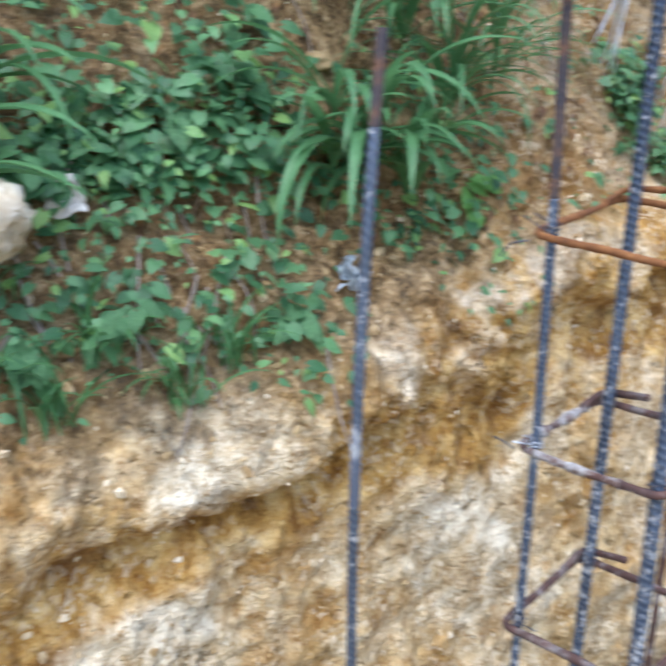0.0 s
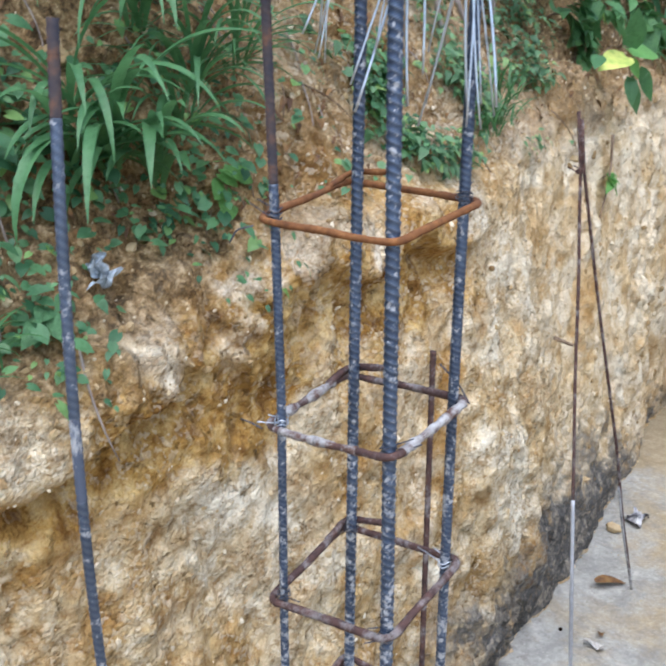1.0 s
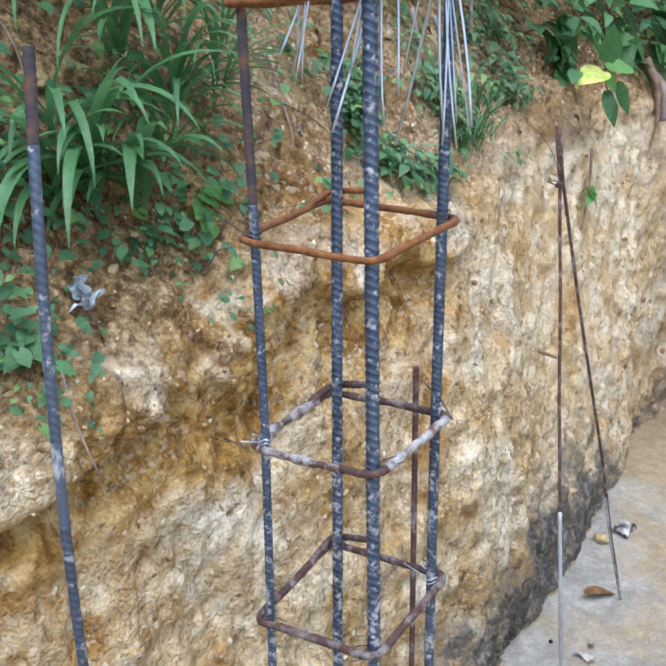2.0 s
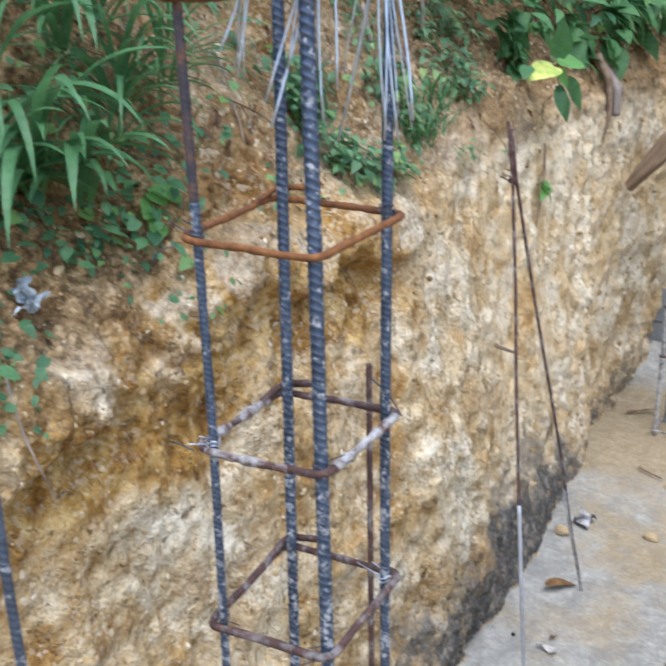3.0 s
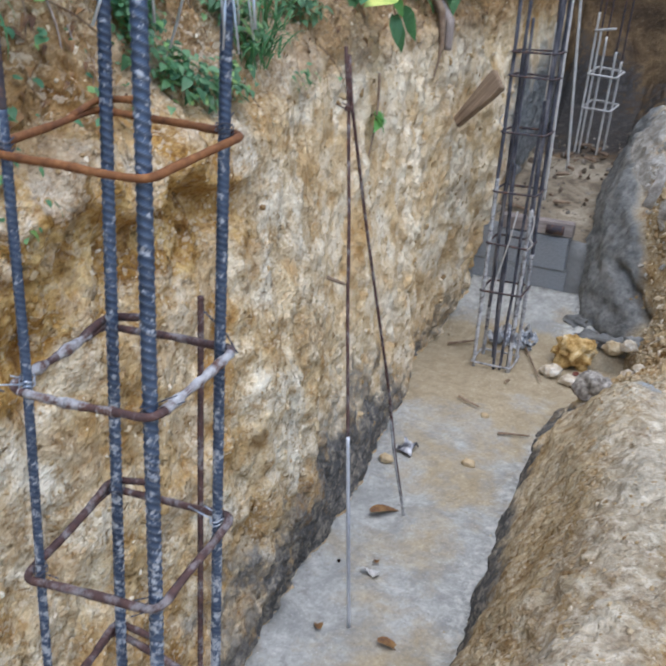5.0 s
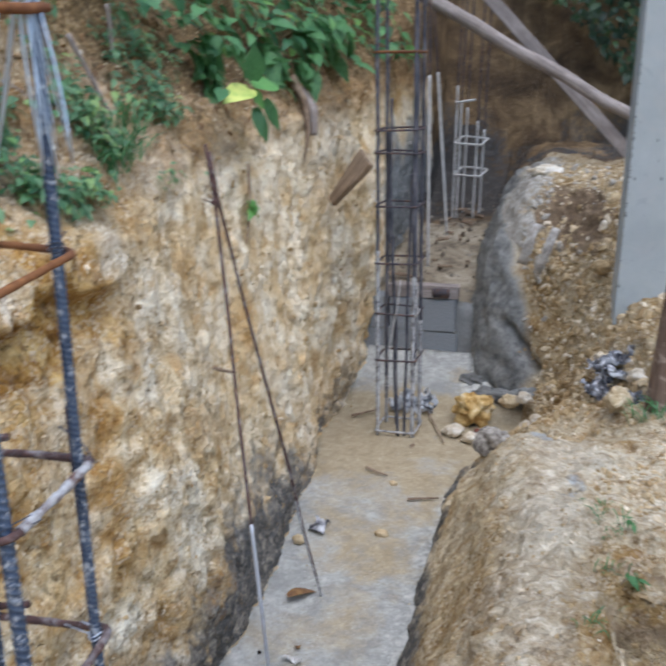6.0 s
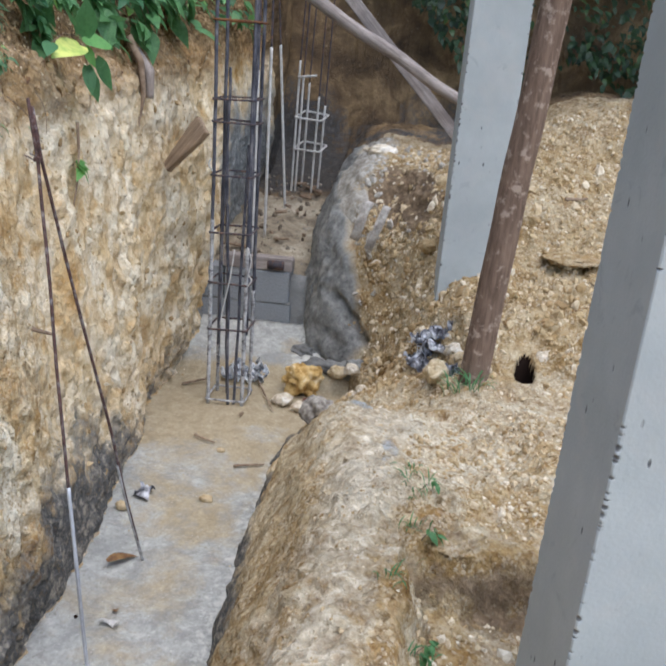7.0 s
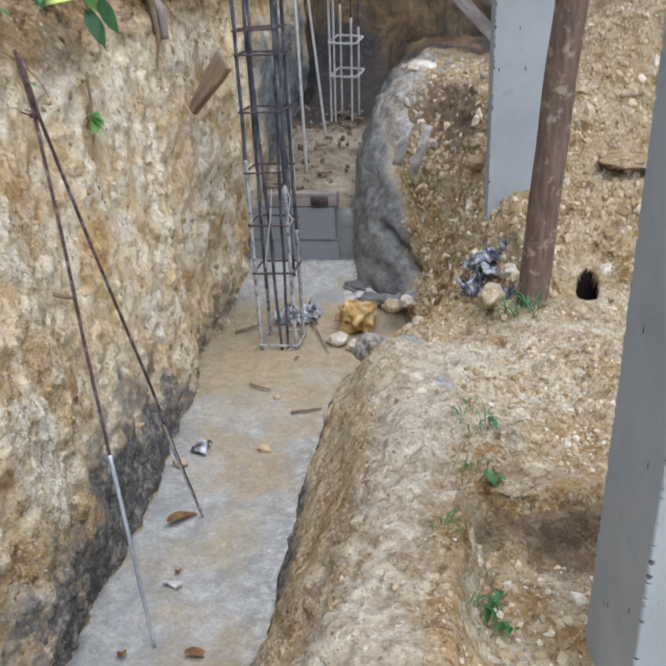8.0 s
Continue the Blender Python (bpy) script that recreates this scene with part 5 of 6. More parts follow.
for n, pts in enumerate((
    ((-0.575, 4.77, 0.86), (-0.550, 4.76, 0.80), (-0.562, 4.755, 0.72), (-0.540, 4.75, 0.70), (-0.565, 4.75, 0.66)),
    ((-0.640, 4.77, 0.84), (-0.655, 4.76, 0.70), (-0.690, 4.76, 0.52), (-0.700, 4.76, 0.45)),
    ((-0.760, 4.765, 1.22), (-0.780, 4.75, 1.25), (-0.765, 4.75, 1.28)),
)):
    bm = bmesh.new()
    o = Vector(pts[0])
    tube(bm, subdivide_path(bent([Vector(p) - o for p in pts], 0.012), 0.012), 0.0035, 6)
    solo("wire_end", bm, M["pale_splash"], o, "cement-whitened loose end of wire on the far cage", "wire", "wire ends")

# ---- timbers over the far trench ----
def round_timber(a, b, r, label):
    a, b = Vector(a), Vector(b)
    bm = bmesh.new()
    tube(bm, line((0, 0, 0), (0, 0, (b - a).length), 0.05, wob=0.02), r, 14, taper=0.85, lumpy=0.05)
    ob = solo("timber_prop", bm, M["grey_wood"], (0, 0, 0), label, "timber", "timbers")
    ob.matrix_world = Matrix.Translation(a) @ (b - a).to_track_quat("Z", "Y").to_matrix().to_4x4()
    return ob


round_timber((-0.95, 6.6, 2.30), (0.55, 6.6, 1.44), 0.044, "weathered grey round timber propped against the heap")
bm = bmesh.new()
box(bm, 1.7, 0.035, 0.085, (0, 0, 0), 0.006)
solo("timber_plank", bm, M["grey_board"], (-0.06, 6.95, 1.76), "weathered grey plank propped behind a round timber", "timber", "timbers", rot=(0, 46.5, 0), smooth=False)

# ---- board stuck in the bank ----
bm = bmesh.new()
box(bm, 0.29, 0.030, 0.125, (0.125, 0, 0), 0.004, 3, 0.003)
for v in bm.verts:
    v.co.z *= 0.42 + 0.58 * min(1.0, max(0.0, (v.co.x + 0.02) / 0.25))
ob = solo("wooden_board", bm, M["wood"], (0, 0, 0), "weathered brown tapering board stuck out of the clay bank", "board", smooth=False)
_d, _n = Vector((0.64, -0.11, 0.76)).normalized(), Vector((-0.524, -0.777, 0.329))
_n = (_n - _d * _n.dot(_d)).normalized()
ob.matrix_world = Matrix.Translation(Vector((-0.962, 4.72, 1.235))) @ Matrix((_d, _n, _d.cross(_n))).transposed().to_4x4()

# ---- stones ----


def stone(place, r, squash, mat, label, seed, name="stone", sub=4, rough=0.38, freq=1.5):
    bm = bmesh.new()
    lump(bm, r, (0, 0, 0), seed, sub, rough, squash, freq)
    return solo(name, bm, M[mat], place, label, "stone", "loose stones")


stone((-0.305, 5.06, 0.085), 0.095, (1.05, 0.9, 0.85), "ochre", "ochre lump of clay rock on wet clay", 3.0, rough=0.55, freq=2.1)
stone((-0.375, 4.86, 0.035), 0.045, (1.15, 0.9, 0.75), "pale_stone", "pale limestone lump on wet clay", 4.0)
stone((-0.27, 4.80, 0.03), 0.04, (1.2, 0.9, 0.7), "pale_stone", "pale limestone lump on wet clay", 5.0)
stone((-0.12, 5.09, 0.135), 0.042, (1.2, 0.9, 0.8), "tan_stone", "pale limestone lump beside the heap", 6.0)
stone((-0.04, 5.05, 0.18), 0.036, (1.1, 0.9, 0.8), "pale_stone", "pale limestone lump beside the heap", 7.0)
stone((-0.10, 4.30, 0.24), 0.075, (1.0, 0.7, 0.9), "sand_coat", "dark grey lump of concrete at the trench edge", 8.0)
stone((0.485, 4.42, 0.56), 0.042, (1.1, 0.9, 0.8), "pale_stone", "pale rounded limestone beside torn plastic", 9.0)
stone((0.41, 4.26, 0.51), 0.06, (0.8, 1.3, 0.8), "tan_stone", "long yellowish limestone at the foot of a pole", 10.0)
stone((0.885, 4.40, 0.58), 0.04, (1.3, 0.9, 0.8), "pale_stone", "pale stone beside a small burrow", 11.0)
stone((0.495, 2.605, 0.415), 0.060, (1.3, 0.9, 0.6), "ochre", "ochre clay lump in a hollow", 12.0)
stone((-0.476, 3.779, 0.012), 0.022, (1.2, 0.9, 0.7), "stone", "small pale stone on the footing", 13.0, sub=3)
stone((-0.538, 4.234, 0.012), 0.016, (1.2, 0.9, 0.7), "stone", "small pale stone on the footing", 14.0, sub=3)
stone((-0.775, 3.625, 0.02), 0.024, (1.2, 0.9, 0.8), "stone", "small brownish stone at the bank foot", 15.0, sub=3)
stone((-0.785, 1.84, 1.395), 0.04, (0.4, 1.3, 0.8), "stone", "pale limestone embedded in the bank", 16.0)
stone(on_bank(1.52, 1.79)[0], 0.024, (0.9, 1.1, 0.8), "stone", "buff stone among the plants on the bank", 17.0)
stone((-0.90, 0.86, 1.60), 0.07, (0.6, 1.1, 0.9), "pale_stone", "large cream stone among the plants on the bank", 18.0)
for n, (x, y, s) in enumerate(((-0.17, 4.93, 0.032), (-0.10, 4.96, 0.040), (-0.06, 4.90, 0.028), (-0.20, 5.02, 0.026), (-0.02, 4.97, 0.034), (-0.14, 5.0, 0.022), (0.04, 4.93, 0.030))):
    _p, _ = on_heap(x, y)
    stone(_p + Vector((0, 0, s * 0.35)), s, (1.15, 0.9, 0.8), "pale_stone" if n % 2 == 0 else "stone", "small limestone lump at the foot of the heap", 40.0 + n, sub=3)
_p, _n = on_heap(1.0, 4.95)
stone(_p + Vector((0, 0, 0.02)), 0.13, (1.05, 0.8, 0.2), "soil", "flat clay-covered stone slab sticking out of the heap", 52.0, name="flat_stone", rough=0.25)
_p, _n = on_heap(-0.075, 6.2)
stone(_p + Vector((0, 0, 0.012)), 0.075, (1.3, 1.3, 0.5), "pale_stone", "pale flat limestone on top of the heap", 33.0)
stone((0.42, 5.15, 0.92), 0.05, (1.1, 0.9, 0.8), "stone", "tan stone half sunk in the heap", 34.0)
stone((0.30, 5.2, 0.86), 0.04, (1.2, 0.9, 0.8), "stone", "tan stone half sunk in the heap", 35.0)

# mortar slumped off the heap's corner onto the footing
bm = bmesh.new()
for n, (x, y, z, r, sq) in enumerate(((-0.25, 5.30, 0.085, 0.10, (1.3, 0.7, 0.36)), (-0.10, 5.23, 0.10, 0.085, (1.1, 0.7, 0.50)), (-0.36, 5.40, 0.13, 0.075, (1.0, 0.8, 0.45)), (-0.03, 5.17, 0.15, 0.055, (1.1, 0.9, 0.7)), (-0.17, 5.25, 0.10, 0.06, (1.3, 0.9, 0.6)))):
    lump(bm, r, (x + 0.2, y - 5.25, z), 60.0 + n * 3.1, 4, 0.45, sq, 2.2)
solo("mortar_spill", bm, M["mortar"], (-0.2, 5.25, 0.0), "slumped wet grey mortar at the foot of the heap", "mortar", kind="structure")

# gravel over the heap and the bank
_bases = [base_of(lambda b, s=s: lump(b, 1.0, (0, 0, 0), s * 5.3, 1, 0.7, (1.2, 0.9, 0.75))) for s in range(8)]


def stone_spots(count, c0, c1, y0, y1, sizes, sink, weight=None):
    out = []
    while len(out) < count:
        y = y0 + (y1 - y0) * rnd.random()
        r, c = row_of(y), rnd.randint(c0, c1 - 1)
        p, n = SURF[r, c], NORM[r, c]
        if abs(p[0] - 0.775) < 0.085 and -0.20 < p[1] - 4.32 < 0.16:
            continue
        if weight and rnd.random() > weight(p):
            continue
        s = sizes[0] * (sizes[1] / sizes[0]) ** (rnd.random() ** 2.2)
        m = Matrix.Translation(Vector(p) + Vector(n) * s * sink) @ Euler((rnd.random() * 6, rnd.random() * 6, rnd.random() * 6)).to_matrix().to_4x4() @ Matrix.Scale(s, 4)
        out.append((rnd.randrange(8), m))
    return out


_spots = stone_spots(4200, C_RIGHT + 30, C_END - 36, 2.0, 4.3, (0.0025, 0.008), -0.3)
_spots += stone_spots(1500, C_RIGHT + 60, C_END - 72, 2.80, 3.75, (0.006, 0.018), -0.35, lambda p: 1.0 if p[0] > 0.42 + 0.1 * math.sin(9 * p[1]) else 0.0)
_spots += stone_spots(800, C_RIGHT + 60, C_END - 72, 2.1, 2.60, (0.006, 0.022), -0.35, lambda p: 1.0 if p[0] > 0.42 else 0.0)
_spots += stone_spots(14000, C_RIGHT + 44, C_END, 4.1, 6.6, (0.003, 0.019), -0.2, lambda p: 1.0 if p[0] > -0.1 else 0.15)
_spots += stone_spots(2600, C_RIGHT + 12, C_RIGHT + 62, 4.45, 5.7, (0.005, 0.024), -0.1, lambda p: 1.0 if p[0] > -0.14 + 0.1 * (p[1] - 5.2) else 0.03)
_spots += stone_spots(650, C_RIGHT + 40, C_END - 60, 4.35, 5.7, (0.012, 0.036), -0.15, lambda p: 1.0 if -0.08 < p[0] < 0.75 else 0.25)
_spots += stone_spots(2200, C_FACE, C_FOOT - 30, 0.8, 3.4, (0.0025, 0.010), -0.4)
_spots += stone_spots(900, C_FACE, C_FOOT, 3.4, 6.0, (0.005, 0.02), -0.35)
_spots += stone_spots(700, C_FOOT + 4, C_RIGHT, 2.2, 5.3, (0.002, 0.007), 4.0)
scatter("gravel", _bases, _spots, M["stone"], "pale limestone gravel strewn over clay heap and bank", "gravel", False)
_spots = stone_spots(2400, C_SLOPE + 30, C_LIP + 14, 0.8, 5.0, (0.002, 0.011), -0.2)
scatter("bank_rubble", _bases, _spots, M["stone"], "small pale stones on the planted slope", "gravel", False)

_spots = stone_spots(260, C_FOOT + 4, C_RIGHT + 6, 5.76, 7.7, (0.006, 0.034), 0.25)
scatter("trench_rubble", _bases, _spots, M["rubble"], "grey and brown rubble on the far trench floor", "rubble", False)

_spots = stone_spots(900, C_RIGHT + 8, C_HEAP + 30, 5.35, 6.6, (0.006, 0.026), 0.0, lambda p: 1.0 if p[2] > 0.72 and p[0] < -0.02 else 0.12 if p[2] > 0.3 and p[0] > -0.2 else 0.0)
scatter("mortar_clods", _bases, _spots, M["grey_stone"], "grey crumbs of dried mortar on the heap's corner", "rubble", False)

# ---- plants ----


def blade(bm, length, width, rise, droop, heading, base=(0, 0, 0), seg=10, fold=0.25, twist=0.0):
    """A strap leaf that arches up and then hangs: heading in degrees, rise and droop as slopes."""
    h = radians(heading)
    out, side = Vector((math.cos(h), math.sin(h), 0)), Vector((-math.sin(h), math.cos(h), 0))
    p, a = Vector(base), radians(rise)
    prev = None
    for i in range(seg + 1):
        f = i / seg
        w = width * (0.35 + 1.1 * f) if f < 0.45 else width * 0.85 * max(0.02, (1 - ((f - 0.45) / 0.55) ** 2.2))
        s = (side + Vector((0, 0, 1)) * math.sin(twist * f)).normalized()
        up = Vector((0, 0, 1)) * fold * w
        row = [bm.verts.new(p - s * w * 0.5 + up), bm.verts.new(p), bm.verts.new(p + s * w * 0.5 + up)]
        if prev:
            for j in (0, 1):
                bm.faces.new((prev[j], prev[j + 1], row[j + 1], row[j]))
        prev = row
        ang = a - radians(droop) * f**1.3
        p = p + (out * math.cos(ang) + Vector((0, 0, 1)) * math.sin(ang)) * (length / seg)


def strap_plant(place, count, length, width, label, seed, toward=0.0, spread=150.0):
    r = random.Random(seed)
    t = thing("strap_leaf_plant", place, label, "plant", "strap-leaved plants")
    for n in range(count):
        bm = bmesh.new()
        hd = toward + spread * (r.random() * 2 - 1)
        ln = length * (0.65 + 0.5 * r.random())
        blade(bm, ln, width * (0.55 + 0.45 * r.random()), 30 + 50 * r.random(), 75 + 75 * r.random(), hd, (0.02 * math.cos(radians(hd)), 0.03 * (r.random() - 0.5), 0.05 * r.random()), 12, 0.22, r.random() - 0.5)
        part("leaf", bm, M["strap"], t)
    return t


_bank_plants = (
    (1.53, 1.61, 22, 0.35, 0.031), (1.60, 1.59, 12, 0.29, 0.029), (1.46, 1.60, 10, 0.29, 0.028), (1.50, 1.70, 10, 0.30, 0.026),
    (1.68, 1.84, 16, 0.34, 0.026), (1.62, 1.95, 12, 0.34, 0.024), (1.75, 1.73, 26, 0.29, 0.017), (1.70, 1.66, 14, 0.24, 0.018),
    (1.84, 1.76, 18, 0.26, 0.014), (1.80, 1.88, 22, 0.30, 0.016), (1.93, 1.84, 14, 0.24, 0.014), (1.74, 1.98, 16, 0.32, 0.020),
    (0.90, 1.74, 18, 0.36, 0.036), (0.80, 1.60, 14, 0.32, 0.036), (0.76, 1.72, 14, 0.34, 0.030),
    (1.36, 1.97, 12, 0.28, 0.022), (1.05, 2.00, 12, 0.30, 0.028), (2.05, 1.92, 12, 0.26, 0.014), (1.48, 2.02, 14, 0.32, 0.022),
)
for n, (y, z, cnt, ln, wd) in enumerate(_bank_plants):
    p, _ = on_bank(y, z)
    strap_plant(p + Vector((0.02, 0, -0.02)), cnt, ln, wd, "green clump of long arching strap leaves on the bank", 20 + n, -25, 85)


def flat_leaf(b, length=1.0, width=0.6, heart=0.25, curl=0.25, fold=0.18):
    """A leaf with its stalk end at the origin, its tip along +x, its upper side to +z."""
    prev = None
    n = 6
    for i in range(n + 1):
        f = i / n
        w = width * 0.5 * math.sin(math.pi * min(1.0, f * 0.92 + 0.08)) ** 0.8 * (1.25 - 0.75 * f)
        x = length * f
        back = -heart * length * (1 - f) ** 3 * 0.5
        z = -curl * length * f * f
        row = [b.verts.new((x + back, -w, z + fold * w)), b.verts.new((x, 0, z)), b.verts.new((x + back, w, z + fold * w))]
        if prev:
            for j in (0, 1):
                b.faces.new((prev[j], prev[j + 1], row[j + 1], row[j]))
        prev = row


HEART = [base_of(lambda b, i=i: flat_leaf(b, 1.0, 0.95 - 0.1 * i, 0.5, 0.15 + 0.15 * i, 0.15)) for i in range(3)]
OVAL = [base_of(lambda b, i=i: flat_leaf(b, 1.0, 0.48 + 0.08 * i, 0.0, 0.2 + 0.15 * i, 0.2)) for i in range(3)]


def leaf_pose(p, n, r, size, lift=0.03, hang=0.6):
    """A pose for a leaf near the ground point p: upper side outward and up, tip outward and down."""
    up = (Vector(n) * 0.7 + Vector((0, 0, 0.75)) + Vector((r.gauss(0, 0.35), r.gauss(0, 0.35), r.gauss(0, 0.25)))).normalized()
    tip = Vector(n) + Vector((0, 0, -hang)) + Vector((r.gauss(0, 0.3), r.gauss(0, 0.9), r.gauss(0, 0.3)))
    tip = (tip - up * tip.dot(up)).normalized()
    m = Matrix((tip, up.cross(tip), up)).transposed().to_4x4()
    return Matrix.Translation(Vector(p) + Vector(n) * lift * r.random() + Vector((0, 0, lift * 0.5 * r.random()))) @ m @ Matrix.Scale(size, 4)


def cover(y, z):
    """How densely leaves cover the bank."""
    g = 0.5 + 0.9 * noise.noise(Vector((y * 5.0, z * 5.0, 3.0)))
    if y < 1.35:
        return (0.80 if z > 1.56 else 0.55 if z > 1.38 else 0.35 if z > 1.30 else 0.0) * g
    if y < 1.8:
        return (0.40 if z > 1.62 else 0.55 if z > 1.47 else 0.14) * g if z > 1.36 else 0.0
    if y < 2.25:
        return (0.5 if z > 1.92 else 0.12 if z > 1.5 else 0.0) * g
    if y < 3.35:
        tufts = max(0.0, noise.noise(Vector((y * 4.2, z * 6.0, 8.0))) * 3.2 + 0.12)
        return (0.5 if z > 1.98 else 0.9 if 1.52 < z < 1.74 else 0.35 if z > 1.5 else 0.0) * tufts
    return (1.1 if z > 1.86 else 0.35 if z > 1.76 else 0.0) * g


def leaf_spots(count, y0, y1, size, seed, shapes, dens, lift=0.05, c0=C_SLOPE, c1=C_FACE + 10):
    r = random.Random(seed)
    out, tries = [], 0
    while len(out) < count and tries < count * 60:
        tries += 1
        row, c = row_of(y0 + (y1 - y0) * r.random()), r.randint(c0, c1)
        p, n = SURF[row, c], NORM[row, c]
        if r.random() > dens(p[1], p[2]):
            continue
        out.append((r.randrange(shapes), leaf_pose(p, n, r, size[0] + (size[1] - size[0]) * r.random() ** 1.5, lift)))
    return out


scatter("vine_cover", HEART, leaf_spots(3600, 0.7, 2.4, (0.008, 0.032), 1, 3, cover), M["vine"], "low vine with heart-shaped green leaves covering the bank", "vine")
scatter("ground_cover", HEART, leaf_spots(1700, 0.55, 1.45, (0.014, 0.044), 6, 3, lambda y, z: (0.9 if z > 1.58 else 0.0) * (0.6 + 0.8 * noise.noise(Vector((y * 6, z * 6, 9)))), 0.06), M["vine"], "low creeping leaves over the planted slope", "vine")
scatter("weed_cover", OVAL, leaf_spots(2900, 2.15, 3.5, (0.012, 0.042), 2, 3, cover), M["weed"], "small-leaved green weeds along the brow of the bank", "weeds")
scatter("hedge_growth", OVAL, leaf_spots(760, 3.5, 6.4, (0.05, 0.12), 3, 3, lambda y, z: cover(y, z) if z > 1.84 else 0.0, 0.18), M["shrub"], "dense broad-leaved undergrowth over the bank", "undergrowth")
scatter("hill_growth", OVAL, leaf_spots(2600, 0.4, 7.5, (0.05, 0.12), 4, 3, lambda y, z: 1.0 if z > 1.95 else 0.0, 0.3, 8, C_SLOPE + 44), M["vine"], "dense dark green growth on the hillside above the bank", "undergrowth")


def leafy_branch(place, leaves, label, name, category, mat, seed, size, reach, bases, droop=0.5, yellow=0, stem=0.004):
    """A shrub or vine: stems with separate leaves."""
    r = random.Random(seed)
    t = thing(name, place, label, category, category + "s")
    shared = []
    for v, f in bases:
        me = bpy.data.meshes.new("leaf")
        me.from_pydata(v, [], f)
        me.polygons.foreach_set("use_smooth", [True] * len(me.polygons))
        me.materials.append(mat)
        shared.append(me)
    pale = shared[0].copy()
    pale.materials.clear()
    pale.materials.append(M["yellow_leaf"])
    stems = max(2, leaves // 9)
    for s in range(stems):
        end = Vector((reach[0] * (0.4 + 0.6 * r.random()), reach[1] * (r.random() * 2 - 1), reach[2] * (r.random() - droop)))
        top = Vector((end.x * 0.5, end.y * 0.5, abs(reach[2]) * 0.5 * (1 - droop) + 0.02))
        pts = [Vector().lerp(top, f).lerp(top.lerp(end, f), f) for f in np.linspace(0, 1, 8)]
        bm = bmesh.new()
        tube(bm, pts, stem, 5, taper=0.4)
        part("stem", bm, M["twig"], t)
        for n in range(leaves // stems):
            f = 0.25 + 0.75 * (n + 0.5) / (leaves // stems)
            p = Vector().lerp(top, f).lerp(top.lerp(end, f), f)
            lo = new("leaf", pale if yellow and s == 0 and n < yellow else shared[r.randrange(len(shared))])
            lo.parent = t
            lo.matrix_basis = leaf_pose(p, Vector((0.8, (r.random() - 0.5) * 1.4, 0.25)).normalized(), r, size * (0.6 + 0.6 * r.random()), 0.02, 0.7)
    return t


for n, (y, z, cnt, size, rc, yl) in enumerate(((3.66, 1.90, 26, 0.11, (0.16, 0.18, 0.24), 0), (3.84, 1.84, 20, 0.10, (0.10, 0.18, 0.22), 0), (3.95, 1.88, 22, 0.10, (0.16, 0.22, 0.26), 0), (4.4, 1.92, 34, 0.13, (0.22, 0.26, 0.34), 0), (4.9, 1.98, 36, 0.14, (0.26, 0.3, 0.36), 0), (5.3, 2.05, 36, 0.14, (0.30, 0.3, 0.42), 0), (4.62, 1.84, 12, 0.12, (0.16, 0.12, 0.18), 0))):
    p, _ = on_bank(y, z)
    leafy_branch(p, cnt, "leafy green shrub with broad glossy leaves hanging over the bank", "shrub", "shrub", M["shrub"], 40 + n, size, rc, OVAL, 0.62, yl)
for n, (y, z, cnt, size, rc) in enumerate(((1.72, 1.57, 7, 0.066, (0.03, 0.06, 0.10)), (1.30, 1.42, 9, 0.06, (0.05, 0.10, 0.16)), (1.12, 1.45, 16, 0.05, (0.07, 0.15, 0.16)), (1.00, 1.62, 14, 0.055, (0.06, 0.12, 0.15)), (0.90, 1.42, 12, 0.06, (0.06, 0.12, 0.15)), (1.25, 1.70, 14, 0.05, (0.06, 0.12, 0.15)))):
    p, _ = on_bank(y, z)
    leafy_branch(p, cnt, "hanging vine with heart-shaped green leaves on the bank", "hanging_vine", "vine", M["light_leaf" if n == 0 else "vine"], 60 + n, size * 0.72, rc, HEART, 0.9, 0, 0.0016)


def leafy_sprig(place, leaves, label):
    """A few broad leaves on one drooping stem: each with its stalk end, tip, tone and width."""
    o = Vector(place)
    t = thing("shrub_sprig", place, label, "shrub", "shrubs")
    for a, b, tone, wide in leaves:
        a, b = Vector(a), Vector(b)
        bm = bmesh.new()
        flat_leaf(bm, 1.0, wide, 0.1, 0.12, 0.16)
        along_leaf = (b - a).normalized()
        up = Vector((0.45, -0.62, 0.65))
        up = (up - along_leaf * up.dot(along_leaf)).normalized()
        m = Matrix((along_leaf, up.cross(along_leaf), up)).transposed().to_4x4()
        bmesh.ops.transform(bm, matrix=Matrix.Translation(a - o) @ m @ Matrix.Scale((b - a).length, 4), verts=bm.verts[:])
        part("leaf", bm, M[tone], t, {"yellow_leaf": "yellowing leaf", "light_leaf": "broad light green leaf"}.get(tone, ""))
        bm = bmesh.new()
        tube(bm, [Vector(), (a - o) * 0.5 + Vector((0.01, 0, 0.02)), a - o], 0.0022, 5, taper=0.6)
        part("stem", bm, M["twig"], t)
    return t


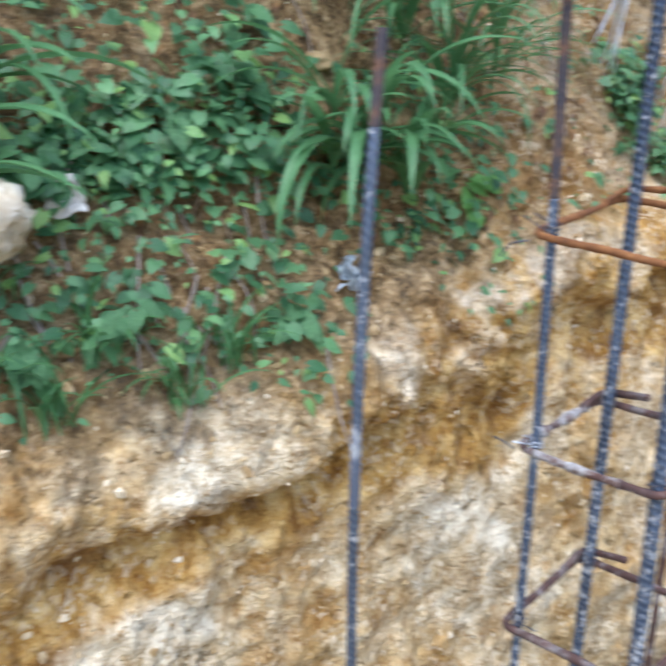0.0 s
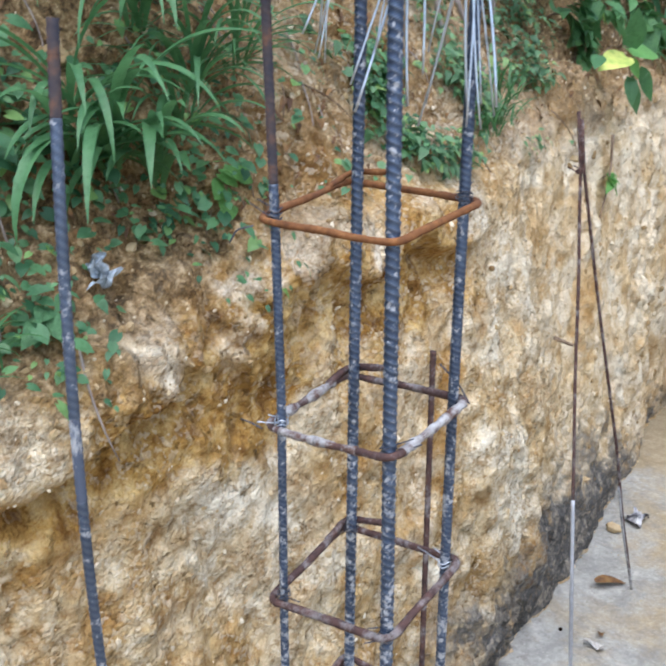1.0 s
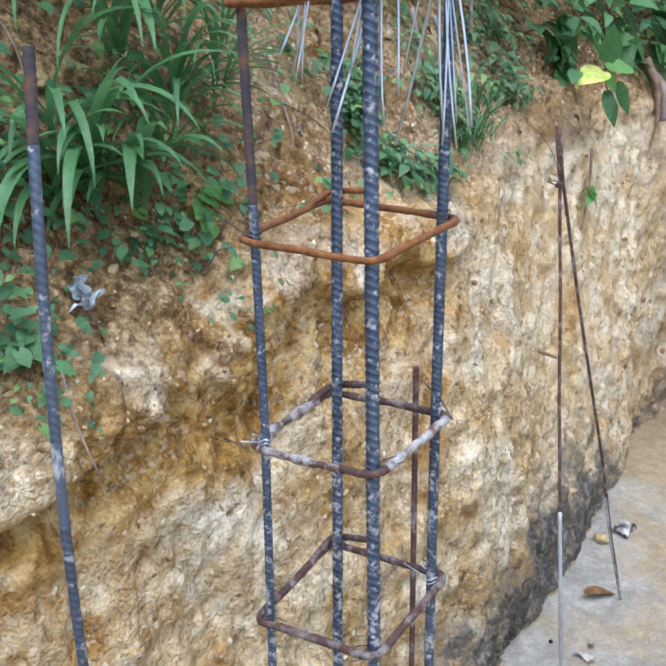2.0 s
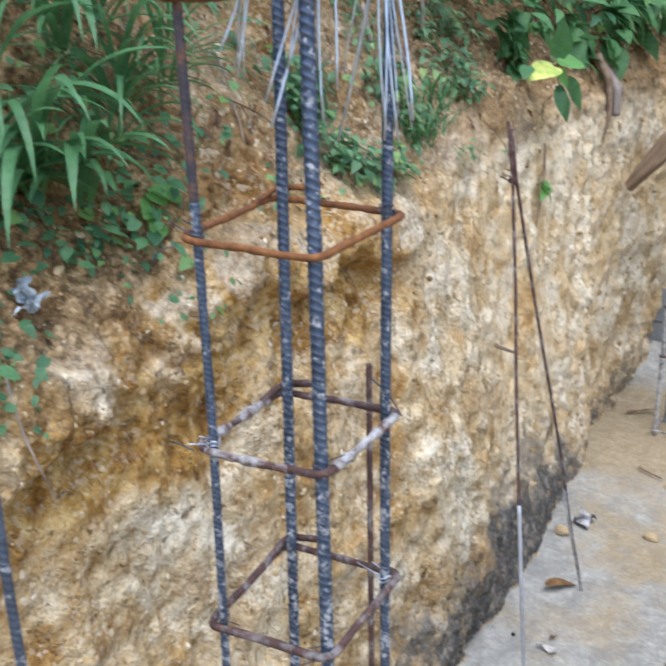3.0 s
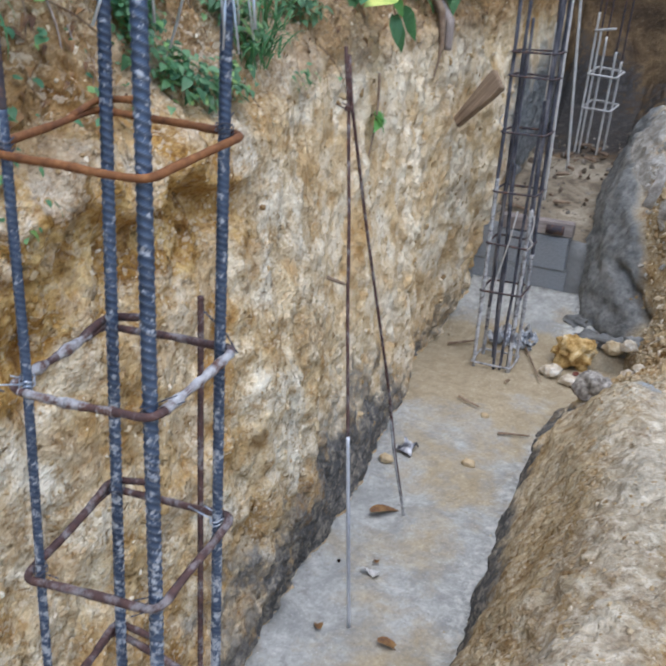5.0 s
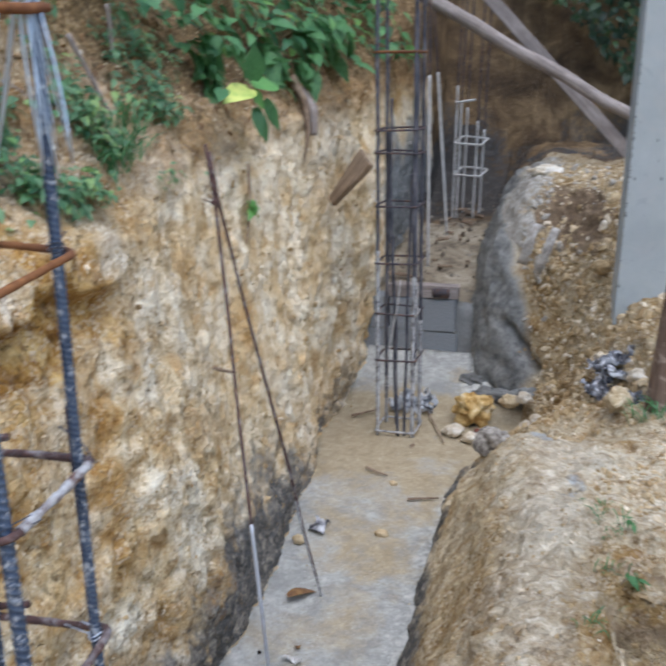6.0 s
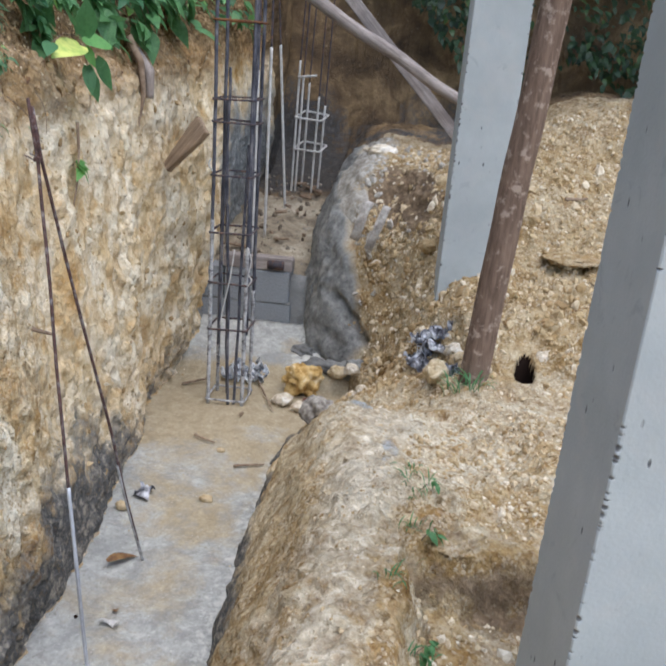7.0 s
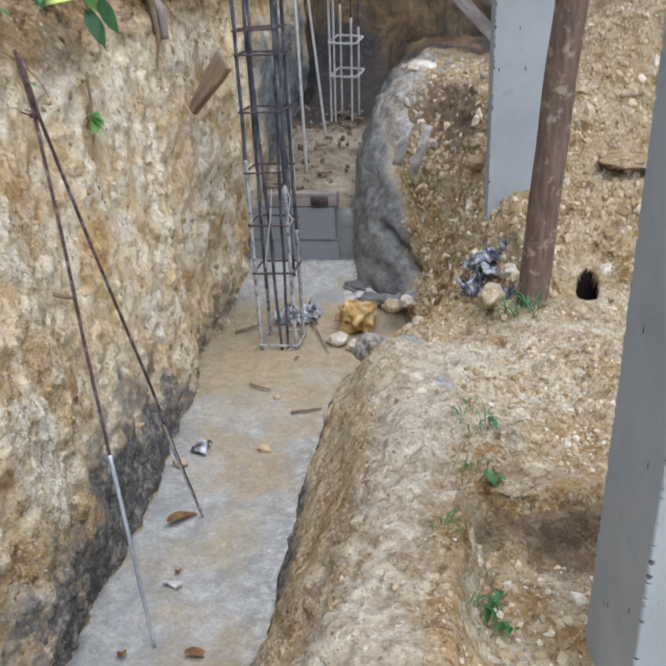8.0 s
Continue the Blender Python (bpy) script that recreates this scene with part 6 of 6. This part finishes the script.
leafy_sprig((-0.99, 3.72, 1.80), (
    ((-0.93, 3.66, 1.770), (-0.91, 3.42, 1.752), "yellow_leaf", 0.42),
    ((-0.94, 3.70, 1.785), (-0.92, 3.95, 1.800), "light_leaf", 0.50),
    ((-0.94, 3.72, 1.760), (-0.91, 3.76, 1.695), "light_leaf", 0.60),
    ((-0.94, 3.72, 1.800), (-0.90, 3.66, 1.920), "shrub", 0.62),
    ((-0.95, 3.76, 1.700), (-0.92, 3.74, 1.600), "shrub", 0.50),
    ((-0.95, 3.78, 1.680), (-0.92, 3.80, 1.570), "shrub", 0.46),
    ((-0.95, 3.84, 1.720), (-0.91, 3.93, 1.610), "shrub", 0.55),
    ((-0.94, 3.46, 1.775), (-0.91, 3.37, 1.745), "shrub", 0.55),
    ((-0.94, 3.62, 1.840), (-0.91, 3.52, 1.900), "shrub", 0.55),
), "sprig of broad light green leaves with one yellowing leaf")
_p, _ = on_bank(3.732, 1.34)
leafy_branch(_p, 6, "small bright green seedling rooted in the bank", "seedling", "seedling", M["light_leaf"], 71, 0.065, (0.05, 0.03, 0.05), OVAL, 0.3, 0, 0.002)

# dark growth behind the heap
_r = random.Random(5)
_spots = []
for n in range(9000):
    x, z = -0.6 + 4.6 * _r.random(), 1.2 + 2.4 * _r.random()
    y = 8.22 + 0.27 * (z - 1.0) - 0.45 * _r.random()
    if x < 0.5 and z < 1.75 + 0.7 * (0.5 - x) + 0.5 * noise.noise(Vector((x * 3, z, 0))):
        continue
    if noise.noise(Vector((x * 2.2, y * 2.2, z * 2.2))) < -0.12:
        continue
    _spots.append((_r.randrange(3), leaf_pose((x, y, z), (0.1, -0.9, 0.3), _r, 0.04 + 0.07 * _r.random(), 0.1)))
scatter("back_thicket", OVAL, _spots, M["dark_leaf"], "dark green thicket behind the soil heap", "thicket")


def tree(place, h, spread, seed, label):
    """A broad tree: tapered trunk, limbs and a crown of many leaves with gaps."""
    r = random.Random(seed)
    t = thing("tree", place, label, "tree", "trees")
    bm = bmesh.new()
    tube(bm, line((0, 0, -0.3), (0.2, -0.1, h * 0.75), 0.2, wob=0.12, seed=seed), 0.13, 10, taper=0.45)
    part("trunk", bm, M["pole"], t)
    spots = []
    for n in range(11):
        an = 2 * math.pi * n / 11 + r.random()
        a = Vector((0.12, -0.06, h * (0.42 + 0.3 * r.random())))
        e = a + Vector((math.cos(an), math.sin(an), 0.35 + 0.3 * r.random())) * spread * (0.6 + 0.4 * r.random())
        bm = bmesh.new()
        tube(bm, line(a, e, 0.15, wob=0.1, seed=n), 0.045, 7, taper=0.25)
        part("limb", bm, M["pole"], t)
        for _ in range(260):
            f = 0.35 + 0.7 * r.random()
            p = a.lerp(e, f) + Vector((r.gauss(0, 0.33), r.gauss(0, 0.33), r.gauss(0, 0.22)))
            spots.append((r.randrange(3), leaf_pose(p, (math.cos(an), math.sin(an), 0.4), r, 0.10 + 0.09 * r.random(), 0.1)))
    vs, fs, k0 = [], [], 0
    for b, m in spots:
        v, f = OVAL[b]
        m = np.array(m)
        vs.append(v @ m[:3, :3].T + m[:3, 3])
        fs += [tuple(i + k0 for i in q) for q in f]
        k0 += len(v)
    me = bpy.data.meshes.new("crown")
    me.from_pydata(np.concatenate(vs), [], fs)
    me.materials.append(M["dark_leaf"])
    ob = new("crown", me)
    ob.parent = t
    return t


# crowns set over the back cut to shade the far end of the trench
tree((-0.6, 9.6, 3.0), 4.2, 2.3, 1, "dark leafy tree on the bank behind the trench")
tree((1.9, 9.9, 3.0), 4.4, 2.4, 2, "dark leafy tree behind the soil heap")
# added out of view to block sun from the far trench and heap
tree((2.6, 7.7, 1.5), 5.4, 2.7, 4, "added unseen tree whose crown shades the far trench and heap")


def grass_tuft(place, count, length, label, seed):
    r = random.Random(seed)
    t = thing("grass_tuft", place, label, "grass", "grass tufts")
    for n in range(count):
        bm = bmesh.new()
        blade(bm, length * (0.5 + 0.6 * r.random()), 0.009 if length > 0.1 else 0.0045, 55 + 35 * r.random(), 60 + 80 * r.random(), 360 * r.random(), (0.02 * r.gauss(0, 1), 0.02 * r.gauss(0, 1), 0), 7, 0.2)
        part("blade", bm, M["shrub"], t)


for n, (x, y, cnt, ln) in enumerate(((0.56, 4.10, 18, 0.15), (0.50, 4.11, 8, 0.12), (0.37, 2.95, 12, 0.06), (0.39, 2.90, 10, 0.05), (0.39, 2.70, 12, 0.055), (0.36, 2.45, 14, 0.06), (0.35, 3.10, 8, 0.05), (0.42, 2.32, 12, 0.07))):
    p, _ = on_heap(x, y)
    grass_tuft(p, cnt, ln, "small green grass tuft growing in the clay", 80 + n)

for n, (y, z) in enumerate(((0.84, 1.38), (0.93, 1.33), (1.02, 1.40), (1.10, 1.33), (1.20, 1.36), (0.88, 1.48))):
    p, nn = on_bank(y, z)
    grass_tuft(p + nn * 0.004, 22, 0.15, "thin green grass hanging from the bank", 95 + n)

# ---- roots, stems and litter ----


def root(place, pts, r, label, mat="twig", taper=0.5):
    bm = bmesh.new()
    tube(bm, subdivide_path([Vector(p) for p in pts], 0.02), r, 7, taper=taper)
    return solo("root", bm, M[mat], place, label, "root", "roots")


_p, _n = on_bank(3.72, 1.34)
root(_p + _n * 0.006, [(0, 0.03, 0.16), (0.012, 0.01, 0.05), (0.012, -0.01, -0.05), (0.004, -0.05, -0.19)], 0.006, "thin dark stem trailing down the bank face", "twig", 0.4)
_p, _ = on_bank(4.55, 1.75)
root(_p, [(0.0, 0, 0.06), (0.06, 0.0, -0.04), (0.07, 0.01, -0.18), (0.04, 0.0, -0.36)], 0.02, "dark root hanging down the bank face", taper=0.3)
root(_p, [(0.01, 0.05, 0.0), (0.085, 0.04, -0.08), (0.085, 0.05, -0.2)], 0.030, "pale peeling root stub on the bank face", "grey_wood", 0.6)
_r = random.Random(11)
for n in range(26):
    y = 0.9 + 4.2 * _r.random()
    z = (1.42 if y < 2 else 1.55) + 0.4 * _r.random()
    p, nn = on_bank(y, z)
    d = Vector((0.04 * _r.random(), _r.gauss(0, 0.09), -0.08 - 0.12 * _r.random()))
    bm = bmesh.new()
    m = d * 0.5 + nn * 0.035
    tube(bm, [Vector().lerp(m, f).lerp(m.lerp(d, f), f) for f in np.linspace(0, 1, 8)], 0.0018 + 0.001 * _r.random(), 5, taper=0.5)
    solo("dry_twig", bm, M["twig"], p + nn * 0.012, "thin dry twig lying on the bank", "twig", "dry twigs")
for n, (y, z, dy, dz) in enumerate(((2.75, 1.90, 0.05, -0.22), (2.85, 1.88, 0.10, -0.18), (3.25, 2.0, -0.05, -0.3))):
    p, nn = on_bank(y, z)
    bm = bmesh.new()
    tube(bm, line((0.05, 0, 0.05), (0.10, dy, dz), 0.02, wob=0.01, seed=n), 0.008, 6, taper=0.6)
    solo("dead_stalk", bm, M["grey_wood"], p, "grey dead stalk hanging from the undergrowth", "stalk", "dead stalks")
_r = random.Random(23)
for n in range(50):
    y = 0.95 + 1.6 * _r.random() if n < 22 else 0.75 + 0.6 * _r.random()
    p, nn = on_bank(y, 1.42 + 0.22 * (y - 0.9) + 0.35 * _r.random() if n < 22 else 1.39 + 0.2 * _r.random())
    d = Vector((0.03 + 0.05 * _r.random(), _r.gauss(0, 0.07), -0.10 - 0.14 * _r.random()))
    m = d * 0.5 + nn * 0.04 + Vector((0, _r.gauss(0, 0.03), 0))
    bm = bmesh.new()
    tube(bm, [Vector().lerp(m, f).lerp(m.lerp(d, f), f) for f in np.linspace(0, 1, 9)], 0.0016 + 0.0012 * _r.random(), 5, taper=0.5)
    solo("dry_stalk", bm, M["grey_wood"], p + nn * 0.006, "pale dry stalk hanging down the planted bank", "stalk", "dry stalks")
LITTER = [base_of(lambda b, i=i: flat_leaf(b, 1.0, 0.5, 0.0, 0.5 + 0.3 * i, 0.5)) for i in range(3)]
scatter("leaf_litter", LITTER, leaf_spots(2000, 0.7, 5.4, (0.008, 0.034), 9, 3, lambda y, z: 0.8 if z > 1.42 + 0.05 * y else 0.0, 0.012), M["dry_leaf"], "dry brown leaf litter on the planted slope", "leaf litter")

# ---- plastic scraps ----


def crumple(bm, sx, sy, amp, seed, n=22, freq=9.0, at=(0, 0, 0)):
    """A sheet of film, creased and folded."""
    g = []
    for i in range(n):
        row = []
        for j in range(n):
            u, v = i / (n - 1) - 0.5, j / (n - 1) - 0.5
            q = Vector((u * sx, v * sy, 0))
            d = noise.noise_vector(q * freq + Vector((seed, seed * 2, 0))) + 0.5 * noise.noise_vector(q * freq * 2.7 + Vector((0, seed, 1)))
            row.append(bm.verts.new(q * 0.75 + Vector((d.x * amp, d.y * amp, abs(d.z) * amp * 1.6)) + Vector(at)))
        g.append(row)
    for i in range(n - 1):
        for j in range(n - 1):
            bm.faces.new((g[i][j], g[i + 1][j], g[i + 1][j + 1], g[i][j + 1]))


def scrap(place, sx, sy, amp, seed, label, mat="film", rot=(0, 0, 0), freq=14.0):
    bm = bmesh.new()
    crumple(bm, sx, sy, amp, seed, 34, freq)
    return solo("plastic_scrap", bm, M[mat], place, label, "plastic scrap", "plastic scraps", rot=rot, smooth=False)


for n, (x, y, s, rz) in enumerate(((0.33, 4.47, 0.20, 20), (0.37, 4.52, 0.24, 80), (0.41, 4.58, 0.22, 140), (0.485, 4.29, 0.15, 50), (0.36, 4.60, 0.20, 200), (0.42, 4.50, 0.18, 260))):
    p, _ = on_heap(x, y)
    scrap(p + Vector((0, 0, -0.012)), s * 0.8, s * 0.8, 0.05, n * 3.0 + 1, "crumpled grey plastic film lying at the foot of a pole", rot=(15 * math.sin(n * 2.0), 20 * math.cos(n * 3.0), rz), freq=24.0)
scrap((-0.66, 5.17, 0.015), 0.22, 0.20, 0.085, 21.0, "crumpled whitish plastic bag lying behind the cage", "bag", freq=20.0)
_p, _ = on_bank(1.43, 1.46)
scrap(_p + Vector((0.012, 0, 0)), 0.05, 0.045, 0.022, 22.0, "shred of clear bluish plastic caught on the bank", "clear_film", rot=(0, 60, 0), freq=45.0)
_p, _ = on_bank(1.02, 1.60)
scrap(_p + Vector((0.03, 0, 0)), 0.08, 0.06, 0.02, 23.0, "white scrap of plastic among vines", "pale_splash", rot=(0, 70, 0))
scrap((-0.735, 3.76, 0.010), 0.11, 0.09, 0.035, 24.0, "small crumpled dark and white scrap of plastic on the footing")
scrap((-0.54, 2.92, 0.010), 0.075, 0.05, 0.02, 25.0, "pale scrap of plastic on the footing", "pale_splash")


def sack_strip(top, low, width, seed):
    """A stiff band of sacking, bent over the heap."""
    top, low = Vector(top), Vector(low)
    bm = bmesh.new()
    side = (low - top).cross(Vector((0, -1, 0.3))).normalized()
    out = Vector((0, -1, 0.35)).normalized()
    rows = []
    for i in range(13):
        f = i / 12
        p = (low - top) * f + out * (0.035 * math.sin(math.pi * f) - 0.03 * f * f) + side * 0.004 * math.sin(5 * f + seed)
        w = width * (0.85 + 0.15 * noise.noise(Vector((f * 4, seed, 0))))
        q = [p + side * w * (u - 0.5) + out * (0.010 * math.sin(math.pi * u)) for u in np.linspace(0, 1, 6)]
        q += [v - out * 0.006 for v in reversed(q)]
        rows.append([bm.verts.new(v) for v in q])
    for a, b in zip(rows, rows[1:]):
        for s in range(12):
            bm.faces.new((a[s], a[(s + 1) % 12], b[(s + 1) % 12], b[s]))
    bm.faces.new(rows[0])
    bm.faces.new(rows[-1][::-1])
    bmesh.ops.recalc_face_normals(bm, faces=bm.faces[:])
    return solo("sack_strip", bm, M["sacking"], top, "grey-brown cement-stiffened strip of sacking on the heap", "sack strip", "sack strips")


k = Mat("stiff_sacking", 0.9, spec=0.15)
_a = k.noise(26, 6.0, 0.7)
k.color(k.ramp(_a, (0.36, (0.22, 0.19, 0.16)), (0.52, (0.40, 0.36, 0.31)), (0.68, (0.56, 0.52, 0.46)))).bump(_a, 0.006, 0.9)
M["sacking"] = k.m
sack_strip((-0.050, 5.445, 1.03), (-0.120, 5.350, 0.83), 0.062, 1.0)
sack_strip((0.050, 5.445, 1.01), (-0.035, 5.350, 0.78), 0.056, 2.0)

scrap((-0.235, 4.90, 0.02), 0.09, 0.05, 0.02, 26.0, "dark red scrap of sheet lying between stones", "red_rust")
for n, (x, y) in enumerate(((0.42, 2.34), (0.40, 2.96), (0.41, 2.66), (0.45, 2.28))):
    _p, _ = on_heap(x, y)
    leafy_branch(_p + Vector((0, 0, 0.004)), 8, "small green weed seedling growing beside the path", "weed_seedling", "seedling", M["shrub"], 90 + n, 0.034, (0.04, 0.04, 0.03), OVAL, 0.2, 0, 0.0015)
for n, (y, z, cnt) in enumerate(((2.82, 1.60, 26), (2.70, 1.58, 18), (2.95, 1.66, 20))):
    _p, _ = on_bank(y, z)
    grass_tuft(_p + Vector((0.03, 0, 0.0)), cnt, 0.15, "fine grey-green grass tuft on the brow of the bank", 110 + n)

# ---- small things on the footing ----


def dry_leaf(place, size, rz, label, curl=0.35, tilt=0.0):
    bm = bmesh.new()
    flat_leaf(bm, 1.0, 0.42, 0.0, curl, 0.45)
    bmesh.ops.scale(bm, verts=bm.verts[:], vec=(size,) * 3)
    return solo("dry_leaf", bm, M["dry_leaf"], place, label, "leaf", "fallen leaves", rot=(tilt, 0, rz))


dry_leaf((-0.675, 3.22, 0.03), 0.125, 51, "fallen red-brown leaf lying on the concrete footing", 0.2)
dry_leaf((-0.545, 2.97, 0.02), 0.055, 110, "curled brown dry leaf on the footing", 0.7)
dry_leaf((-0.40, 2.63, 0.02), 0.09, 20, "curled brown dry leaf on the footing", 0.6)
dry_leaf((-0.57, 2.59, 0.02), 0.07, 120, "curled brown dry leaf on the footing", 0.6)


def twig(a, b, r, label, mat="twig", name="twig"):
    a, b = Vector(a), Vector(b)
    bm = bmesh.new()
    tube(bm, line(Vector(), b - a, 0.012, wob=0.006, seed=a.x * 9), r, 6, taper=0.6)
    return solo(name, bm, M[mat], a, label, "twig", "twigs")


twig((-0.70, 4.347, 0.02), (-0.585, 4.291, 0.02), 0.007, "dark short stick on wet clay")
twig((-0.44, 4.085, 0.018), (-0.313, 4.135, 0.018), 0.007, "dark short stick at the trench edge")
twig((-0.585, 5.15, 0.03), (-0.394, 4.72, 0.022), 0.0055, "thin straight dark stick leaning by the cage")
twig((-0.745, 2.875, 1.005), (-0.700, 2.905, 0.985), 0.007, "broken root stub sticking out of the bank")
twig((-0.955, 4.95, 0.02), (-0.84, 5.05, 0.03), 0.009, "dark stick at the bank foot")
twig((-0.55, 4.63, 0.02), (-0.53, 4.64, 0.035), 0.010, "dark nub of wood on wet clay")
stone((-0.664, 2.93, 0.010), 0.0065, (1, 1, 1), "pit", "small black pebble on the footing", 31.0, "pebble", 2, 0.2)
_r = random.Random(17)
for n in range(16):
    y = 5.9 + 1.5 * _r.random()
    x = -0.55 - 0.35 * _r.random()
    z = float(floor_z(y)) + 0.0
    a = Vector((x, y, z))
    twig(a, a + Vector((_r.gauss(0, 0.1), _r.gauss(0, 0.05), 0.015)), 0.010 + 0.008 * _r.random(), "dark scrap of wood on the trench floor")
_p, _ = on_heap(1.04, 5.4)
twig(_p + Vector((-0.05, 0, 0.02)), _p + Vector((0.07, 0.03, 0.03)), 0.012, "dark piece of bark on the heap")
